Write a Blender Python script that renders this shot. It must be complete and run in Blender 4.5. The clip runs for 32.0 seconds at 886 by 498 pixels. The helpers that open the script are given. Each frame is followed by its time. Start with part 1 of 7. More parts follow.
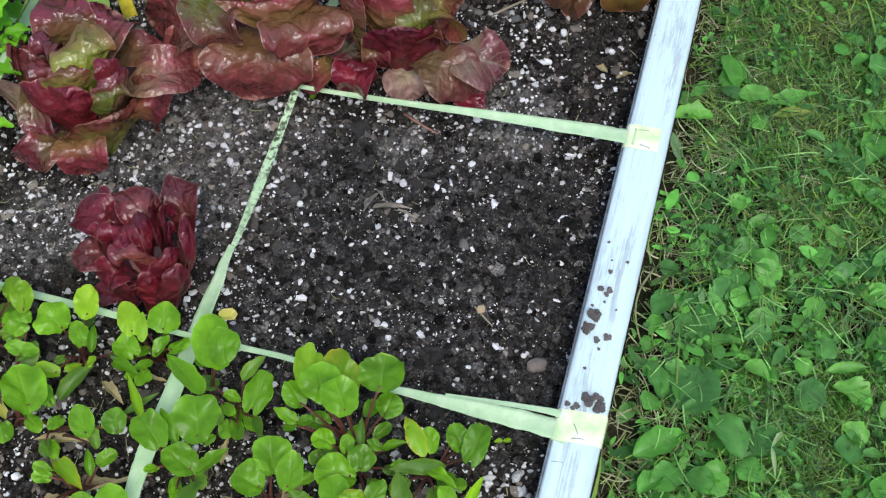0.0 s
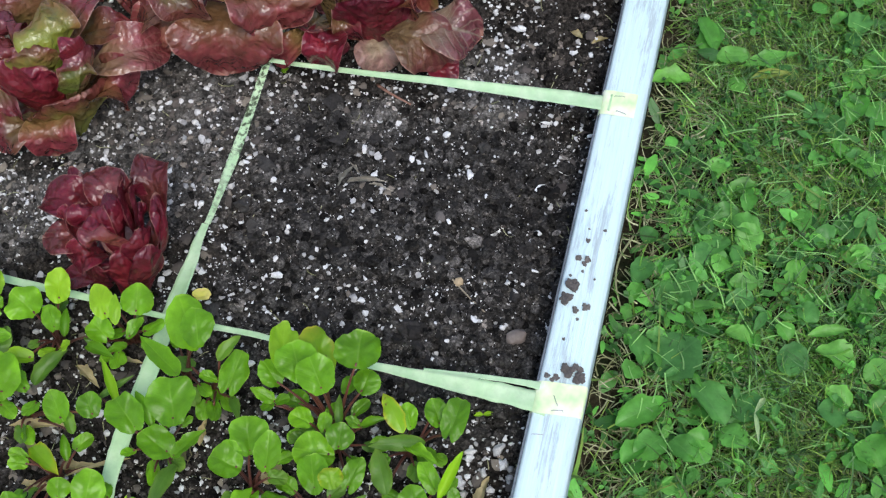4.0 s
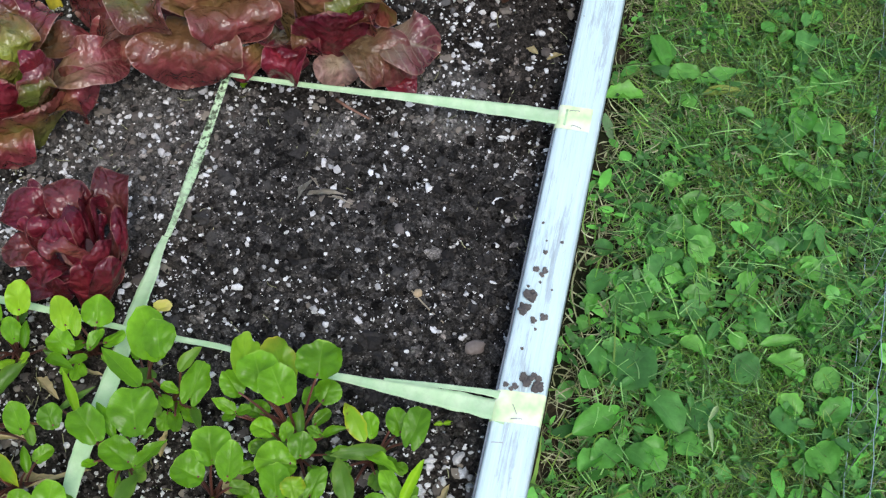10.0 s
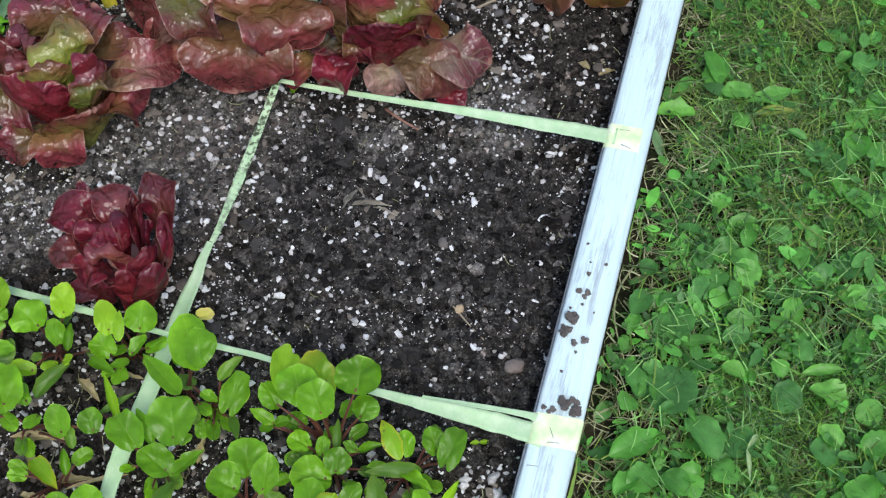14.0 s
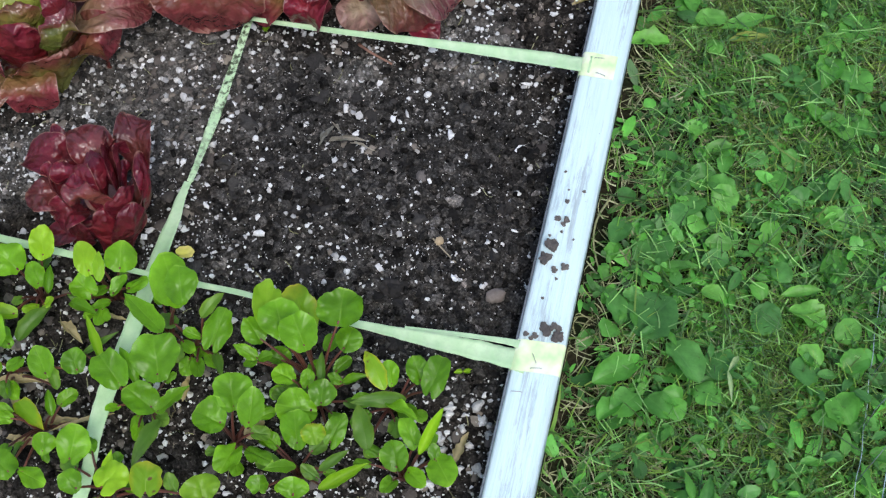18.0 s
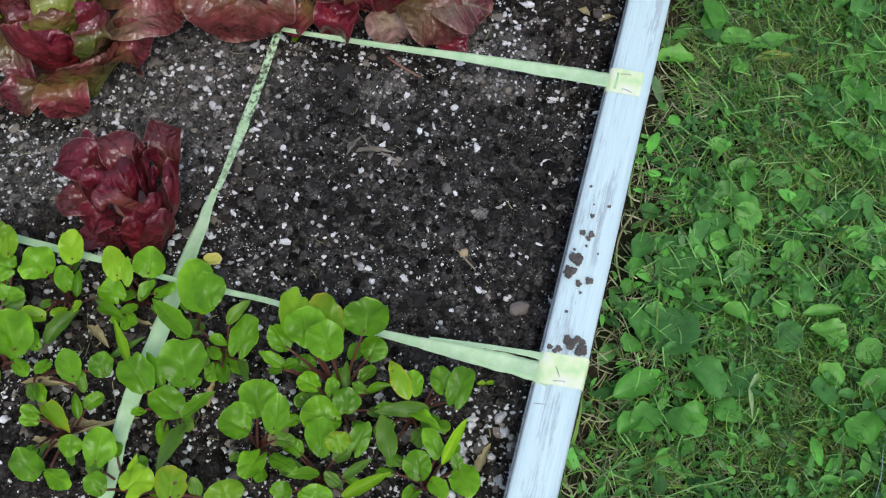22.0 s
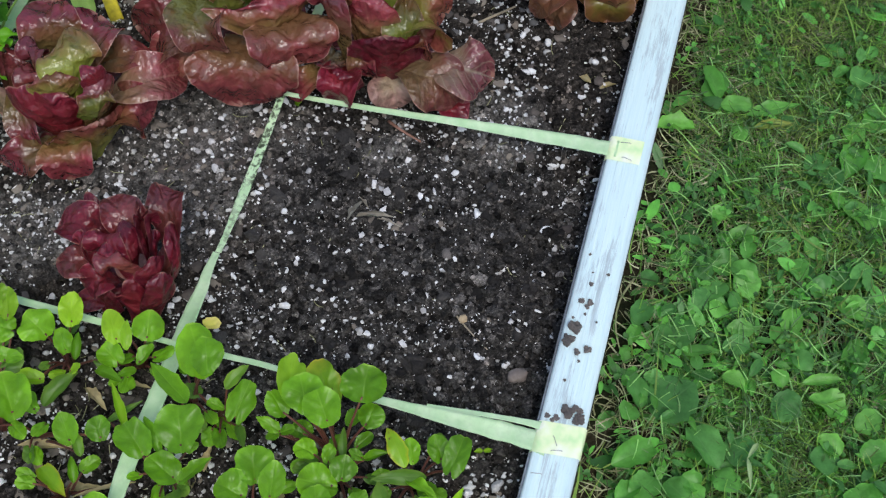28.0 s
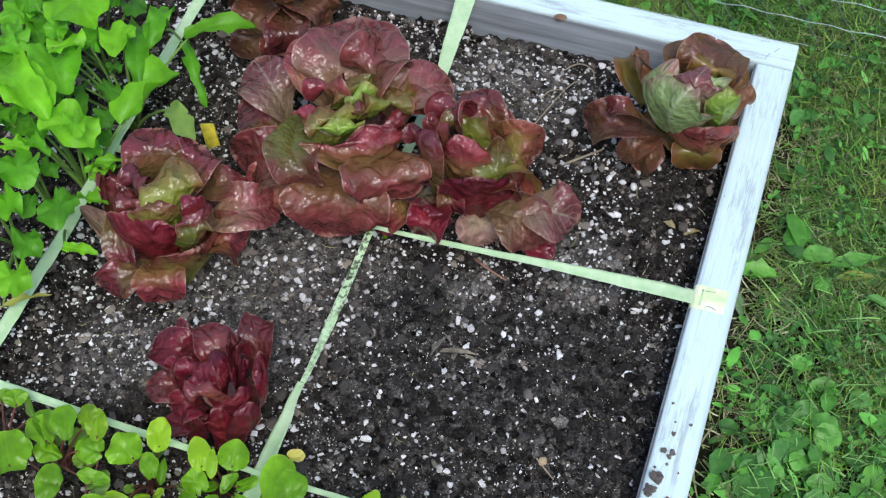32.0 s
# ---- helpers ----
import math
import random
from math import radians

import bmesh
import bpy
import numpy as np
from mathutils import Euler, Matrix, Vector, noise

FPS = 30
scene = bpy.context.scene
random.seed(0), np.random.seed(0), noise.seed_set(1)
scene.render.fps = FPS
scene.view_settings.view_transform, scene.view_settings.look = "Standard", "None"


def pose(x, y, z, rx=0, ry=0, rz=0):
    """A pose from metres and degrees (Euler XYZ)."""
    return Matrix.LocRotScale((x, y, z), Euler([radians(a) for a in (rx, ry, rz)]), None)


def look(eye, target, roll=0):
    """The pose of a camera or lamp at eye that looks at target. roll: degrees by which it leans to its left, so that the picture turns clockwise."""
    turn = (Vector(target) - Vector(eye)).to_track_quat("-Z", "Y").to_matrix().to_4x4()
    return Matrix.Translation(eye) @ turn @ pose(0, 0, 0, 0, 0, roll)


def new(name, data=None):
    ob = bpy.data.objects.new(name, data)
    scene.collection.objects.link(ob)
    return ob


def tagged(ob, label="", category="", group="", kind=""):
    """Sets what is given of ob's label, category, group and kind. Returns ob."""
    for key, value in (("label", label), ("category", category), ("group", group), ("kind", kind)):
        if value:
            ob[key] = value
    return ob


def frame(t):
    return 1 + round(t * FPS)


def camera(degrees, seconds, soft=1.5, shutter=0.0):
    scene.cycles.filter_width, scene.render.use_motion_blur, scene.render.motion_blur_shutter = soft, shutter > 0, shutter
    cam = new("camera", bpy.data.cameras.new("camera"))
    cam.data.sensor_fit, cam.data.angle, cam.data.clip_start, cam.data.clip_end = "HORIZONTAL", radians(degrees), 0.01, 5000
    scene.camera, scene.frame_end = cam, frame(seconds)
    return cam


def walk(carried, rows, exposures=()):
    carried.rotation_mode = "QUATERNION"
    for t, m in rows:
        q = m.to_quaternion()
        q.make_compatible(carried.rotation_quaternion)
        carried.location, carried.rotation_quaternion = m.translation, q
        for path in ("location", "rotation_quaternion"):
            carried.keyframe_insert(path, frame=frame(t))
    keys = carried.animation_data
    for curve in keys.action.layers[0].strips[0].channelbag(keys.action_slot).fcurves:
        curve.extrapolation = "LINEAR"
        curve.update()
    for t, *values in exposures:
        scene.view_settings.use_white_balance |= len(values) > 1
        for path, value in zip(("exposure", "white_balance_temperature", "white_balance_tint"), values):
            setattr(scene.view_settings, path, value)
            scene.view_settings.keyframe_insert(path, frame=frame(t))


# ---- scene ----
cam = camera(38.0, 32.0, soft=1.3)
PATH = [
    (0, (0.0020, -0.4003, 0.9349), (-0.3047, 0.5969, -0.7714), -2.18),
    (0.5, (-0.0022, -0.3981, 0.9347), (-0.3151, 0.5920, -0.7746), -3.24),
    (1, (-0.0051, -0.3905, 0.9338), (-0.3038, 0.5773, -0.7908), -2.93),
    (1.5, (0.0043, -0.3885, 0.9303), (-0.2943, 0.5771, -0.7956), -3.36),
    (2, (0.0060, -0.3875, 0.9292), (-0.2914, 0.5695, -0.8016), -3.39),
    (2.5, (0.0094, -0.3821, 0.9276), (-0.2806, 0.5512, -0.8174), -4.07),
    (3, (0.0082, -0.3815, 0.9290), (-0.2766, 0.5642, -0.8102), -3.31),
    (3.5, (0.0124, -0.3862, 0.9253), (-0.2797, 0.5676, -0.8082), -3.72),
    (5.5, (0.0147, -0.3845, 0.9303), (-0.2265, 0.5809, -0.8046), -0.35),
    (6, (0.0115, -0.3869, 0.9307), (-0.2222, 0.5897, -0.7989), 0.25),
    (6.5, (0.0093, -0.3870, 0.9291), (-0.2235, 0.5561, -0.8192), -0.01),
    (7, (0.0102, -0.3914, 0.9328), (-0.2227, 0.5641, -0.8087), 0.42),
    (7.5, (0.0039, -0.3933, 0.9317), (-0.2155, 0.5702, -0.8071), 1.42),
    (8, (0.0065, -0.3902, 0.9330), (-0.2093, 0.5721, -0.8070), 1.09),
    (8.5, (0.0100, -0.3914, 0.9321), (-0.2119, 0.5803, -0.8018), 0.55),
    (9, (0.0117, -0.3969, 0.9315), (-0.2141, 0.5818, -0.7980), 0.67),
    (9.5, (0.0154, -0.4000, 0.9341), (-0.2115, 0.5989, -0.7836), 0.33),
    (10, (0.0083, -0.4015, 0.9340), (-0.2073, 0.6011, -0.7831), 0.50),
    (10.5, (0.0093, -0.4022, 0.9313), (-0.2215, 0.5921, -0.7887), -0.84),
    (11, (0.0261, -0.3980, 0.9202), (-0.2152, 0.5670, -0.8149), -2.48),
    (11.5, (0.0296, -0.3891, 0.9275), (-0.2270, 0.5973, -0.7933), -2.56),
    (12, (0.0114, -0.3826, 0.9346), (-0.2523, 0.5983, -0.7883), -0.99),
    (12.5, (0.0083, -0.3921, 0.9352), (-0.2667, 0.5880, -0.7863), -1.29),
    (13, (0.0054, -0.3719, 0.9485), (-0.2864, 0.5856, -0.7830), -1.93),
    (13.5, (0.0033, -0.3724, 0.9476), (-0.2815, 0.5814, -0.7871), -0.99),
    (15.5, (0.0040, -0.3825, 0.9489), (-0.2598, 0.5938, -0.7765), -1.23),
    (16, (-0.0015, -0.3898, 0.9506), (-0.2651, 0.5826, -0.7771), -1.28),
    (16.5, (-0.0056, -0.3907, 0.9491), (-0.2619, 0.5487, -0.7978), -1.23),
    (17, (-0.0029, -0.3824, 0.9463), (-0.2245, 0.5258, -0.8217), -0.29),
    (17.5, (0.0019, -0.3856, 0.9435), (-0.2192, 0.5218, -0.8250), -0.30),
    (18, (0.0083, -0.3910, 0.9392), (-0.2240, 0.5169, -0.8277), -0.93),
    (18.5, (0.0031, -0.3863, 0.9426), (-0.2440, 0.5083, -0.8290), -1.45),
    (19, (0.0072, -0.3914, 0.9409), (-0.2431, 0.5176, -0.8229), -1.40),
    (19.5, (0.0067, -0.3896, 0.9434), (-0.2390, 0.5158, -0.8229), -0.95),
    (20, (0.0046, -0.3920, 0.9454), (-0.2494, 0.5383, -0.8067), -1.08),
    (20.5, (0.0067, -0.3949, 0.9456), (-0.2577, 0.5308, -0.8075), -1.45),
    (21, (0.0018, -0.3987, 0.9449), (-0.2560, 0.5325, -0.8062), -1.28),
    (21.5, (-0.0002, -0.3992, 0.9457), (-0.2566, 0.5282, -0.8076), -1.08),
    (22, (-0.0032, -0.3985, 0.9456), (-0.2545, 0.5227, -0.8118), -0.62),
    (22.5, (-0.0058, -0.3906, 0.9474), (-0.2543, 0.5172, -0.8173), -0.81),
    (23, (-0.0059, -0.3870, 0.9467), (-0.2515, 0.5170, -0.8204), -0.89),
    (23.5, (-0.0062, -0.3834, 0.9497), (-0.2465, 0.5254, -0.8156), 0.38),
    (24, (0.0014, -0.3898, 0.9497), (-0.2625, 0.5255, -0.8089), -0.91),
    (24.5, (-0.0010, -0.3922, 0.9494), (-0.2651, 0.5267, -0.8073), -0.88),
    (25, (-0.0034, -0.3949, 0.9578), (-0.2889, 0.5764, -0.7670), -1.09),
    (25.5, (-0.0048, -0.3968, 0.9577), (-0.2748, 0.5996, -0.7552), -0.24),
    (27.5, (-0.0033, -0.3922, 0.9535), (-0.2616, 0.6082, -0.7589), 0.38),
    (28, (-0.0025, -0.3863, 0.9553), (-0.2764, 0.5971, -0.7645), -0.22),
    (28.5, (-0.0124, -0.3866, 0.9583), (-0.2727, 0.6118, -0.7551), 1.79),
    (29, (-0.0119, -0.3842, 0.9567), (-0.2726, 0.5883, -0.7713), 0.89),
    (29.5, (-0.0132, -0.3876, 0.9572), (-0.2876, 0.5922, -0.7647), 0.21),
    (30, (-0.0158, -0.3839, 0.9542), (-0.2732, 0.5876, -0.7749), 0.97),
    (30.5, (-0.0191, -0.3812, 0.9601), (-0.3085, 0.5965, -0.7604), -0.26),
    (31, (-0.0301, -0.3729, 0.9661), (-0.3371, 0.6215, -0.7418), -0.82),
    (31.5, (-0.0431, -0.3652, 0.9896), (-0.4079, 0.6930, -0.6679), -0.45),
    (32, (-0.0390, -0.3774, 0.9852), (-0.4248, 0.7121, -0.6471), -0.92),
]

walk(cam, [(t, look(eye, target, roll)) for t, eye, target, roll in PATH], exposures=[(0.0, 0.38), (17.5, 0.38), (19.5, 0.09), (25.0, 0.06), (28.0, 0.15), (30.0, 0.17), (31.0, 0.21), (32.0, 0.36)])

# ---- light: bright overcast sky ----
world = bpy.data.worlds.new("overcast_sky")
scene.world = world
world.use_nodes = True
wn = world.node_tree
sky = wn.nodes.new("ShaderNodeTexSky")
sky.sky_type = "NISHITA"
sky.sun_disc = False
sky.sun_elevation = radians(58)
sky.sun_rotation = radians(150)
sky.air_density = 1.2
sky.dust_density = 2.0
sky.ozone_density = 1.5
wn.nodes["Background"].inputs["Strength"].default_value = 0.15
wn.links.new(sky.outputs[0], wn.nodes["Background"].inputs[0])
sun = new("sun", bpy.data.lights.new("sun", "SUN"))
sun.data.energy = 1.5
sun.data.angle = radians(24)
sun.data.color = (1.0, 0.99, 0.97)
sun.matrix_world = look((1.0, -1.8, 3.4), (0, 0, 0))


# ---- materials ----
def material(name, base, rough=0.6):
    m = bpy.data.materials.new(name)
    m.use_nodes = True
    b = m.node_tree.nodes["Principled BSDF"]
    b.inputs["Base Color"].default_value = (*base, 1)
    b.inputs["Roughness"].default_value = rough
    return m, m.node_tree, b


def node(nt, kind, **values):
    n = nt.nodes.new(kind)
    for key, value in values.items():
        n.inputs[key].default_value = value
    return n


def coords(nt, scale=(1, 1, 1), which="Object"):
    tc = nt.nodes.new("ShaderNodeTexCoord")
    mp = nt.nodes.new("ShaderNodeMapping")
    mp.inputs["Scale"].default_value = scale
    nt.links.new(tc.outputs[which], mp.inputs["Vector"])
    return mp.outputs["Vector"]


def noise_tex(nt, vec, scale, detail=4, rough=0.55):
    n = node(nt, "ShaderNodeTexNoise", Scale=scale, Detail=detail, Roughness=rough)
    nt.links.new(vec, n.inputs["Vector"])
    return n.outputs["Fac"]


def node_out(nt, vec, scale):
    """A colour noise, to bend coordinates."""
    n = node(nt, "ShaderNodeTexNoise", Scale=scale, Detail=2.0)
    nt.links.new(vec, n.inputs["Vector"])
    return n.outputs["Color"]


def ramp(nt, fac, stops):
    r = nt.nodes.new("ShaderNodeValToRGB")
    while len(r.color_ramp.elements) < len(stops):
        r.color_ramp.elements.new(0.5)
    for el, (p, c) in zip(r.color_ramp.elements, stops):
        el.position = p
        el.color = (*c, 1)
    nt.links.new(fac, r.inputs["Fac"])
    return r.outputs["Color"]


def mix(nt, fac, a, b, blend="MIX"):
    n = nt.nodes.new("ShaderNodeMix")
    n.data_type = "RGBA"
    n.blend_type = blend
    for sock, val in ((n.inputs[0], fac), (n.inputs[6], a), (n.inputs[7], b)):
        if isinstance(val, (int, float)):
            sock.default_value = val
        elif isinstance(val, tuple):
            sock.default_value = (*val, 1)
        else:
            nt.links.new(val, sock)
    return n.outputs[2]


def calc(nt, op, a, b=0.0, clamp=False):
    n = nt.nodes.new("ShaderNodeMath")
    n.operation = op
    n.use_clamp = clamp
    for sock, val in zip(n.inputs, (a, b)):
        if isinstance(val, (int, float)):
            sock.default_value = val
        else:
            nt.links.new(val, sock)
    return n.outputs[0]


def bump(nt, bsdf, height, strength=0.3, distance=0.001):
    b = node(nt, "ShaderNodeBump", Strength=strength, Distance=distance)
    nt.links.new(height, b.inputs["Height"])
    nt.links.new(b.outputs[0], bsdf.inputs["Normal"])
    return b.outputs[0]


def painted_wood(along="Y"):
    m, nt, b = material("whitewashed_wood", (0.7, 0.75, 0.8), 0.6)
    stretch = lambda x, y, z: (x, y, z) if along == "Y" else (y, x, z)
    v = coords(nt)
    g = noise_tex(nt, coords(nt, stretch(380, 9, 140)), 1.0, 6, 0.7)
    fine = noise_tex(nt, coords(nt, stretch(900, 26, 300)), 1.0, 4, 0.7)
    wear = noise_tex(nt, coords(nt, stretch(60, 9, 50)), 1.0, 6, 0.7)
    paint = ramp(nt, g, [(0.26, (0.52, 0.68, 0.71)), (0.40, (0.65, 0.83, 0.84)), (0.68, (0.74, 0.90, 0.90))])
    worn = ramp(nt, fine, [(0.3, (0.17, 0.19, 0.20)), (0.7, (0.50, 0.59, 0.64))])
    # paint is rubbed off along the two long edges and in streaks along the grain
    sep = nt.nodes.new("ShaderNodeSeparateXYZ")
    nt.links.new(v, sep.inputs[0])
    edge_at = calc(nt, "ABSOLUTE", calc(nt, "SUBTRACT", sep.outputs[0], 0.6095)) if along == "Y" else calc(nt, "ABSOLUTE", calc(nt, "SUBTRACT", sep.outputs[1], 0.6095))
    edge = ramp(nt, calc(nt, "ADD", edge_at, calc(nt, "MULTIPLY", wear, 0.006)), [(0.0185, (0, 0, 0)), (0.0222, (1, 1, 1))])
    streak = ramp(nt, calc(nt, "MULTIPLY", wear, calc(nt, "ADD", fine, 0.5)), [(0.53, (0, 0, 0)), (0.63, (1, 1, 1))])
    f = calc(nt, "MAXIMUM", calc(nt, "MULTIPLY", edge, 0.8), calc(nt, "MULTIPLY", streak, 0.65))
    dirt = ramp(nt, noise_tex(nt, v, 240, 3, 0.7), [(0.70, (0, 0, 0)), (0.76, (1, 1, 1))])
    c = mix(nt, f, paint, worn)
    c = mix(nt, calc(nt, "MULTIPLY", dirt, 0.75), c, (0.09, 0.08, 0.07))
    nt.links.new(c, b.inputs["Base Color"])
    bump(nt, b, calc(nt, "ADD", g, calc(nt, "MULTIPLY", fine, 0.6)), 0.6, 0.0014)
    return m


def bare_wood():
    m, nt, b = material("weathered_grey_wood", (0.2, 0.19, 0.18), 0.8)
    g = noise_tex(nt, coords(nt, (5, 120, 120)), 1.0, 6, 0.65)
    s = noise_tex(nt, coords(nt), 9, 4)
    c = ramp(nt, g, [(0.3, (0.12, 0.13, 0.14)), (0.7, (0.31, 0.345, 0.385))])
    c = mix(nt, ramp(nt, s, [(0.48, (0, 0, 0)), (0.75, (0.8, 0.8, 0.8))]), c, (0.14, 0.135, 0.13))
    nt.links.new(c, b.inputs["Base Color"])
    bump(nt, b, g, 0.4, 0.001)
    return m


def soil_mat(name="potting_soil", random_pieces=False):
    m, nt, b = material(name, (0.03, 0.026, 0.022), 0.9)
    v = coords(nt)
    fine = noise_tex(nt, v, 420, 5, 0.7)
    dark = ramp(nt, fine, [(0.3, (0.007, 0.0066, 0.0062)), (0.52, (0.047, 0.0450, 0.0426)), (0.75, (0.150, 0.143, 0.135))])
    dry = ramp(nt, fine, [(0.3, (0.020, 0.0193, 0.0184)), (0.55, (0.128, 0.123, 0.116)), (0.75, (0.31, 0.298, 0.283))])
    mid = ramp(nt, fine, [(0.3, (0.008, 0.0076, 0.0072)), (0.55, (0.043, 0.0390, 0.0355)), (0.75, (0.145, 0.133, 0.122))])
    # the freshly turned square is moist and dark; a crust has dried pale between the lettuces
    wob = calc(nt, "MULTIPLY", calc(nt, "SUBTRACT", noise_tex(nt, v, 18, 5, 0.65), 0.5), 0.26)
    sep = nt.nodes.new("ShaderNodeSeparateXYZ")
    nt.links.new(v, sep.inputs[0])
    dx = calc(nt, "ABSOLUTE", calc(nt, "ADD", sep.outputs[0], 0.178))
    dy = calc(nt, "ABSOLUTE", calc(nt, "SUBTRACT", sep.outputs[1], 0.135))
    inside = calc(nt, "ADD", calc(nt, "MAXIMUM", calc(nt, "DIVIDE", dx, 0.158), calc(nt, "DIVIDE", dy, 0.160)), wob)
    c = mix(nt, ramp(nt, inside, [(0.92, (0, 0, 0)), (1.10, (1, 1, 1))]), dark, mid)
    for px, py, r in ((-0.425, 0.225, 0.13), (-0.53, 0.10, 0.06), (-0.145, 0.325, 0.055), (-0.24, 0.275, 0.03), (-0.28, 0.53, 0.09)):
        d = nt.nodes.new("ShaderNodeVectorMath")
        d.operation = "DISTANCE"
        nt.links.new(v, d.inputs[0])
        d.inputs[1].default_value = (px, py, -0.045)
        f = ramp(nt, calc(nt, "ADD", calc(nt, "DIVIDE", d.outputs["Value"], r), calc(nt, "MULTIPLY", wob, 3.0)), [(0.55, (0.9, 0.9, 0.9)), (1.15, (0, 0, 0))])
        c = mix(nt, f, c, dry)
    if random_pieces:
        geo = nt.nodes.new("ShaderNodeNewGeometry")
        k = ramp(nt, geo.outputs["Random Per Island"], [(0.0, (0.18, 0.18, 0.18)), (0.35, (1.05, 1.05, 1.05)), (0.7, (1.60, 1.59, 1.57)), (0.95, (2.5, 2.46, 2.42)), (0.985, (4.6, 4.5, 4.4))])
        c = mix(nt, 1.0, c, k, "MULTIPLY")
    # moist and drier crumbs side by side
    c = mix(nt, 1.0, c, ramp(nt, noise_tex(nt, v, 75, 4, 0.7), [(0.36, (0.50, 0.49, 0.48)), (0.52, (1.0, 0.98, 0.96)), (0.66, (1.45, 1.40, 1.36))]), "MULTIPLY")
    nt.links.new(c, b.inputs["Base Color"])
    bump(nt, b, calc(nt, "ADD", fine, calc(nt, "MULTIPLY", noise_tex(nt, v, 130, 4, 0.65), 2.2)), 0.9, 0.0026)
    b.inputs["Specular IOR Level"].default_value = 0.04
    return m


def piece_mat(name, stops, rough=0.8, bumpy=300):
    """Loose bits whose colour varies from piece to piece."""
    m, nt, b = material(name, stops[0][1], rough)
    geo = nt.nodes.new("ShaderNodeNewGeometry")
    c = ramp(nt, geo.outputs["Random Per Island"], stops)
    f = noise_tex(nt, coords(nt), bumpy, 3)
    c = mix(nt, 0.35, c, ramp(nt, f, [(0.3, (0.25, 0.25, 0.25)), (0.7, (1.2, 1.2, 1.2))]), "MULTIPLY")
    nt.links.new(c, b.inputs["Base Color"])
    bump(nt, b, f, 0.4, 0.0008)
    return m


def leaf_mat(name, body, edge, rib, edge_from=0.6, gloss=0.35, vein=0.35, blotch=0.4, crinkle=0.5, thin=0.25, spots=None, base=None, island=False, spec=0.4, olive=None, rim=None, midrib=0.0):
    """A leaf: body colour, margin colour towards the outline, pale rib and side veins, blotches; thin enough to let light through."""
    m, nt, b = material(name, body, gloss)
    uv = coords(nt, which="UV")
    sep = nt.nodes.new("ShaderNodeSeparateXYZ")
    nt.links.new(uv, sep.inputs[0])
    u = calc(nt, "ABSOLUTE", calc(nt, "SUBTRACT", calc(nt, "MULTIPLY", sep.outputs[0], 2.0), 1.0))
    v = sep.outputs[1]
    obj = coords(nt)
    n1 = noise_tex(nt, obj, 55, 4, 0.6)
    n2 = noise_tex(nt, obj, 260, 4, 0.6)
    away = calc(nt, "ADD", calc(nt, "MAXIMUM", u, calc(nt, "SUBTRACT", calc(nt, "MULTIPLY", v, 1.25), 0.25)), calc(nt, "MULTIPLY", calc(nt, "SUBTRACT", n1, 0.5), 0.9))
    c = mix(nt, ramp(nt, away, [(max(0.0, edge_from - 0.22), (0, 0, 0)), (min(1.0, edge_from + 0.18), (1, 1, 1))]), body, edge)
    shade = ramp(nt, n1, [(0.3, (1 - blotch, 1 - blotch, 1 - blotch)), (0.7, (1 + blotch * 0.6,) * 3)])
    c = mix(nt, 1.0, c, shade, "MULTIPLY")
    if base is not None:
        c = mix(nt, ramp(nt, calc(nt, "ADD", v, calc(nt, "MULTIPLY", calc(nt, "SUBTRACT", n1, 0.5), 0.4)), [(0.25, (1, 1, 1)), (0.62, (0, 0, 0))]), c, base)
    # ribs: the middle one and side veins that run outwards and forwards
    w = calc(nt, "SUBTRACT", v, calc(nt, "MULTIPLY", u, 0.34))
    w = calc(nt, "ADD", w, calc(nt, "MULTIPLY", calc(nt, "SUBTRACT", n1, 0.5), 0.12))
    saw = calc(nt, "ABSOLUTE", calc(nt, "SUBTRACT", calc(nt, "FRACT", calc(nt, "MULTIPLY", w, 7.0)), 0.5))
    side = ramp(nt, saw, [(0.0, (1, 1, 1)), (0.14, (0, 0, 0))])
    mid = ramp(nt, u, [(0.0, (1, 1, 1)), (0.075, (0, 0, 0))])
    veins = calc(nt, "MAXIMUM", calc(nt, "MULTIPLY", side, 0.55), mid)
    c = mix(nt, calc(nt, "MULTIPLY", veins, vein), c, rib)
    if midrib:
        c = mix(nt, calc(nt, "MULTIPLY", ramp(nt, u, [(0.0, (1, 1, 1)), (0.05, (0, 0, 0))]), midrib), c, rib)
    if spots is not None:
        s = ramp(nt, noise_tex(nt, obj, 90, 2), [(0.66, (0, 0, 0)), (0.70, (1, 1, 1))])
        c = mix(nt, s, c, spots)
    if olive is not None:
        c = mix(nt, ramp(nt, noise_tex(nt, obj, 9, 4, 0.65), [(0.42, (0, 0, 0)), (0.62, (0.85, 0.85, 0.85))]), c, olive)
    if island:
        geo = nt.nodes.new("ShaderNodeNewGeometry")
        c = mix(nt, 1.0, c, ramp(nt, geo.outputs["Random Per Island"], [(0.0, (0.20, 0.25, 0.24)), (0.5, (0.76, 0.80, 0.80)), (1.0, (1.60, 1.66, 1.40))]), "MULTIPLY")
    else:
        info = nt.nodes.new("ShaderNodeObjectInfo")
        c = mix(nt, 1.0, c, ramp(nt, info.outputs["Random"], [(0.0, (0.66, 0.70, 0.70)), (0.5, (0.97, 0.98, 0.95)), (1.0, (1.25, 1.2, 1.12))]), "MULTIPLY")
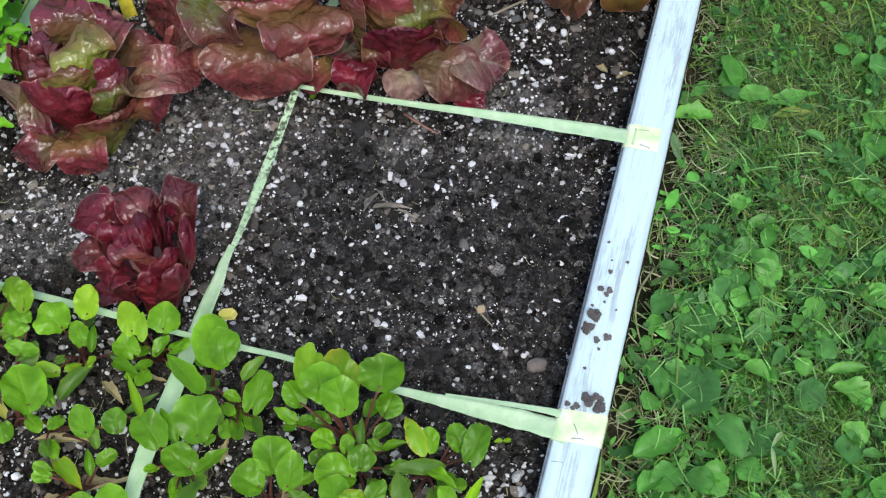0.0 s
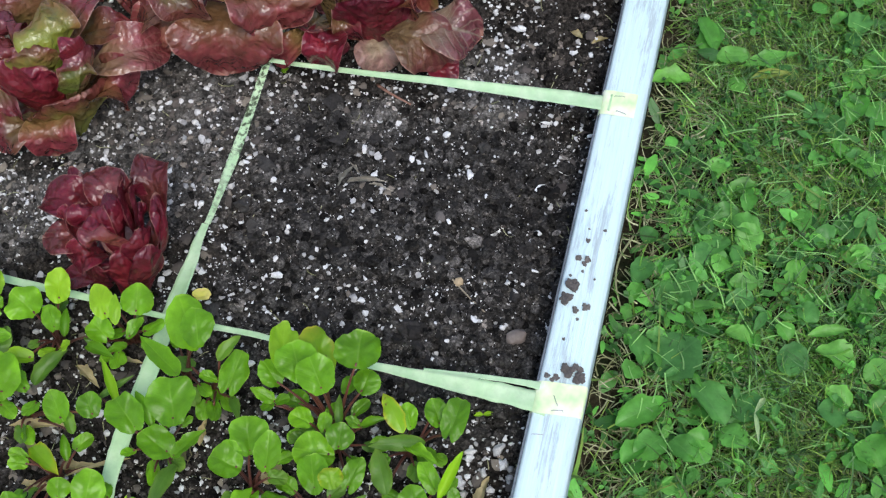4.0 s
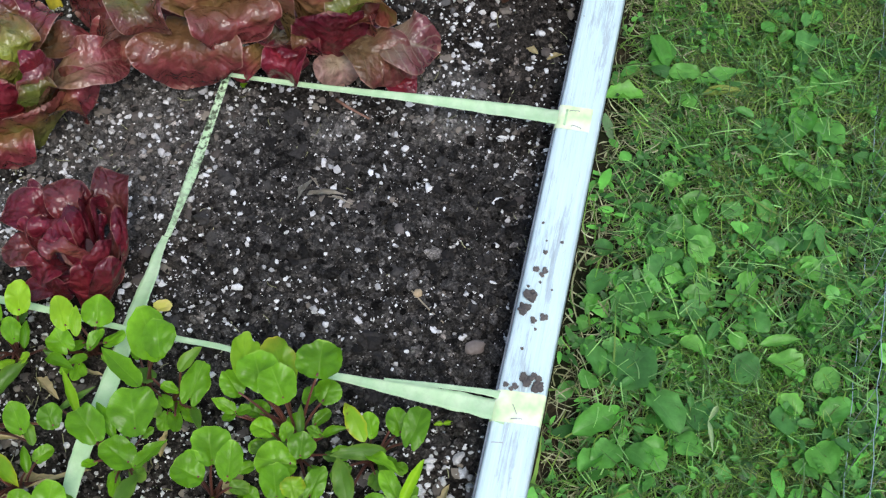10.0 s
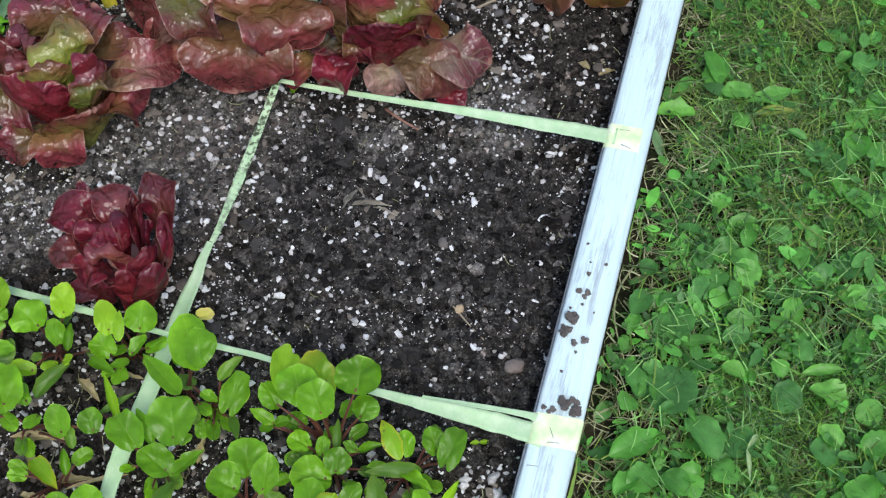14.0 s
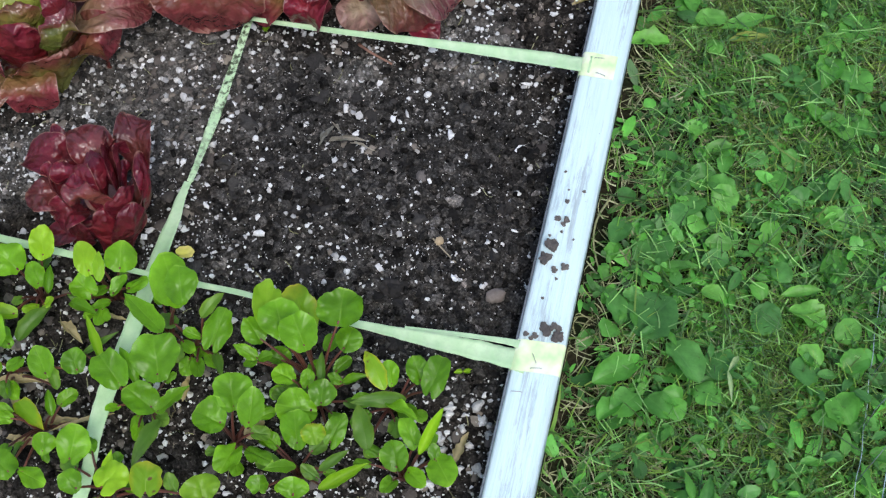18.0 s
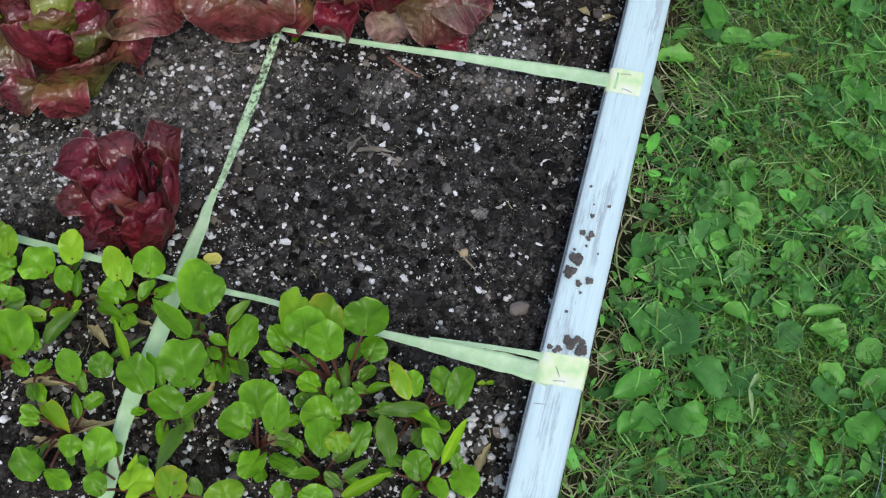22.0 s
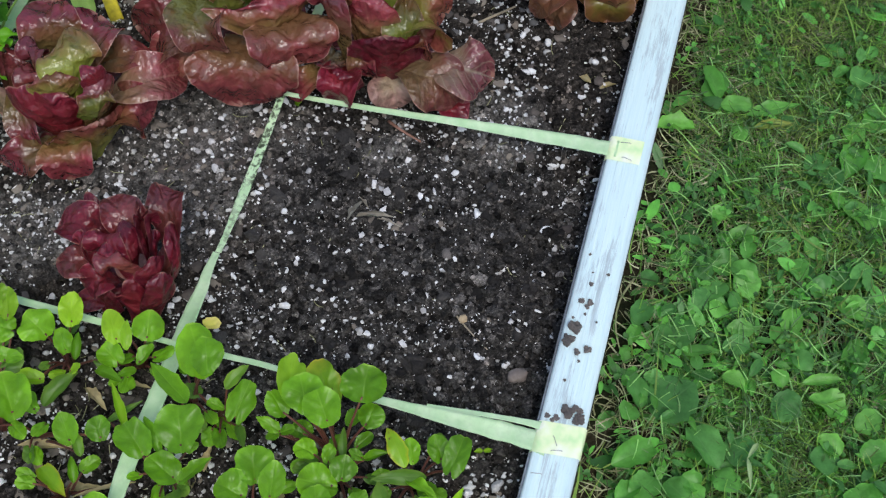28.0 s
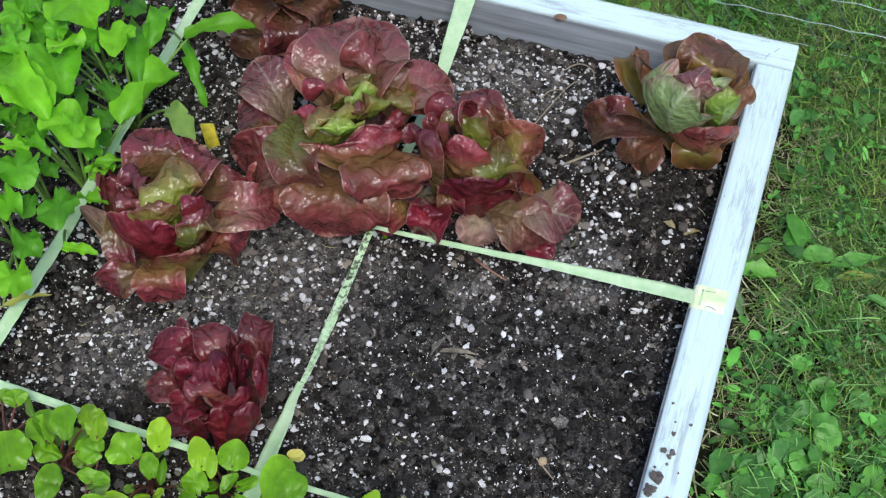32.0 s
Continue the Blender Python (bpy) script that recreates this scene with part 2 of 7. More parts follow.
    if rim is not None:
        c = mix(nt, calc(nt, "MULTIPLY", ramp(nt, calc(nt, "MAXIMUM", u, v), [(0.962, (0, 0, 0)), (0.99, (1, 1, 1))]), 0.7), c, rim)
    nt.links.new(c, b.inputs["Base Color"])
    h = calc(nt, "ADD", calc(nt, "MULTIPLY", n1, crinkle), calc(nt, "MULTIPLY", n2, 0.22 * crinkle if crinkle < 0.7 else 0.10))
    h = calc(nt, "SUBTRACT", h, calc(nt, "MULTIPLY", veins, min(0.25, vein) * (1.0 if crinkle < 0.65 else 0.3)))
    if crinkle >= 0.65:
        # blisters between the veins
        bl = nt.nodes.new("ShaderNodeTexVoronoi")
        bl.feature = "SMOOTH_F1"
        bl.inputs["Scale"].default_value = 105.0
        bl.inputs["Smoothness"].default_value = 0.45
        warp = mix(nt, 0.02, obj, node_out(nt, obj, 70), "ADD")
        nt.links.new(warp, bl.inputs["Vector"])
        h = calc(nt, "SUBTRACT", h, calc(nt, "MULTIPLY", bl.outputs["Distance"], 0.75))
    normal = bump(nt, b, h, 0.5 if crinkle < 0.65 else 0.85, 0.004)
    b.inputs["Specular IOR Level"].default_value = spec
    tr = nt.nodes.new("ShaderNodeBsdfTranslucent")
    nt.links.new(mix(nt, 1.0, c, (1.5, 1.6, 0.8), "MULTIPLY"), tr.inputs["Color"])
    nt.links.new(normal, tr.inputs["Normal"])
    sh = nt.nodes.new("ShaderNodeMixShader")
    sh.inputs[0].default_value = thin
    nt.links.new(b.outputs[0], sh.inputs[1])
    nt.links.new(tr.outputs[0], sh.inputs[2])
    nt.links.new(sh.outputs[0], nt.nodes["Material Output"].inputs["Surface"])
    return m


def tape_mat(dirt=1.0):
    m, nt, b = material("pale_green_plastic_tape", (0.5, 0.72, 0.5), 0.32)
    v = coords(nt)
    n = noise_tex(nt, v, 60, 4)
    c = ramp(nt, n, [(0.35, (0.56, 0.80, 0.47)), (0.65, (0.74, 0.92, 0.62))])
    grime = ramp(nt, noise_tex(nt, v, 190, 4, 0.7), [(0.50, (0, 0, 0)), (0.57, (1, 1, 1))])
    place = ramp(nt, noise_tex(nt, coords(nt, (60, 9, 9)), 1, 2), [(0.30, (0, 0, 0)), (0.46, (1, 1, 1))])
    c = mix(nt, calc(nt, "MULTIPLY", calc(nt, "MULTIPLY", grime, place), dirt), c, (0.06, 0.07, 0.04))
    nt.links.new(c, b.inputs["Base Color"])
    bump(nt, b, noise_tex(nt, coords(nt, (40, 40, 40)), 1, 3), 0.5, 0.003)
    tr = node(nt, "ShaderNodeBsdfTranslucent", Color=(0.55, 0.88, 0.42, 1))
    sh = nt.nodes.new("ShaderNodeMixShader")
    sh.inputs[0].default_value = 0.25
    nt.links.new(b.outputs[0], sh.inputs[1])
    nt.links.new(tr.outputs[0], sh.inputs[2])
    nt.links.new(sh.outputs[0], nt.nodes["Material Output"].inputs["Surface"])
    return m


def lawn_mat():
    m, nt, b = material("lawn_ground", (0.05, 0.06, 0.03), 0.9)
    v = coords(nt)
    a, f = noise_tex(nt, v, 12, 5, 0.65), noise_tex(nt, v, 300, 4, 0.7)
    c = mix(nt, ramp(nt, a, [(0.4, (0, 0, 0)), (0.62, (1, 1, 1))]), (0.014, 0.020, 0.008), (0.045, 0.034, 0.021))
    far_off = nt.nodes.new("ShaderNodeVectorMath")
    far_off.operation = "DISTANCE"
    nt.links.new(v, far_off.inputs[0])
    far_off.inputs[1].default_value = (0.0, 0.35, -0.14)
    c = mix(nt, ramp(nt, calc(nt, "MULTIPLY", far_off.outputs["Value"], 0.2), [(0.075, (0, 0, 0)), (0.115, (1, 1, 1))]), c, ramp(nt, a, [(0.35, (0.045, 0.10, 0.022)), (0.65, (0.08, 0.155, 0.038))]))
    c = mix(nt, 1.0, c, ramp(nt, f, [(0.3, (0.4, 0.4, 0.4)), (0.7, (1.6, 1.6, 1.6))]), "MULTIPLY")
    nt.links.new(c, b.inputs["Base Color"])
    bump(nt, b, f, 0.8, 0.004)
    b.inputs["Specular IOR Level"].default_value = 0.08
    return m


WOOD, BARE, SOIL, CLOD = painted_wood(), bare_wood(), soil_mat(), soil_mat("soil_clods", True)
PERLITE = piece_mat("perlite", [(0.0, (0.32, 0.31, 0.30)), (0.4, (0.66, 0.65, 0.64)), (0.75, (0.82, 0.82, 0.81)), (1.0, (0.86, 0.86, 0.86))], 0.85)
BARK = piece_mat("bark_bits", [(0.0, (0.05, 0.04, 0.035)), (0.6, (0.13, 0.11, 0.095)), (1.0, (0.28, 0.24, 0.19))], 0.85)
STRAW = piece_mat("dry_straw", [(0.0, (0.085, 0.082, 0.034)), (0.5, (0.285, 0.290, 0.135)), (1.0, (0.55, 0.56, 0.33))], 0.7)
GRIT = piece_mat("soil_grit", [(0.0, (0.12, 0.112, 0.105)), (0.5, (0.26, 0.25, 0.24)), (0.85, (0.6, 0.59, 0.58)), (1.0, (0.85, 0.85, 0.85))], 0.85)
STONE = piece_mat("pebble_stone", [(0.0, (0.16, 0.13, 0.115)), (1.0, (0.24, 0.20, 0.175))], 0.75)
TAPE, TAPE_DIRTY, LAWN = tape_mat(0.07), tape_mat(1.0), lawn_mat()
STEEL = material("staple_steel", (0.35, 0.35, 0.36), 0.35)[0]
STEEL.node_tree.nodes["Principled BSDF"].inputs["Metallic"].default_value = 1.0
ZINC = material("galvanised_wire", (0.50, 0.62, 0.64), 0.5)[0]
ZINC.node_tree.nodes["Principled BSDF"].inputs["Metallic"].default_value = 0.3


# ---- building ----
def mesh(name, verts, faces, mat, smooth=True, uvs=None):
    me = bpy.data.meshes.new(name)
    me.from_pydata(verts if isinstance(verts, list) else verts.tolist(), [], faces if isinstance(faces, list) else faces.tolist())
    me.materials.append(mat)
    if smooth:
        me.polygons.foreach_set("use_smooth", [True] * len(me.polygons))
    if uvs is not None:
        layer = me.uv_layers.new(name="UVMap")
        idx = np.empty(len(me.loops), dtype=np.int32)
        me.loops.foreach_get("vertex_index", idx)
        layer.data.foreach_set("uv", np.asarray(uvs)[idx].ravel())
    me.update()
    return me


def part(name, bm, mat, parent, label=""):
    """Links a bmesh or a mesh as one mesh object under a thing or part."""
    if isinstance(bm, bmesh.types.BMesh):
        me = bpy.data.meshes.new(name)
        bm.to_mesh(me)
        bm.free()
        me.materials.append(mat)
    else:
        me = bm
    ob = new(name, me)
    ob.parent = parent
    return tagged(ob, label)


def thing(name, x, y, z, label, category, group=""):
    """An empty at the base of a thing that has parts."""
    ob = new(name)
    ob.empty_display_size = 0.02
    ob.location = (x, y, z)
    return tagged(ob, label, category, group)


def box(x0, x1, y0, y1, z0, z1, bevel=0.002, segments=2):
    bm = bmesh.new()
    bmesh.ops.create_cube(bm, size=1)
    for v in bm.verts:
        v.co = ((x0 + x1) / 2 + v.co.x * (x1 - x0), (y0 + y1) / 2 + v.co.y * (y1 - y0), (z0 + z1) / 2 + v.co.z * (z1 - z0))
    if bevel:
        bmesh.ops.bevel(bm, geom=bm.edges[:], offset=bevel, segments=segments, affect="EDGES", profile=0.6)
    for f in bm.faces:
        f.smooth = True
    return bm


ICO = None


def ico():
    global ICO
    if ICO is None:
        bm = bmesh.new()
        bmesh.ops.create_icosphere(bm, subdivisions=1, radius=1)
        bm.verts.ensure_lookup_table()
        ICO = (np.array([v.co[:] for v in bm.verts]), np.array([[v.index for v in f.verts] for f in bm.faces]))
        bm.free()
    return ICO


def lumps(places, sizes, rng, squash=0.7, rough=0.28):
    """Many small uneven lumps as one set of vertices and faces."""
    v0, f0 = ico()
    n = len(places)
    rad = 1 + rng.uniform(-rough, rough, (n, len(v0), 1))
    stretch = np.stack([rng.uniform(0.65, 1.5, n), rng.uniform(0.65, 1.2, n), rng.uniform(0.8, 1.2, n) * squash], 1)
    v = v0[None] * rad * stretch[:, None] * np.asarray(sizes)[:, None, None]
    a = rng.uniform(0, 6.283, n)
    c, s = np.cos(a)[:, None], np.sin(a)[:, None]
    v = np.stack([v[..., 0] * c - v[..., 1] * s, v[..., 0] * s + v[..., 1] * c, v[..., 2]], -1) + np.asarray(places)[:, None]
    f = f0[None] + (np.arange(n) * len(v0))[:, None, None]
    return v.reshape(-1, 3), f.reshape(-1, 3)


def value_noise(x, y, cell, seed):
    """Smooth random heights between -1 and 1 on a lattice."""
    i, j = np.floor(x / cell).astype(np.int64), np.floor(y / cell).astype(np.int64)
    fx, fy = x / cell - i, y / cell - j
    fx, fy = fx * fx * (3 - 2 * fx), fy * fy * (3 - 2 * fy)

    def h(a, b):
        k = (a * 374761393 + b * 668265263 + seed * 144665) & 0x7FFFFFFF
        k = ((k ^ (k >> 13)) * 1274126177) & 0x7FFFFFFF
        return ((k ^ (k >> 16)) & 0xFFFF) / 32767.5 - 1

    return (h(i, j) * (1 - fx) + h(i + 1, j) * fx) * (1 - fy) + (h(i, j + 1) * (1 - fx) + h(i + 1, j + 1) * fx) * fy


def soil_z(x, y):
    """Height of the soil in the bed."""
    x, y = np.asarray(x, float), np.asarray(y, float)
    z = SOIL_Z + 0.004 * value_noise(x, y, 0.11, 3) + 0.004 * value_noise(x, y, 0.045, 5)
    z = z + 0.0035 * value_noise(x, y, 0.021, 7) + 0.0055 * (0.4 - np.abs(value_noise(x, y, 0.012, 9))) + 0.0035 * (0.5 - np.abs(value_noise(x, y, 0.0062, 11)))
    edge = np.clip((x + 0.11) / 0.07, 0, 1)
    back = np.clip((y - 0.50) / 0.11, 0, 1)
    # small dark pits between the crumbs
    z = z - 0.016 * np.clip(value_noise(x, y, 0.013, 13) - 0.2, 0, 0.35)
    return z - 0.002 * edge - 0.006 * back


def lawn_z(x, y):
    x, y = np.asarray(x, float), np.asarray(y, float)
    near = np.exp(-((x / 6) ** 2 + (y / 6) ** 2))
    return LAWN_Z + near * (0.008 * value_noise(x, y, 0.13, 21) + 0.004 * value_noise(x, y, 0.03, 23)) + 0.0


SOIL_Z, LAWN_Z = -0.045, -0.132
BED = (-1.257, 0.0, -0.609, 0.648)  # outer faces of the frame: x0, x1, y0, y1


def grid_sheet(xs, ys, height):
    X, Y = np.meshgrid(xs, ys, indexing="ij")
    Z = height(X, Y)
    v = np.stack([X, Y, Z], -1).reshape(-1, 3)
    n, m = len(xs), len(ys)
    a = (np.arange(n - 1)[:, None] * m + np.arange(m - 1)[None]).ravel()
    return v, np.stack([a, a + m, a + m + 1, a + 1], 1)


# ---- the ground and the bed ----
far = [-2500, -600, -150, -40, -12, -5, -2.5]
gx = np.array(far + list(np.arange(-1.6, 1.201, 0.03)) + [-v for v in reversed(far)])
gy = np.array(far + list(np.arange(-1.1, 1.701, 0.03)) + [-v for v in reversed(far)])
tagged(new("ground", mesh("ground", *grid_sheet(gx, gy, lawn_z), LAWN)), "dark lawn soil with thatch under grass and weeds", "ground", kind="structure")


def raised_bed():
    x0, x1, y0, y1 = BED
    w, zb = 0.038, -0.142
    bed = thing("raised_bed", (x0 + x1) / 2, (y0 + y1) / 2, zb, "square garden bed of whitewashed weathered boards, filled with potting soil", "raised bed")
    bed_m = Matrix.Translation(-bed.location)

    def board(x0, x1, y0, y1, mat, label=""):
        bm = box(x0, x1, y0, y1, zb, 0.0, 0.0025, 3)
        bm.transform(bed_m)
        return part("board", bm, mat, bed, label)

    board(x1 - w, x1, y0, y1 - 0.0388, WOOD, "whitewashed side board with worn paint")
    board(x0, x0 + w, y0 + w + 0.0008, y1 - 0.0388, WOOD)
    e = board(x0, x1, y1 - 0.038, y1, WOOD_X, "whitewashed end board, bare grey inside")
    board(x0, x1 - w - 0.0008, y0, y0 + w, WOOD_X)
    # the inner face of the end board has lost its paint
    bm = box(x0 + w + 0.001, x1 - w - 0.001, y1 - 0.0402, y1 - 0.037, zb, -0.0035, 0.0008, 1)
    bm.transform(bed_m)
    part("inner_face", bm, BARE, bed, "bare grey weathered wood face")
    bm = box(x1 - w - 0.0022, x1 - w + 0.001, y0 + w, y1 - 0.042, zb, -0.004, 0.0008, 1)
    bm.transform(bed_m)
    part("inner_face", bm, BARE, bed, "bare grey weathered wood face")
    return bed


WOOD_X = painted_wood("X")
WOOD_X.name = "whitewashed_wood_cross"
raised_bed()

sx = np.concatenate([np.arange(-1.219, -0.80, 0.012), np.arange(-0.80, -0.0385, 0.0020), [-0.0385]])
sy = np.concatenate([np.arange(-0.571, -0.18, 0.012), np.arange(-0.18, 0.6075, 0.0020), [0.6085]])
SOIL_SHEET = tagged(new("soil", mesh("soil", *grid_sheet(sx, sy, soil_z), SOIL)), "dark crumbly potting soil filling the bed", "soil", kind="structure")


# ---- leaves ----
def wobble(u, v, rng, n=6, low=1.5, high=6.0):
    """A soft random relief over a leaf, roughly between -1 and 1."""
    z = 0 * u
    for _ in range(n):
        a, b, p = rng.uniform(-high, high), rng.uniform(low, high), rng.uniform(0, 6.283)
        z = z + np.sin(a * u * 1.6 + b * v * 3.0 + p)
    return z / n ** 0.5 * 0.7


def outline(kind, v):
    if kind == "broad":
        grow, tip = np.clip(v / 0.46, 0, 1), np.clip((v - 0.40) / 0.60, 0, 1)
        return (0.34 + 0.66 * grow * grow * (3 - 2 * grow)) * np.sqrt(np.clip(1 - tip ** 1.9, 0.0012, 1))
    if kind == "lance":
        return np.clip(np.sin(np.pi * v ** 0.8), 0.01, 1) ** 1.1
    if kind == "ovate":
        return np.clip(np.sin(np.pi * v ** 0.72), 0.005, 1) ** 0.86 * (1 + 0.015 * np.sin(v * 26))
    if kind == "oval":
        return np.clip(np.sin(np.pi * v ** 0.86), 0.004, 1) ** 0.6
    if kind == "lobed":
        w = np.clip(np.sin(np.pi * v ** 0.9), 0.01, 1) ** 0.48
        return w * (1 + 0.09 * np.sin(v * 21) + 0.10 * np.sin(v * 9 + 1))
    return np.clip(1 - (2 * v ** 0.93 - 1) ** 2, 0.004, 1) ** 0.47


def leaf_mesh(a, t, width, mat, rng, kind="round", bow=0.1, cup=0.2, ruffle=0.1, blister=0.03, nu=8, nv=12, roll=0.0, notch=0.0, curl=0.0):
    """One leaf blade from its foot a to its tip t: a midrib that bows upwards, cupped halves, a wavy margin and a blistered face."""
    a, t = np.asarray(a, float), np.asarray(t, float)
    length = np.linalg.norm(t - a)
    if kind == "round":
        a = a - 0.10 * (t - a)
    v = (1 - np.cos(np.linspace(0.0, np.pi, nv + 1))) / 2 if kind in ("round", "ovate", "oval") else np.linspace(0.0, 1.0, nv + 1)
    u = np.linspace(-1, 1, nu + 1)
    ctrl = (a + t) / 2 + np.array([0, 0, bow * length])
    mid = ((1 - v) ** 2)[:, None] * a + (2 * v * (1 - v))[:, None] * ctrl + (v ** 2)[:, None] * t
    tan = (2 * (1 - v))[:, None] * (ctrl - a) + (2 * v)[:, None] * (t - ctrl)
    tan /= np.linalg.norm(tan, axis=1)[:, None] + 1e-9
    flat = (t - a)[:2]
    flat = flat / (np.linalg.norm(flat) + 1e-9)
    side = np.array([flat[1], -flat[0], 0.0])
    nrm = np.cross(side[None], tan)
    side = side[None] * math.cos(roll) + nrm * math.sin(roll)
    nrm = np.cross(side, tan)
    U, V = np.meshgrid(u, v)
    p1, p2 = rng.uniform(0, 6.283, 2)
    edge = 0.9 if kind == "ovate" else 0.45 if kind == "round" else 1.0
    half = width / 2 * outline(kind, V) * (1 + edge * (0.05 * np.sin(V * 17 + p1) + 0.04 * np.sin(V * 31 + p2 + U)))
    bend = cup * np.abs(U)
    across = half * U * np.cos(bend * 0.9)
    up = half * np.abs(U) * np.sin(bend)
    waves = np.sin(V * rng.uniform(9, 15) + p1 + 1.5 * np.sign(U)) + 0.6 * np.sin(V * rng.uniform(18, 28) + p2)
    up = up + ruffle * half * U ** 2 * waves * 0.6
    up = up + blister * width * wobble(U, V, rng) * np.sin(np.pi * np.clip(V * 1.05, 0, 1)) ** 0.5
    up = up - 0.02 * width * np.exp(-((U / 0.12) ** 2)) * np.clip((1 - V) * 4, 0, 1)
    up = up + curl * length * np.clip(V - 0.7, 0, 1) ** 2 * 3
    along = notch * length * np.clip(1 - np.abs(U) / 0.45, 0, 1) * np.clip(1 - V / 0.28, 0, 1)
    P = mid[:, None] + side[:, None] * across[..., None] + nrm[:, None] * up[..., None] + tan[:, None] * along[..., None]
    uv = np.stack([(U + 1) / 2, V], -1).reshape(-1, 2)
    n, m = nv + 1, nu + 1
    i = (np.arange(n - 1)[:, None] * m + np.arange(m - 1)[None]).ravel()
    return mesh("leaf", P.reshape(-1, 3), np.stack([i, i + 1, i + m + 1, i + m], 1), mat, uvs=uv)


def broad_leaf_mesh(f, m, t, width, out, mat, rng, cup=0.6, ruffle=0.2, lip=0.12, pucker=0.03, nu=22, nv=29):
    """A broad lettuce blade whose midrib runs from f over m to t: curved round like a bowl, with a wavy rolled margin and puckers between the veins. out: the way from the plant's middle."""
    f, m, t = (np.asarray(q, float) for q in (f, m, t))
    ctrl = 2 * m - (f + t) / 2
    v = 1 - (1 - np.linspace(0.0, 1.0, nv + 1)) ** 1.7
    u = np.linspace(-1, 1, nu + 1)
    mid = ((1 - v) ** 2)[:, None] * f + (2 * v * (1 - v))[:, None] * ctrl + (v ** 2)[:, None] * t
    tan = (2 * (1 - v))[:, None] * (ctrl - f) + (2 * v)[:, None] * (t - ctrl)
    tan /= np.linalg.norm(tan, axis=1)[:, None] + 1e-9
    side = np.array([out[1], -out[0], 0.0])
    side = side[None] / (np.linalg.norm(side) + 1e-9) + 0 * tan
    side = side - tan * (side * tan).sum(1)[:, None]
    side /= np.linalg.norm(side, axis=1)[:, None] + 1e-9
    nrm = np.cross(side, tan)
    U, V = np.meshgrid(u, v)
    p = rng.uniform(0, 6.283, 6)
    length = np.linalg.norm(m - f) + np.linalg.norm(t - m)
    half = width / 2 * outline("broad", V) * (1 + 0.03 * np.sin(V * 9 + p[0] + np.sign(U)) + 0.015 * np.sin(V * 23 + p[1] + 2 * np.sign(U)))
    ang = max(cup, 0.05) * U
    across = half * np.sin(ang) / max(cup, 0.05)
    up = half * (1 - np.cos(ang)) / max(cup, 0.05)
    far_out = np.clip((np.maximum(np.abs(U), 1.04 * V - 0.04) - 0.72) / 0.28, 0, 1)
    up = up - lip * half * far_out ** 2 * (1 + 0.7 * np.sin(V * 7 + p[2] + U * 2))
    round_edge = np.arctan2(U, V - 0.45)
    waves = np.sin(round_edge * rng.uniform(3.0, 5.0) + p[3]) + 0.55 * np.sin(round_edge * rng.uniform(7.0, 11.0) + p[4])
    up = up + ruffle * half * np.maximum(np.abs(U), V) ** 3 * waves * 0.5
    w = V - 0.30 * np.abs(U)
    up = up + pucker * width * np.abs(np.sin(np.pi * (4.5 * w + 0.25 * np.sin(U * 7 + p[5])))) ** 0.7 * np.abs(np.sin(np.pi * (2.2 * np.abs(U) + 0.35 * np.sin(V * 19 + p[1])))) * np.clip(V * 3, 0, 1)
    up = up + 0.02 * width * wobble(U, V, rng) - 0.03 * width * np.exp(-((U / 0.11) ** 2)) * np.clip((1 - V) * 3, 0, 1)
    s = np.clip((V - 0.55) / 0.45, 0, 1)
    along = -U ** 2 * np.minimum(half, 0.5 * length) * 0.22 * s * s * (3 - 2 * s)
    P = mid[:, None] + side[:, None] * across[..., None] + nrm[:, None] * up[..., None] + tan[:, None] * along[..., None]
    uv = np.stack([(U + 1) / 2, V], -1).reshape(-1, 2)
    k = nu + 1
    i = (np.arange(nv)[:, None] * k + np.arange(nu)[None]).ravel()
    return mesh("leaf", P.reshape(-1, 3), np.stack([i, i + 1, i + k + 1, i + k], 1), mat, uvs=uv)


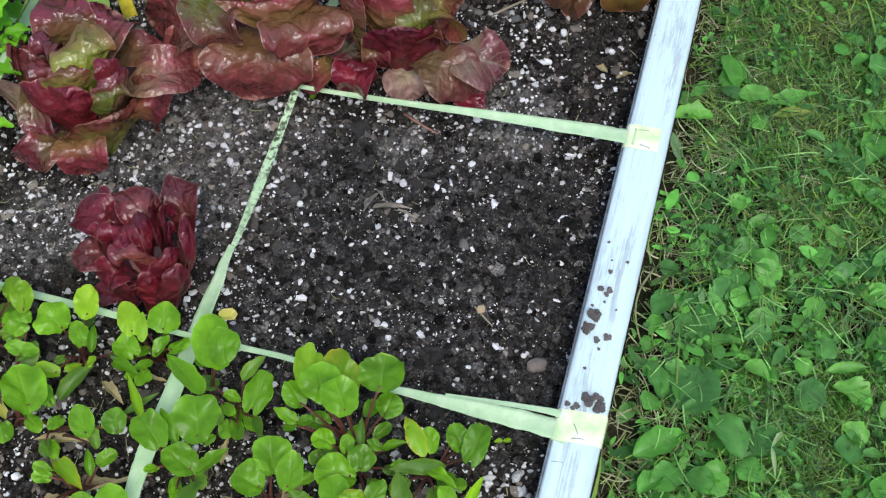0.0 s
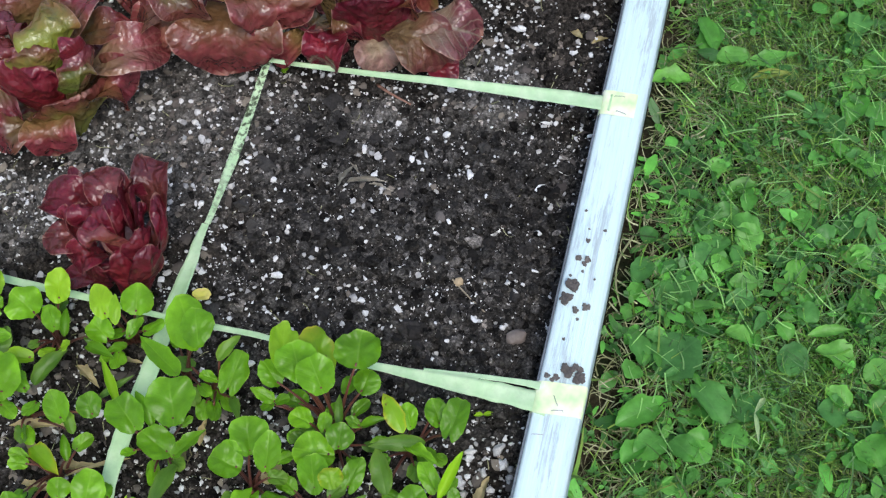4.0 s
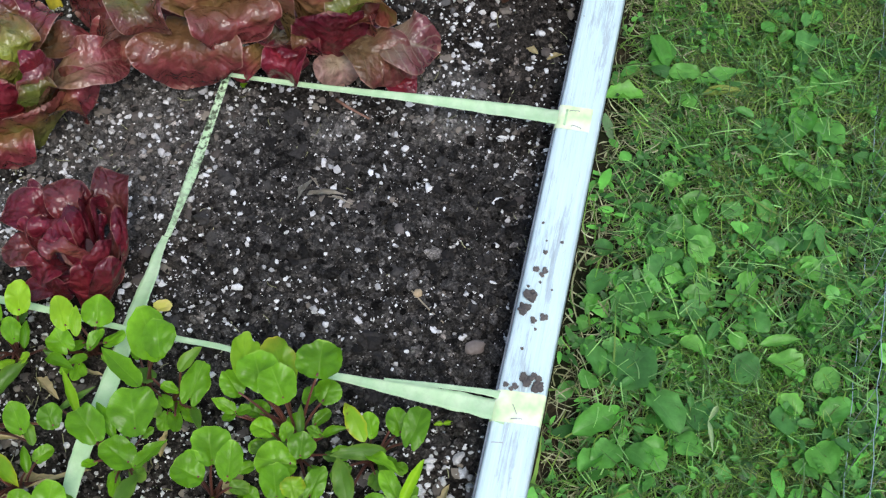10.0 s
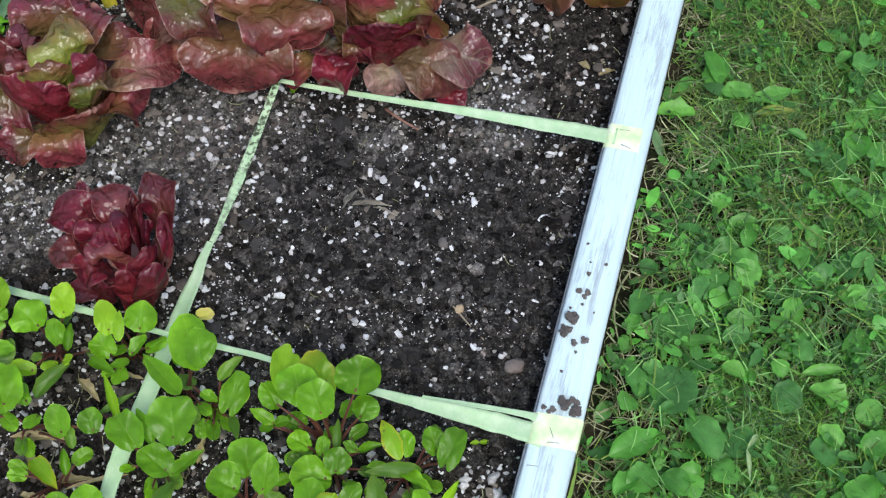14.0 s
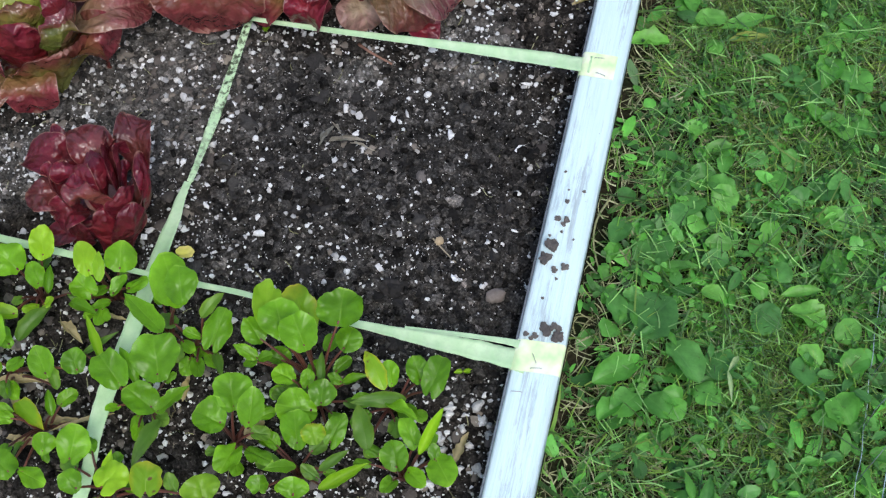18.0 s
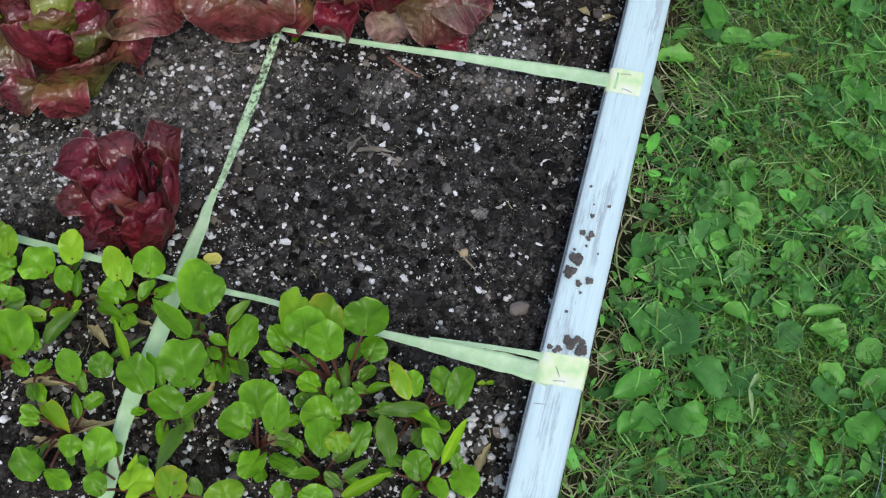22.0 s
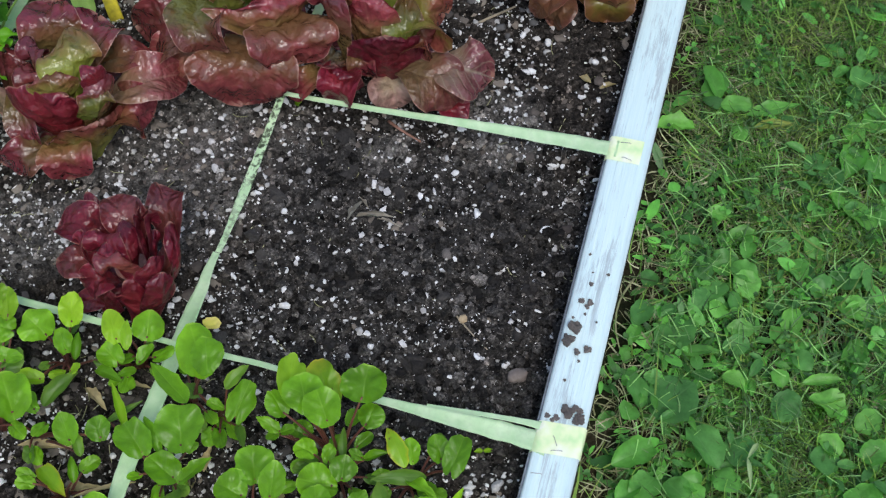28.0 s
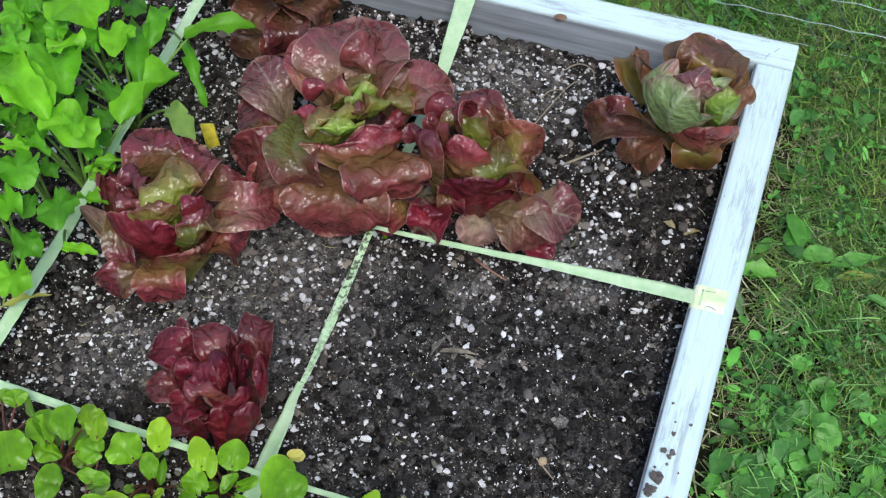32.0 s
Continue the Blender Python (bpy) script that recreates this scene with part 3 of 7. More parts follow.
def round_leaf_mesh(a, t, width, mat, rng, bow=0.1, cup=0.3, ruffle=0.3, roll=0.0, notch=0.15, rings=8, sectors=60, lobes=0.0):
    """A round blade with a narrow notch where the stalk joins it, built in rings: bowed midrib, cupped halves, a wavy scalloped margin."""
    a, t = np.asarray(a, float), np.asarray(t, float)
    length = np.linalg.norm(t - a)
    th = np.arange(sectors) * 2 * np.pi / sectors
    th = th - 0.45 * np.sin(th)
    p1, p2, p3 = rng.uniform(0, 6.283, 3)
    off = np.abs((th + np.pi) % (2 * np.pi) - np.pi)
    edge = (1 - notch * np.exp(-((off / 0.20) ** 2))) * (1 + 0.032 * np.sin(2 * th + p1) + 0.022 * np.sin(3 * th + p2) + 0.020 * np.sin(6 * th + p3) + 0.013 * np.sin(11 * th + p1) + 0.010 * np.sin(19 * th + p3))
    edge = edge + lobes * (0.6 * np.sin(5 * th + p2) + 0.5 * np.sin(8 * th + p1) + 0.3 * np.sin(13 * th + p3)) * np.clip(off, 0, 1)
    # some blades are eaten or torn at one place of the margin, and some taper into the stalk
    bite = rng.uniform(1.2, 5.0)
    edge = edge * (1 - rng.choice((0.0, 0.0, 0.07, 0.15)) * np.exp(-(((th - bite) / rng.uniform(0.12, 0.3)) ** 2)))
    spoon = rng.choice((0.0, 0.12, 0.32))
    rho = np.concatenate([[0.0], np.linspace(0, 1, rings + 1)[1:] ** 0.85])
    R, TH = np.meshgrid(rho, th, indexing="ij")
    R = R * edge[None]
    # the stalk side is at angle 0, the tip at angle pi
    X, Y = -R * np.cos(TH), R * np.sin(TH)
    V, U = 0.50 + 0.50 * X, Y
    U = U * (1 - spoon * np.clip(1 - V / 0.5, 0, 1))
    full = np.meshgrid(rho, th, indexing="ij")[0]
    ctrl = (a + t) / 2 + np.array([0, 0, bow * length])
    q = V[..., None]
    mid = (1 - q) ** 2 * a + 2 * q * (1 - q) * ctrl + q ** 2 * t
    tan = 2 * (1 - q) * (ctrl - a) + 2 * q * (t - ctrl)
    tan /= np.linalg.norm(tan, axis=-1)[..., None] + 1e-9
    flat = (t - a)[:2] / (np.linalg.norm((t - a)[:2]) + 1e-9)
    side = np.broadcast_to(np.array([flat[1], -flat[0], 0.0]), tan.shape)
    nrm = np.cross(side, tan)
    side = side * math.cos(roll) + nrm * math.sin(roll)
    nrm = np.cross(side, tan)
    half = width / 2
    bend = cup * np.abs(U)
    up = half * np.abs(U) * np.sin(bend) * 1.1
    up = up + ruffle * half * full ** 3 * (0.45 * np.sin(3 * TH + p1) + 0.42 * np.sin(5 * TH + p2) + 0.16 * np.sin(11 * TH + p3))
    # the face swells between the side veins
    swell = np.cos((V - 0.42 * np.abs(U)) * rng.uniform(17, 22) + p2) * np.clip(np.abs(U) * 2.5, 0, 1) * np.clip((1 - full) * 4, 0, 1)
    up = up + 0.012 * width * swell + 0.034 * width * wobble(U, V, rng, 6, 1.0, 4.0) - 0.045 * width * np.exp(-((U / 0.13) ** 2)) * np.clip((1 - V) * 2, 0, 1) ** 1.5
    P = mid + side * (half * U * np.cos(bend * 0.8))[..., None] + nrm * up[..., None]
    uv = np.stack([(U + 1) / 2, np.clip(V, 0, 1)], -1)
    n, m = R.shape
    verts = np.concatenate([P[0, :1], P[1:].reshape(-1, 3)])
    uvs = np.concatenate([uv[0, :1], uv[1:].reshape(-1, 2)])
    f = [[0, 1 + j, 1 + (j + 1) % m] for j in range(m)]
    for r in range(n - 2):
        f += [[1 + r * m + j, 1 + (r + 1) * m + j, 1 + (r + 1) * m + (j + 1) % m, 1 + r * m + (j + 1) % m] for j in range(m)]
    return mesh("leaf", verts, f, mat, uvs=uvs)


def tube_mesh(name, pts, radii, mat, sides=6):
    pts = np.asarray(pts, float)
    radii = np.broadcast_to(radii, (len(pts),))
    tan = np.gradient(pts, axis=0)
    tan /= np.linalg.norm(tan, axis=1)[:, None] + 1e-12
    ref = np.array([0.31, 0.22, 0.93]) if abs(tan[0, 2]) < 0.9 else np.array([1.0, 0.2, 0.0])
    s = np.cross(tan, ref)
    s /= np.linalg.norm(s, axis=1)[:, None] + 1e-12
    n = np.cross(s, tan)
    ang = np.arange(sides) * 2 * np.pi / sides
    ring = s[:, None] * np.cos(ang)[None, :, None] + n[:, None] * np.sin(ang)[None, :, None]
    v = (pts[:, None] + ring * radii[:, None, None]).reshape(-1, 3)
    f = []
    for i in range(len(pts) - 1):
        for j in range(sides):
            k = (j + 1) % sides
            f.append([i * sides + j, i * sides + k, (i + 1) * sides + k, (i + 1) * sides + j])
    f.append(list(range(sides - 1, -1, -1)))
    f.append([(len(pts) - 1) * sides + j for j in range(sides)])
    return mesh(name, v, f, mat)


def arc(a, b, lift, n=6):
    a, b = np.asarray(a, float), np.asarray(b, float)
    v = np.linspace(0, 1, n)[:, None]
    c = (a + b) / 2 + np.asarray(lift, float)
    return (1 - v) ** 2 * a + 2 * v * (1 - v) * c + v ** 2 * b


BEET = {
    "g": leaf_mat("beet_leaf", (0.148, 0.355, 0.013), (0.19, 0.43, 0.018), (0.29, 0.50, 0.07), 0.86, 0.32, 0.06, 0.26, 0.5, 0.27, spec=0.34, rim=(0.36, 0.60, 0.08), midrib=0.2),
    "l": leaf_mat("beet_leaf_pale", (0.27, 0.50, 0.020), (0.33, 0.57, 0.035), (0.32, 0.54, 0.05), 0.86, 0.34, 0.04, 0.14, 0.35, 0.3, spec=0.34, rim=(0.46, 0.64, 0.12), midrib=0.2),
    "d": leaf_mat("beet_leaf_dull", (0.125, 0.27, 0.030), (0.17, 0.30, 0.04), (0.20, 0.30, 0.07), 0.75, 0.38, 0.06, 0.2, 0.3, 0.25, spec=0.35, midrib=0.2),
    "y": leaf_mat("leaf_yellowed", (0.64, 0.61, 0.14), (0.68, 0.60, 0.20), (0.55, 0.50, 0.12), 0.7, 0.45, 0.1, 0.15, 0.3, 0.3, spec=0.25),
    "s": leaf_mat("beet_leaf_spotted", (0.23, 0.44, 0.018), (0.42, 0.46, 0.025), (0.30, 0.44, 0.04), 0.84, 0.36, 0.04, 0.15, 0.3, 0.3, spots=(0.16, 0.09, 0.03), spec=0.35, rim=(0.60, 0.50, 0.06), midrib=0.2),
    "p": leaf_mat("leaf_withered", (0.54, 0.46, 0.27), (0.58, 0.48, 0.28), (0.40, 0.26, 0.16), 0.7, 0.6, 0.3, 0.35, 0.6, 0.3, spec=0.2),
    "w": leaf_mat("leaf_shrivelled", (0.25, 0.232, 0.205), (0.34, 0.32, 0.29), (0.22, 0.18, 0.14), 0.6, 0.7, 0.3, 0.4, 0.6, 0.15, spec=0.2),
}
STEM_RED = leaf_mat("red_stem", (0.15, 0.055, 0.042), (0.16, 0.060, 0.045), (0.2, 0.08, 0.06), 0.7, 0.35, 0.2, 0.3, 0.2, 0.1)
STEM_GREEN = leaf_mat("green_stem", (0.16, 0.30, 0.06), (0.18, 0.32, 0.07), (0.25, 0.35, 0.12), 0.7, 0.4, 0.2, 0.3, 0.2, 0.1)
GREENS = {
    "l": leaf_mat("tall_leaf_light", (0.175, 0.49, 0.020), (0.20, 0.53, 0.025), (0.27, 0.57, 0.08), 0.85, 0.40, 0.05, 0.22, 0.45, 0.3, spec=0.28, midrib=0.3),
    "g": leaf_mat("tall_leaf", (0.120, 0.40, 0.020), (0.14, 0.43, 0.024), (0.19, 0.46, 0.07), 0.85, 0.40, 0.05, 0.24, 0.45, 0.28, spec=0.28, midrib=0.3),
    # shade under the upper leaves, put into the colour of the low ones
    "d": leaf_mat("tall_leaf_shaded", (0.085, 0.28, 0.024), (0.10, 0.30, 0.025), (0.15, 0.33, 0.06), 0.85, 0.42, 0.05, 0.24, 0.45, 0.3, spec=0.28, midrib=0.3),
    "y": BEET["y"],
    "p": leaf_mat("tall_leaf_underside", (0.28, 0.45, 0.12), (0.30, 0.47, 0.13), (0.38, 0.50, 0.23), 0.85, 0.5, 0.2, 0.15, 0.3, 0.35, spec=0.25),
}
SEED = [100]


def fresh():
    SEED[0] += 1
    return np.random.default_rng(SEED[0])


def leafy_plant(name, x, y, leaves, label, category, group, mats, stem, kind, thick, bow, cup, ruffle, blister, notch):
    z = float(soil_z(x, y))
    plant = thing(name, x, y, z, label, category, group)
    o = np.array([x, y, z])
    for ax, ay, az, tx, ty, tz, w, tone in leaves:
        rng = fresh()
        a, t = np.array([ax, ay, az]) - o, np.array([tx, ty, tz]) - o
        fallen = az < z + 0.022
        slim = np.linalg.norm(t - a) > 1.9 * w
        if kind != "lobed" and not slim:
            me = round_leaf_mesh(a, t, w * 1.06, mats[tone], rng, bow * rng.uniform(-0.2, 1.1), rng.uniform(-0.45, 0.55), ruffle * rng.uniform(0.3, 1.0), rng.uniform(-0.26, 0.26), rng.choice((0.03, 0.06, 0.12, 0.35)), lobes=0.09 if kind == "wavy" else 0.0)
        else:
            me = leaf_mesh(a, t, w * 0.92, mats[tone], rng, "ovate" if kind == "heart" else "lobed" if tone != "y" else "lance", bow * rng.uniform(0.3, 1.6), cup * rng.uniform(0.2, 1.6), ruffle * rng.uniform(0.5, 1.5), blister, 12, 16,
                           rng.uniform(-0.5, 0.5), notch * rng.uniform(0.3, 1.2), rng.uniform(-0.14, 0.05))
        leaf = part("leaf", me, mats[tone], plant)
        foot = np.array([rng.uniform(-1, 1) * 0.004, rng.uniform(-1, 1) * 0.004, -0.003])
        reach = (a - foot) * (1, 1, 0)
        top = a + (t - a) * (0.08 if slim else 0.17)
        pts = arc(foot, top, -reach * 0.22 + np.array([0, 0, 0.004 if fallen else 0.008]), 7)
        part("stem", tube_mesh("stem", pts, np.linspace(thick * 1.15, thick * 0.6, 7), stem), stem, leaf)
    return plant


def beet_seedling(x, y, leaves):
    n = len(leaves)
    low = np.random.default_rng(int(abs(x) * 7000 + abs(y) * 3000))
    for a in low.uniform(0, 6.283, 6 if x > -0.43 else 3):
        k, l, z = low.uniform(0.010, 0.026), low.uniform(0.010, 0.020), low.uniform(-0.030, -0.014)
        leaves = leaves + [(x + math.cos(a) * k, y + math.sin(a) * k, z, x + math.cos(a) * (k + l), y + math.sin(a) * (k + l), z + low.uniform(-0.004, 0.006), l * low.uniform(0.55, 0.9), "ggd"[low.integers(3)])]
    size = "tiny beet seedling with few green leaves" if n < 5 else "young beet plant with round green leaves" if n < 8 else "bushy young beet plant with green leaves"
    if any(l[7] in "yps" for l in leaves):
        size += ", some yellowed,"
    leafy_plant("beet_seedling", x, y, leaves, size + " and red stems", "seedling", "beets in the near squares", BEET, STEM_RED, "heart", 0.0014, 0.16, 0.62, 0.30, 0.026, 0.0)


def leafy_greens(x, y, leaves):
    leafy_plant("leafy_green_plant", x, y, leaves, "tall bright green leafy vegetable with lobed wavy leaves", "vegetable plant", "greens in the far square", GREENS, STEM_GREEN, "wavy", 0.0018, 0.30, 0.5, 0.85, 0.03, 0.1)


LETTUCE = {
    "k": leaf_mat("lettuce_burgundy", (0.175, 0.017, 0.026), (0.15, 0.013, 0.028), (0.3, 0.075, 0.08), 0.6, 0.28, 0.12, 0.5, 0.8, 0.12, spec=0.5, rim=(0.42, 0.22, 0.17)),
    "kb": leaf_mat("lettuce_burgundy_brown", (0.245, 0.055, 0.048), (0.215, 0.034, 0.042), (0.4, 0.19, 0.14), 0.6, 0.28, 0.15, 0.45, 0.8, 0.15, spec=0.75, rim=(0.42, 0.22, 0.17)),
    "r": leaf_mat("lettuce_red", (0.225, 0.055, 0.048), (0.21, 0.033, 0.047), (0.36, 0.17, 0.13), 0.45, 0.25, 0.14, 0.55, 0.9, 0.14, base=(0.2, 0.125, 0.048), spec=0.75, rim=(0.42, 0.22, 0.17)),
    "rb": leaf_mat("lettuce_red_brown", (0.195, 0.058, 0.04), (0.19, 0.038, 0.042), (0.32, 0.17, 0.11), 0.5, 0.25, 0.14, 0.5, 0.9, 0.14, base=(0.175, 0.092, 0.044), spec=0.75, rim=(0.42, 0.22, 0.17)),
    "ro": leaf_mat("lettuce_red_olive", (0.206, 0.136, 0.035), (0.202, 0.053, 0.044), (0.32, 0.25, 0.1), 0.55, 0.25, 0.14, 0.45, 0.9, 0.18, base=(0.235, 0.235, 0.05), spec=0.75, rim=(0.42, 0.22, 0.17)),
    "rp": leaf_mat("lettuce_red_pale", (0.32, 0.155, 0.13), (0.27, 0.078, 0.088), (0.6, 0.54, 0.38), 0.45, 0.24, 0.45, 0.35, 0.9, 0.18, base=(0.33, 0.215, 0.145), spec=0.75, rim=(0.42, 0.22, 0.17)),
    "rx": leaf_mat("lettuce_red_rosy", (0.37, 0.135, 0.112), (0.32, 0.075, 0.082), (0.55, 0.36, 0.28), 0.55, 0.26, 0.3, 0.4, 0.9, 0.16, base=(0.36, 0.21, 0.125), spec=0.75, rim=(0.46, 0.26, 0.22)),
    "rt": leaf_mat("lettuce_red_tan", (0.265, 0.11, 0.066), (0.24, 0.064, 0.058), (0.42, 0.30, 0.16), 0.62, 0.28, 0.4, 0.35, 0.9, 0.16, base=(0.24, 0.145, 0.07), spec=0.6, rim=(0.42, 0.22, 0.17)),
    "o": leaf_mat("lettuce_olive", (0.197, 0.194, 0.035), (0.197, 0.106, 0.039), (0.32, 0.31, 0.1), 0.7, 0.25, 0.14, 0.35, 0.9, 0.2, base=(0.25, 0.31, 0.052), spec=0.75, rim=(0.42, 0.22, 0.17)),
    "g": leaf_mat("lettuce_heart_green", (0.27, 0.42, 0.07), (0.28, 0.27, 0.09), (0.42, 0.48, 0.22), 0.8, 0.32, 0.25, 0.3, 0.9, 0.25, spec=0.5),
    "b": leaf_mat("lettuce_bronze", (0.160, 0.058, 0.039), (0.151, 0.042, 0.039), (0.26, 0.14, 0.08), 0.6, 0.32, 0.15, 0.5, 0.69, 0.14, spec=0.6, olive=(0.20, 0.115, 0.042), rim=(0.42, 0.22, 0.17)),
    "bo": leaf_mat("lettuce_bronze_olive", (0.2, 0.155, 0.03), (0.18, 0.085, 0.028), (0.28, 0.21, 0.08), 0.65, 0.25, 0.12, 0.4, 0.45, 0.18, spec=0.5, rim=(0.42, 0.22, 0.17)),
    "h": leaf_mat("lettuce_head_pale", (0.37, 0.48, 0.19), (0.35, 0.19, 0.16), (0.70, 0.76, 0.55), 0.86, 0.32, 0.55, 0.3, 0.8, 0.22, spec=0.5),
    "p": leaf_mat("lettuce_withered", (0.395, 0.296, 0.209), (0.34, 0.198, 0.176), (0.439, 0.363, 0.253), 0.5, 0.4, 0.3, 0.45, 0.9, 0.18),
}


def broad_lettuce(x, y, label, leaves):
    """A head of broad leaves. Each one: foot, middle and tip of its rib, width, how far it curves round, tone."""
    z = float(soil_z(x, y))
    plant = thing("lettuce", x, y, z, label, "lettuce", "lettuces in the bed")
    o = np.array([x, y, z])
    young, bronze = "burgundy" in label, "bronze" in label
    for f, m, t, w, cup, tone in leaves:
        rng = fresh()
        f, m, t = (np.array(q) - o for q in (f, m, t))
        out = (m + 0.25 * (t - f))[:2]
        me = broad_leaf_mesh(f, m, t, w * (1.2 if young else 1.16 if bronze else 1.36), out, LETTUCE[tone], rng, cup, rng.uniform(0.04, 0.09) if bronze else rng.uniform(0.06, 0.2), rng.uniform(0.02, 0.16), 0.012 if bronze else 0.018 if young else 0.028)
        part("leaf", me, LETTUCE[tone], plant)
    bm = bmesh.new()
    bmesh.ops.create_cone(bm, cap_ends=True, segments=12, radius1=0.010, radius2=0.017, depth=0.05)
    bmesh.ops.translate(bm, verts=bm.verts, vec=(0, 0, 0.018))
    part("stalk", bm, LETTUCE["k"] if young else STEM_GREEN, plant)
    # the folded ribs of the lower leaves fill the middle of the head
    for i in range(7):
        rng = fresh()
        a = i * 0.9 + rng.uniform(-0.2, 0.2)
        d = np.array([math.cos(a), math.sin(a), 0.0])
        k = 0.6 if young else 1.0
        tone = "k" if young else "bo" if bronze else "rb"
        part("leaf", broad_leaf_mesh(d * 0.006, d * 0.030 * k + (0, 0, 0.022 * k), d * 0.055 * k + (0, 0, 0.030 * k), 0.055 * k, d[:2], LETTUCE[tone], rng, 0.7, 0.2, 0.1, 0.02, 14, 18), LETTUCE[tone], plant)
    return plant


# ---- plants in the bed ----
beet_seedling(-0.439, -0.01, [
    (-0.442, -0.013, 0.01, -0.468, -0.001, 0.016, 0.031, 'g'),
    (-0.424, -0.003, 0.02, -0.436, 0.024, 0.026, 0.02, 'l'),
    (-0.424, -0.021, 0.005, -0.439, -0.003, 0.011, 0.016, 'g'),
    (-0.416, -0.024, 0.005, -0.421, -0.002, 0.011, 0.011, 'g'),
    (-0.437, -0.043, -0.005, -0.459, -0.051, 0.001, 0.016, 'l'),
    (-0.426, -0.03, -0.01, -0.435, -0.04, -0.004, 0.011, 'l'),
    (-0.423, -0.03, -0.01, -0.414, -0.024, -0.004, 0.009, 'l'),
    (-0.433, -0.062, -0.015, -0.415, -0.028, -0.009, 0.019, 'd'),
])
beet_seedling(-0.472, -0.078, [
    (-0.436, -0.089, 0.015, -0.462, -0.056, 0.021, 0.035, 'g'),
    (-0.47, -0.049, 0.005, -0.459, -0.029, 0.011, 0.019, 'd'),
    (-0.472, -0.014, 0.008, -0.491, -0.015, 0.014, 0.025, 'g'),
    (-0.481, -0.007, 0.012, -0.493, 0.018, 0.018, 0.019, 'l'),
    (-0.431, -0.072, -0.005, -0.447, -0.06, 0.001, 0.016, 'g'),
    (-0.448, -0.086, -0.005, -0.429, -0.096, 0.001, 0.013, 'g'),
])
beet_seedling(-0.38, 0.005, [
    (-0.382, -0.008, 0.02, -0.399, 0.018, 0.026, 0.018, 'l'),
    (-0.373, -0.011, 0.02, -0.381, 0.013, 0.026, 0.011, 'l'),
    (-0.36, 0.0, 0.02, -0.366, 0.026, 0.026, 0.026, 'g'),
    (-0.378, -0.019, 0.005, -0.398, -0.008, 0.011, 0.02, 'g'),
    (-0.372, -0.005, 0.0, -0.38, -0.018, 0.006, 0.01, 'g'),
    (-0.364, -0.017, 0.01, -0.355, 0.001, 0.016, 0.014, 'g'),
    (-0.356, -0.007, 0.005, -0.34, 0.006, 0.011, 0.013, 'g'),
    (-0.402, -0.021, -0.01, -0.374, -0.029, -0.004, 0.013, 'g'),
    (-0.37, -0.013, -0.01, -0.382, -0.026, -0.004, 0.009, 'g'),
])
beet_seedling(-0.321, -0.018, [
    (-0.301, -0.019, 0.025, -0.329, 0.021, 0.031, 0.034, 'g'),
    (-0.297, -0.021, 0.034, -0.309, 0.009, 0.04, 0.027, 'g'),
    (-0.324, 0.028, 0.015, -0.307, 0.031, 0.021, 0.014, 'y'),
])
beet_seedling(-0.297, -0.022, [
    (-0.271, -0.046, 0.01, -0.268, -0.007, 0.016, 0.021, 'g'),
    (-0.29, -0.014, -0.0, -0.277, 0.009, 0.006, 0.013, 'd'),
    (-0.287, -0.027, -0.01, -0.302, -0.027, -0.004, 0.01, 'g'),
    (-0.273, -0.036, -0.015, -0.26, -0.056, -0.009, 0.011, 'd'),
    (-0.282, -0.029, 0.0, -0.277, -0.015, 0.006, 0.014, 'g'),
])
beet_seedling(-0.322, -0.083, [
    (-0.309, -0.041, 0.02, -0.348, -0.018, 0.026, 0.022, 'g'),
    (-0.349, -0.074, 0.01, -0.375, -0.039, 0.016, 0.012, 'l'),
    (-0.325, -0.091, 0.015, -0.351, -0.07, 0.021, 0.027, 'g'),
    (-0.318, -0.082, 0.008, -0.34, -0.058, 0.014, 0.013, 'g'),
    (-0.293, -0.087, 0.035, -0.309, -0.051, 0.041, 0.038, 'g'),
    (-0.295, -0.101, 0.01, -0.323, -0.09, 0.016, 0.026, 'g'),
    (-0.295, -0.103, 0.01, -0.275, -0.077, 0.016, 0.017, 'g'),
    (-0.297, -0.101, -0.01, -0.303, -0.145, -0.004, 0.014, 'd'),
    (-0.372, -0.067, -0.0, -0.348, -0.043, 0.006, 0.007, 'd'),
])
beet_seedling(-0.243, -0.096, [
    (-0.234, -0.092, 0.02, -0.246, -0.063, 0.026, 0.031, 'g'),
    (-0.238, -0.102, 0.018, -0.263, -0.098, 0.024, 0.03, 'g'),
    (-0.219, -0.103, 0.022, -0.224, -0.071, 0.028, 0.02, 'g'),
    (-0.228, -0.108, 0.0, -0.234, -0.136, 0.006, 0.02, 'g'),
    (-0.217, -0.081, -0.025, -0.232, -0.093, -0.025, 0.02, 'p'),
    (-0.223, -0.11, -0.005, -0.199, -0.117, 0.001, 0.014, 'g'),
])
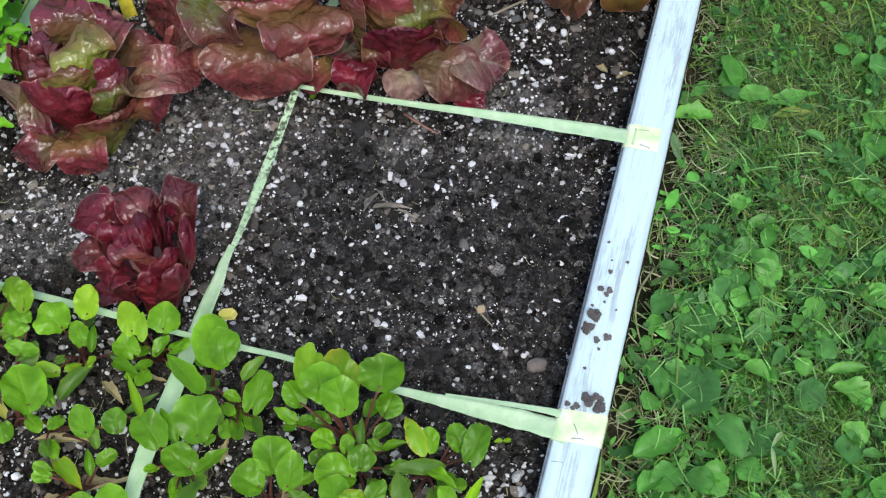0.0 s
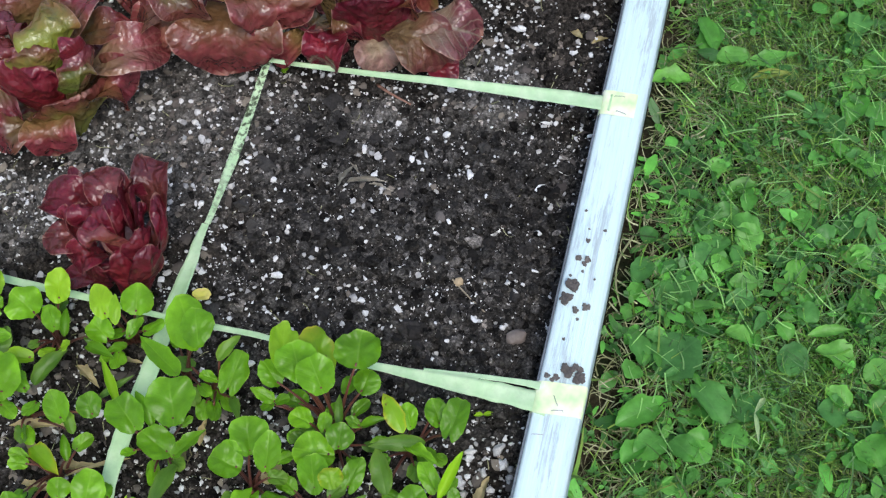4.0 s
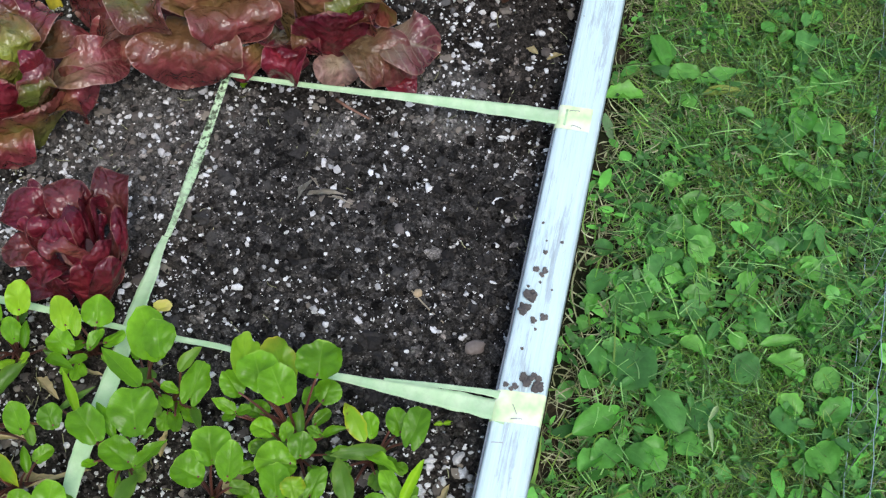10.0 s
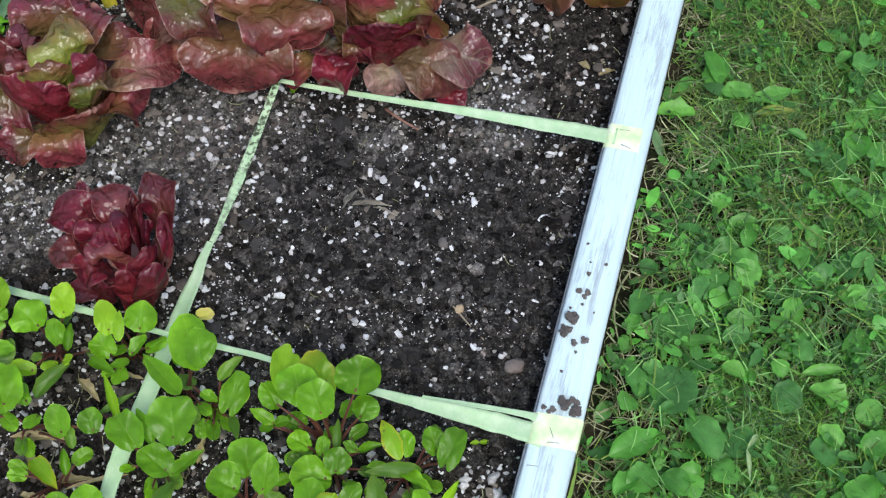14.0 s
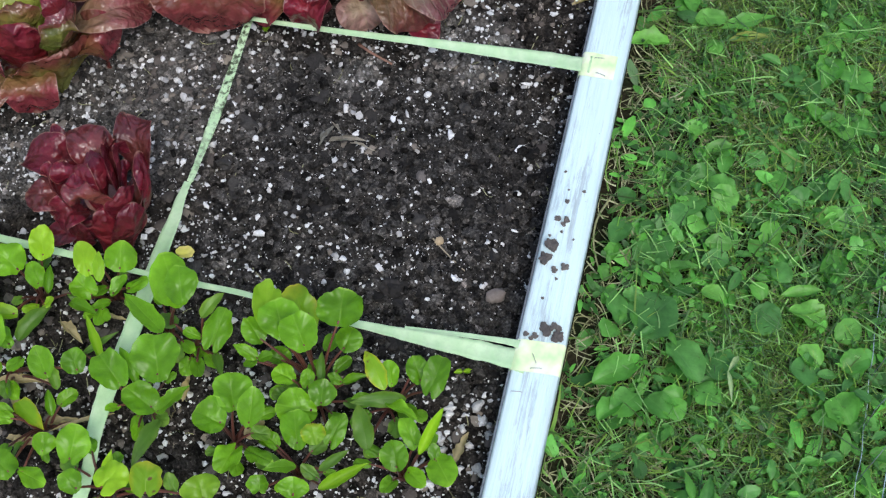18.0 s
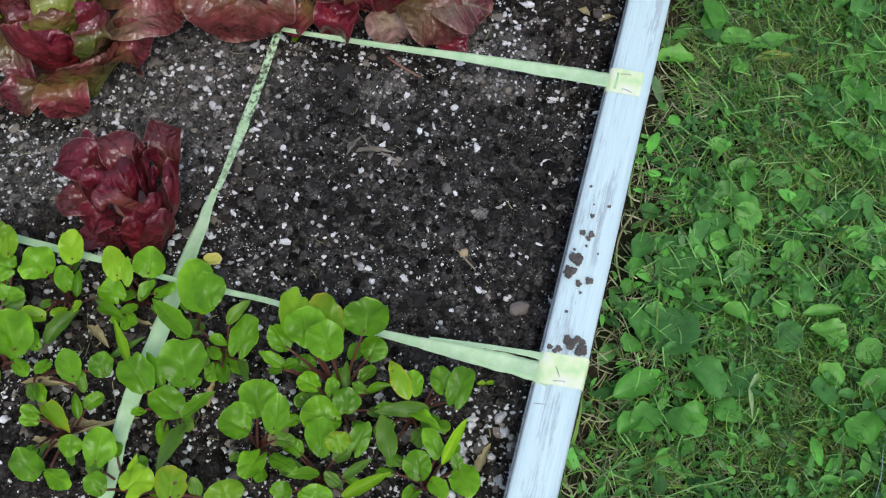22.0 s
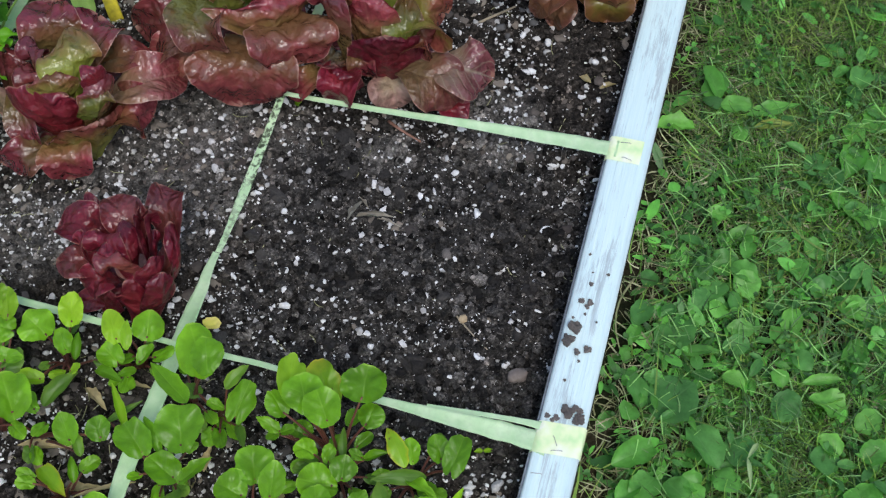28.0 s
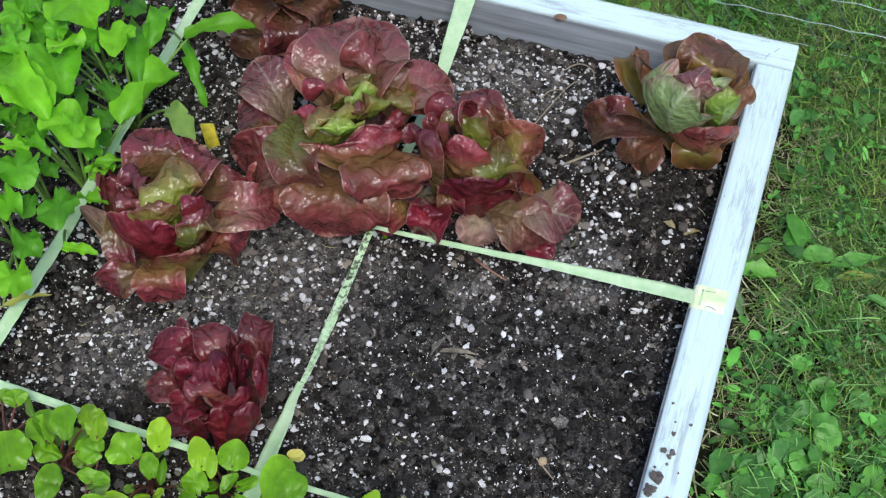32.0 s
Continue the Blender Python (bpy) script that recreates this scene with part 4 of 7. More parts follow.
beet_seedling(-0.193, -0.03, [
    (-0.23, -0.021, 0.02, -0.241, 0.019, 0.026, 0.023, 'l'),
    (-0.196, -0.019, 0.025, -0.219, 0.018, 0.031, 0.027, 's'),
    (-0.211, -0.03, 0.032, -0.227, -0.001, 0.038, 0.033, 'g'),
    (-0.19, -0.039, 0.041, -0.209, -0.013, 0.047, 0.028, 'g'),
    (-0.232, -0.028, 0.01, -0.251, -0.012, 0.016, 0.019, 'g'),
    (-0.175, -0.009, 0.028, -0.178, 0.022, 0.034, 0.037, 'g'),
    (-0.168, -0.023, 0.016, -0.165, -0.003, 0.022, 0.023, 'g'),
    (-0.237, -0.034, -0.01, -0.259, -0.029, -0.004, 0.012, 'g'),
    (-0.237, -0.035, -0.01, -0.225, -0.03, -0.004, 0.009, 'g'),
    (-0.24, -0.034, -0.012, -0.243, -0.045, -0.006, 0.01, 'g'),
])
beet_seedling(-0.189, -0.047, [
    (-0.199, -0.051, 0.005, -0.218, -0.048, 0.011, 0.019, 'g'),
    (-0.189, -0.055, 0.003, -0.192, -0.04, 0.009, 0.011, 'g'),
    (-0.179, -0.048, 0.0, -0.186, -0.022, 0.006, 0.009, 'd'),
    (-0.174, -0.073, 0.01, -0.206, -0.077, 0.016, 0.03, 'g'),
    (-0.173, -0.07, 0.012, -0.175, -0.049, 0.018, 0.021, 'g'),
    (-0.179, -0.108, 0.016, -0.19, -0.08, 0.022, 0.024, 'g'),
    (-0.166, -0.102, 0.022, -0.173, -0.089, 0.028, 0.019, 's'),
    (-0.159, -0.099, 0.008, -0.154, -0.071, 0.014, 0.016, 'g'),
    (-0.165, -0.038, -0.01, -0.178, -0.037, -0.004, 0.009, 'g'),
    (-0.165, -0.039, -0.01, -0.147, -0.03, -0.004, 0.011, 'g'),
])
beet_seedling(-0.127, -0.036, [
    (-0.128, -0.046, 0.016, -0.151, -0.02, 0.022, 0.017, 's'),
    (-0.123, -0.042, 0.014, -0.131, -0.023, 0.02, 0.014, 'g'),
    (-0.101, -0.035, 0.015, -0.113, -0.016, 0.021, 0.017, 'g'),
    (-0.093, -0.047, 0.02, -0.09, -0.012, 0.026, 0.02, 'g'),
    (-0.112, -0.044, 0.0, -0.153, -0.059, 0.006, 0.015, 'd'),
    (-0.129, -0.048, 0.0, -0.098, -0.061, 0.006, 0.014, 'g'),
    (-0.131, -0.089, -0.005, -0.148, -0.056, 0.001, 0.019, 'd'),
])
beet_seedling(-0.103, -0.091, [
    (-0.093, -0.083, 0.005, -0.11, -0.063, 0.011, 0.015, 'g'),
    (-0.09, -0.09, 0.015, -0.08, -0.051, 0.021, 0.014, 'l'),
    (-0.103, -0.105, 0.008, -0.113, -0.083, 0.014, 0.021, 'g'),
    (-0.098, -0.099, 0.0, -0.081, -0.11, 0.006, 0.015, 'g'),
    (-0.079, -0.086, 0.008, -0.062, -0.107, 0.014, 0.023, 'g'),
    (-0.077, -0.091, 0.008, -0.082, -0.078, 0.014, 0.009, 'g'),
])
beet_seedling(-0.185, -0.107, [
    (-0.181, -0.114, -0.005, -0.204, -0.124, 0.001, 0.012, 'g'),
    (-0.161, -0.119, -0.01, -0.178, -0.113, -0.004, 0.01, 'd'),
    (-0.158, -0.13, 0.005, -0.126, -0.104, 0.011, 0.016, 'l'),
    (-0.201, -0.143, 0.0, -0.204, -0.13, 0.006, 0.018, 'g'),
    (-0.174, -0.142, 0.005, -0.178, -0.127, 0.011, 0.023, 'g'),
    (-0.163, -0.113, -0.005, -0.144, -0.094, 0.001, 0.01, 'd'),
])
beet_seedling(-0.436, -0.08, [
    (-0.419, -0.077, -0.005, -0.423, -0.094, 0.001, 0.011, 'g'),
    (-0.387, -0.095, 0.008, -0.405, -0.073, 0.014, 0.019, 'g'),
    (-0.381, -0.098, -0.003, -0.395, -0.079, 0.003, 0.012, 'd'),
    (-0.364, -0.086, 0.01, -0.377, -0.07, 0.016, 0.019, 'g'),
])
beet_seedling(-0.397, -0.12, [
    (-0.411, -0.113, -0.01, -0.379, -0.132, -0.004, 0.019, 's'),
    (-0.38, -0.118, -0.01, -0.389, -0.099, -0.004, 0.011, 'g'),
    (-0.339, -0.099, -0.028, -0.387, -0.127, -0.028, 0.006, 'p'),
    (-0.378, -0.131, -0.028, -0.416, -0.146, -0.028, 0.008, 'p'),
    (-0.371, -0.152, 0.0, -0.375, -0.136, 0.006, 0.02, 'g'),
    (-0.345, -0.158, 0.01, -0.348, -0.127, 0.016, 0.026, 'g'),
    (-0.385, -0.174, 0.005, -0.41, -0.161, 0.011, 0.023, 'g'),
    (-0.387, -0.166, -0.005, -0.361, -0.173, 0.001, 0.016, 'g'),
])
beet_seedling(-0.327, -0.156, [
    (-0.312, -0.167, 0.0, -0.319, -0.137, 0.006, 0.016, 'l'),
    (-0.317, -0.172, 0.01, -0.303, -0.148, 0.016, 0.027, 'l'),
    (-0.28, -0.169, 0.01, -0.286, -0.142, 0.016, 0.024, 's'),
    (-0.333, -0.173, 0.003, -0.349, -0.164, 0.009, 0.019, 'g'),
    (-0.235, -0.162, 0.01, -0.247, -0.143, 0.016, 0.029, 'l'),
    (-0.264, -0.158, -0.005, -0.273, -0.143, 0.001, 0.011, 'd'),
])
beet_seedling(-0.519, -0.017, [
    (-0.519, -0.023, 0.01, -0.543, -0.003, 0.014, 0.023, 'g'),
    (-0.52, -0.014, 0.008, -0.542, 0.004, 0.012, 0.02, 'g'),
    (-0.503, -0.017, 0.018, -0.52, 0.011, 0.022, 0.022, 'g'),
    (-0.495, -0.002, 0.014, -0.501, 0.021, 0.018, 0.018, 'l'),
    (-0.508, -0.025, -0, -0.534, -0.025, 0.004, 0.02, 'g'),
    (-0.498, -0.02, 0.006, -0.481, -0.011, 0.01, 0.023, 'g'),
    (-0.489, -0.025, -0.01, -0.495, -0.012, -0.006, 0.02, 'd'),
])
beet_seedling(-0.577, -0.02, [
    (-0.531, -0.059, 0.02, -0.556, -0.027, 0.024, 0.037, 'g'),
    (-0.568, 0.005, 0, -0.577, 0.018, 0.004, 0.021, 'g'),
    (-0.583, 0.006, -0, -0.589, 0.014, 0.004, 0.021, 'g'),
    (-0.554, 0.004, -0.01, -0.568, 0.021, -0.006, 0.011, 'd'),
    (-0.489, -0.053, 0.014, -0.511, -0.057, 0.018, 0.032, 'g'),
    (-0.468, -0.044, 0.01, -0.469, -0.031, 0.014, 0.025, 'g'),
])
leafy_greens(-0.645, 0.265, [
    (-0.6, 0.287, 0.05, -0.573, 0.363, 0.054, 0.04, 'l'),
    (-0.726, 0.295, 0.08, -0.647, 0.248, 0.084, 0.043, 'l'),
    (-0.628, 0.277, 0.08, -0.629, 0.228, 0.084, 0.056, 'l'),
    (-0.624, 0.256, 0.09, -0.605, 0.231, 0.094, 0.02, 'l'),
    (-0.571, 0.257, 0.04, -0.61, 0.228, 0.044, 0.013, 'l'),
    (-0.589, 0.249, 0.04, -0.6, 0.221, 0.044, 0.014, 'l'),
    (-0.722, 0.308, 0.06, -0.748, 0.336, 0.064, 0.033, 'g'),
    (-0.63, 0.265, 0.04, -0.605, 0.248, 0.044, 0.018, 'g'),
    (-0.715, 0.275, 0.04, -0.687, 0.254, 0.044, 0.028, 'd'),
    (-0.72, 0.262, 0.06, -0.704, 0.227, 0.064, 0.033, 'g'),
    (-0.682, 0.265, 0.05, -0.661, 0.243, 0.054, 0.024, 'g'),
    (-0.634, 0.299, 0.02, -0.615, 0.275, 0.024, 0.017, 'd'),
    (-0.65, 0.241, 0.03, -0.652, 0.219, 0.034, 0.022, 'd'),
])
leafy_greens(-0.667, 0.493, [
    (-0.618, 0.435, 0.06, -0.61, 0.376, 0.064, 0.025, 'g'),
    (-0.612, 0.44, 0.01, -0.568, 0.387, -0.02, 0.018, 'g'),
])
leafy_greens(-0.652, 0.217, [
    (-0.692, 0.224, 0.06, -0.661, 0.225, 0.064, 0.019, 'l'),
    (-0.673, 0.215, 0.06, -0.64, 0.183, 0.064, 0.041, 'g'),
    (-0.673, 0.233, 0.06, -0.637, 0.222, 0.064, 0.019, 'g'),
    (-0.61, 0.194, 0.06, -0.593, 0.152, 0.064, 0.038, 'g'),
    (-0.605, 0.201, 0.04, -0.57, 0.201, 0.044, 0.015, 'l'),
    (-0.601, 0.157, 0.02, -0.564, 0.159, 0.024, 0.013, 'l'),
    (-0.65, 0.198, 0.03, -0.645, 0.169, 0.034, 0.021, 'd'),
])
leafy_greens(-0.681, 0.179, [
    (-0.67, 0.186, 0.05, -0.641, 0.152, 0.054, 0.025, 'g'),
    (-0.634, 0.152, 0.04, -0.608, 0.125, 0.044, 0.031, 'g'),
    (-0.625, 0.125, 0.03, -0.61, 0.085, 0.034, 0.031, 'l'),
    (-0.638, 0.092, -0.005, -0.596, 0.119, -0.001, 0.015, 'y'),
    (-0.687, 0.18, 0.05, -0.669, 0.142, 0.054, 0.031, 'g'),
    (-0.669, 0.132, 0.04, -0.64, 0.106, 0.044, 0.026, 'g'),
])
leafy_greens(-0.639, 0.354, [
    (-0.641, 0.387, 0.08, -0.63, 0.344, 0.084, 0.035, 'l'),
    (-0.64, 0.411, 0.05, -0.599, 0.328, 0.054, 0.03, 'g'),
    (-0.596, 0.417, 0.045, -0.53, 0.45, 0.049, 0.024, 'l'),
    (-0.589, 0.354, 0.01, -0.543, 0.315, 0.014, 0.027, 'p'),
    (-0.688, 0.342, 0.08, -0.704, 0.367, 0.084, 0.022, 'g'),
    (-0.688, 0.321, 0.09, -0.661, 0.351, 0.094, 0.023, 'l'),
    (-0.698, 0.336, 0.07, -0.658, 0.292, 0.074, 0.061, 'g'),
    (-0.667, 0.357, 0.06, -0.674, 0.385, 0.064, 0.027, 'g'),
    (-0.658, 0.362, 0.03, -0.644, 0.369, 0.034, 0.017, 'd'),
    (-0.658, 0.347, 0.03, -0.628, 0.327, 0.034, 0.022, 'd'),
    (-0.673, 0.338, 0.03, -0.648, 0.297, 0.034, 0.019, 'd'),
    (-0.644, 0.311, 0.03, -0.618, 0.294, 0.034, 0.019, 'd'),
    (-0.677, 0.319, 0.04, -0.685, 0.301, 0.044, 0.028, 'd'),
])
leafy_greens(-0.7, 0.42, [
    (-0.706, 0.422, 0.09, -0.67, 0.356, 0.094, 0.067, 'l'),
    (-0.757, 0.343, 0.07, -0.731, 0.342, 0.074, 0.033, 'g'),
    (-0.741, 0.382, 0.07, -0.769, 0.411, 0.074, 0.034, 'g'),
    (-0.752, 0.391, 0.05, -0.721, 0.351, 0.054, 0.025, 'g'),
    (-0.681, 0.421, 0.06, -0.676, 0.444, 0.064, 0.023, 'g'),
    (-0.679, 0.452, 0.04, -0.651, 0.431, 0.044, 0.024, 'd'),
])
leafy_greens(-0.773, 0.377, [
    (-0.727, 0.296, 0.08, -0.653, 0.258, 0.084, 0.044, 'l'),
    (-0.714, 0.295, 0.06, -0.678, 0.276, 0.064, 0.041, 'g'),
    (-0.745, 0.322, 0.07, -0.733, 0.353, 0.074, 0.037, 'g'),
    (-0.746, 0.374, 0.06, -0.779, 0.388, 0.064, 0.043, 'g'),
    (-0.713, 0.378, 0.05, -0.758, 0.415, 0.054, 0.048, 'g'),
    (-0.701, 0.255, 0.05, -0.724, 0.267, 0.054, 0.034, 'g'),
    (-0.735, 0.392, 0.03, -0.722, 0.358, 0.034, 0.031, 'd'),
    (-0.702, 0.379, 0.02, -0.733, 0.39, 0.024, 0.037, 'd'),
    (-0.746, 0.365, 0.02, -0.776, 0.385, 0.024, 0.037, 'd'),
])
broad_lettuce(-0.413, 0.392, 'large red lettuce with a green heart and broad blistered leaves', [
    ((-0.409, 0.393, 0.03), (-0.41, 0.418, 0.07), (-0.438, 0.498, 0.045), 0.088, 0.35, 'rx'),
    ((-0.428, 0.4, 0.02), (-0.447, 0.408, 0.055), (-0.483, 0.449, 0.045), 0.047, 0.5, 'rx'),
    ((-0.396, 0.397, 0.03), (-0.381, 0.4, 0.085), (-0.397, 0.457, 0.065), 0.059, 0.5, 'rb'),
    ((-0.464, 0.374, 0.01), (-0.483, 0.382, 0.045), (-0.522, 0.422, 0.03), 0.051, 0.3, 'rp'),
    ((-0.454, 0.358, 0.01), (-0.483, 0.356, 0.025), (-0.524, 0.383, 0.005), 0.039, 0.4, 'r'),
    ((-0.425, 0.322, 0.01), (-0.452, 0.3, 0.035), (-0.506, 0.325, 0.0), 0.056, 0.35, 'rb'),
    ((-0.432, 0.319, 0.01), (-0.451, 0.291, 0.015), (-0.48, 0.301, -0.025), 0.038, 0.3, 'rx'),
    ((-0.429, 0.329, 0.0), (-0.423, 0.301, -0.0), (-0.432, 0.301, -0.032), 0.049, 0.3, 'r'),
    ((-0.448, 0.369, 0.03), (-0.423, 0.298, 0.06), (-0.394, 0.291, 0.035), 0.045, 0.55, 'ro'),
    ((-0.392, 0.324, 0.02), (-0.378, 0.284, 0.02), (-0.387, 0.287, -0.035), 0.08, 0.45, 'rb'),
    ((-0.362, 0.351, 0.03), (-0.337, 0.308, 0.05), (-0.345, 0.309, 0.01), 0.068, 0.5, 'rb'),
    ((-0.368, 0.321, 0.02), (-0.356, 0.321, 0.065), (-0.365, 0.335, 0.083), 0.1, 0.9, 'r'),
    ((-0.371, 0.394, 0.03), (-0.343, 0.416, 0.055), (-0.324, 0.461, 0.02), 0.055, 0.4, 'rx'),
    ((-0.367, 0.399, 0.03), (-0.344, 0.399, 0.055), (-0.326, 0.416, 0.035), 0.033, 0.5, 'ro'),
    ((-0.383, 0.373, 0.04), (-0.378, 0.358, 0.085), (-0.393, 0.355, 0.09), 0.032, 0.7, 'g'),
    ((-0.387, 0.374, 0.04), (-0.353, 0.356, 0.09), (-0.362, 0.383, 0.085), 0.047, 0.9, 'o'),
    ((-0.395, 0.364, 0.04), (-0.395, 0.328, 0.085), (-0.415, 0.348, 0.08), 0.044, 0.8, 'o'),
    ((-0.398, 0.355, 0.03), (-0.386, 0.321, 0.08), (-0.392, 0.335, 0.09), 0.042, 0.8, 'g'),
    ((-0.384, 0.367, 0.04), (-0.369, 0.339, 0.09), (-0.378, 0.35, 0.098), 0.023, 1.0, 'ro'),
    ((-0.418, 0.34, 0.03), (-0.42, 0.329, 0.075), (-0.423, 0.345, 0.08), 0.035, 0.8, 'r'),
    ((-0.408, 0.329, 0.03), (-0.409, 0.319, 0.06), (-0.414, 0.329, 0.08), 0.033, 0.8, 'o'),
    ((-0.392, 0.389, 0.04), (-0.386, 0.378, 0.08), (-0.402, 0.388, 0.08), 0.064, 0.7, 'o'),
    ((-0.413, 0.382, 0.04), (-0.419, 0.37, 0.075), (-0.433, 0.387, 0.07), 0.04, 0.7, 'r'),
    ((-0.36, 0.38, 0.02), (-0.34, 0.362, 0.06), (-0.349, 0.371, 0.075), 0.048, 0.8, 'r'),
])
broad_lettuce(-0.276, 0.391, 'red lettuce with glossy upright leaves and a green heart', [
    ((-0.283, 0.383, 0.02), (-0.294, 0.375, 0.07), (-0.302, 0.4, 0.075), 0.056, 0.7, 'r'),
    ((-0.271, 0.39, 0.02), (-0.273, 0.399, 0.06), (-0.293, 0.419, 0.065), 0.043, 0.7, 'rb'),
    ((-0.26, 0.379, 0.02), (-0.253, 0.389, 0.05), (-0.25, 0.425, 0.04), 0.035, 0.6, 'r'),
    ((-0.252, 0.36, 0.02), (-0.227, 0.366, 0.05), (-0.219, 0.4, 0.02), 0.059, 0.55, 'ro'),
    ((-0.274, 0.366, 0.03), (-0.28, 0.366, 0.075), (-0.291, 0.389, 0.075), 0.042, 0.7, 'o'),
    ((-0.247, 0.348, 0.01), (-0.228, 0.352, 0.03), (-0.22, 0.375, 0.01), 0.032, 0.5, 'rb'),
    ((-0.274, 0.351, 0.0), (-0.272, 0.336, 0.06), (-0.28, 0.345, 0.09), 0.045, 0.9, 'r'),
    ((-0.301, 0.343, -0.01), (-0.312, 0.337, 0.06), (-0.326, 0.358, 0.075), 0.04, 0.9, 'r'),
    ((-0.288, 0.345, 0.01), (-0.302, 0.355, 0.06), (-0.314, 0.38, 0.07), 0.032, 0.8, 'rb'),
    ((-0.253, 0.34, -0.03), (-0.256, 0.332, 0.02), (-0.259, 0.333, 0.05), 0.064, 0.8, 'k'),
    ((-0.246, 0.352, 0.01), (-0.241, 0.345, 0.05), (-0.25, 0.38, 0.06), 0.035, 0.8, 'o'),
    ((-0.244, 0.34, 0.0), (-0.211, 0.331, 0.005), (-0.186, 0.335, -0.032), 0.049, 0.4, 'rt'),
    ((-0.219, 0.364, -0.01), (-0.188, 0.352, 0.005), (-0.164, 0.371, -0.025), 0.05, 0.5, 'rp'),
    ((-0.206, 0.343, -0.03), (-0.19, 0.331, -0.028), (-0.176, 0.327, -0.036), 0.027, 0.5, 'k'),
    ((-0.264, 0.349, -0.02), (-0.249, 0.326, -0.015), (-0.244, 0.324, -0.038), 0.039, 0.5, 'p'),
    ((-0.296, 0.322, -0.035), (-0.293, 0.307, 0.0), (-0.303, 0.32, 0.01), 0.034, 1.3, 'k'),
    ((-0.309, 0.352, -0.02), (-0.293, 0.301, 0.008), (-0.3, 0.31, -0.03), 0.035, 0.9, 'k'),
    ((-0.321, 0.332, -0.01), (-0.328, 0.305, -0.005), (-0.354, 0.309, -0.034), 0.027, 0.8, 'r'),
    ((-0.295, 0.351, -0.0), (-0.28, 0.332, 0.005), (-0.276, 0.339, -0.02), 0.025, 0.7, 'r'),
    ((-0.314, 0.353, -0.01), (-0.315, 0.326, 0.005), (-0.325, 0.322, 0.01), 0.033, 0.8, 'r'),
])
broad_lettuce(-0.534, 0.236, 'red and olive green lettuce with loose wavy leaves', [
    ((-0.55, 0.262, 0.01), (-0.551, 0.258, 0.06), (-0.565, 0.294, 0.05), 0.046, 0.6, 'r'),
    ((-0.536, 0.259, 0.01), (-0.514, 0.263, 0.055), (-0.524, 0.294, 0.04), 0.051, 0.5, 'r'),
    ((-0.549, 0.204, -0.02), (-0.575, 0.208, 0.025), (-0.594, 0.248, 0.035), 0.044, 1.0, 'rb'),
    ((-0.547, 0.22, 0.01), (-0.547, 0.215, 0.06), (-0.559, 0.242, 0.06), 0.029, 0.7, 'r'),
    ((-0.505, 0.203, 0.03), (-0.5, 0.207, 0.085), (-0.521, 0.245, 0.08), 0.046, 0.7, 'o'),
    ((-0.52, 0.194, 0.02), (-0.51, 0.183, 0.075), (-0.521, 0.2, 0.08), 0.037, 0.7, 'ro'),
    ((-0.516, 0.194, -0.02), (-0.508, 0.181, 0.035), (-0.497, 0.185, 0.065), 0.085, 1.1, 'k'),
    ((-0.499, 0.195, 0.0), (-0.47, 0.195, 0.06), (-0.491, 0.21, 0.08), 0.036, 1.1, 'r'),
    ((-0.488, 0.214, 0.03), (-0.474, 0.198, 0.08), (-0.488, 0.203, 0.09), 0.022, 0.9, 'k'),
    ((-0.501, 0.236, 0.0), (-0.457, 0.243, 0.03), (-0.44, 0.284, -0.005), 0.042, 0.6, 'rx'),
    ((-0.517, 0.262, 0.01), (-0.484, 0.267, 0.03), (-0.469, 0.286, 0.005), 0.032, 0.5, 'rb'),
    ((-0.491, 0.205, -0.01), (-0.464, 0.216, 0.015), (-0.457, 0.237, -0.015), 0.044, 0.5, 'r'),
    ((-0.503, 0.192, -0.04), (-0.489, 0.187, 0.0), (-0.477, 0.186, 0.035), 0.074, 0.9, 'ro'),
    ((-0.534, 0.186, -0.01), (-0.544, 0.155, 0.0), (-0.582, 0.162, -0.036), 0.03, 0.4, 'r'),
    ((-0.53, 0.189, -0.01), (-0.508, 0.162, -0.0), (-0.512, 0.164, -0.038), 0.041, 0.5, 'r'),
    ((-0.576, 0.21, 0.02), (-0.554, 0.18, 0.01), (-0.53, 0.169, -0.02), 0.027, 0.8, 'r'),
    ((-0.571, 0.197, -0.025), (-0.592, 0.205, -0.005), (-0.614, 0.211, 0.01), 0.024, 0.8, 'p'),
    ((-0.496, 0.199, 0.01), (-0.473, 0.186, 0.055), (-0.475, 0.201, 0.065), 0.03, 0.8, 'o'),
    ((-0.533, 0.207, 0.01), (-0.536, 0.199, 0.055), (-0.557, 0.22, 0.05), 0.036, 0.8, 'rb'),
])
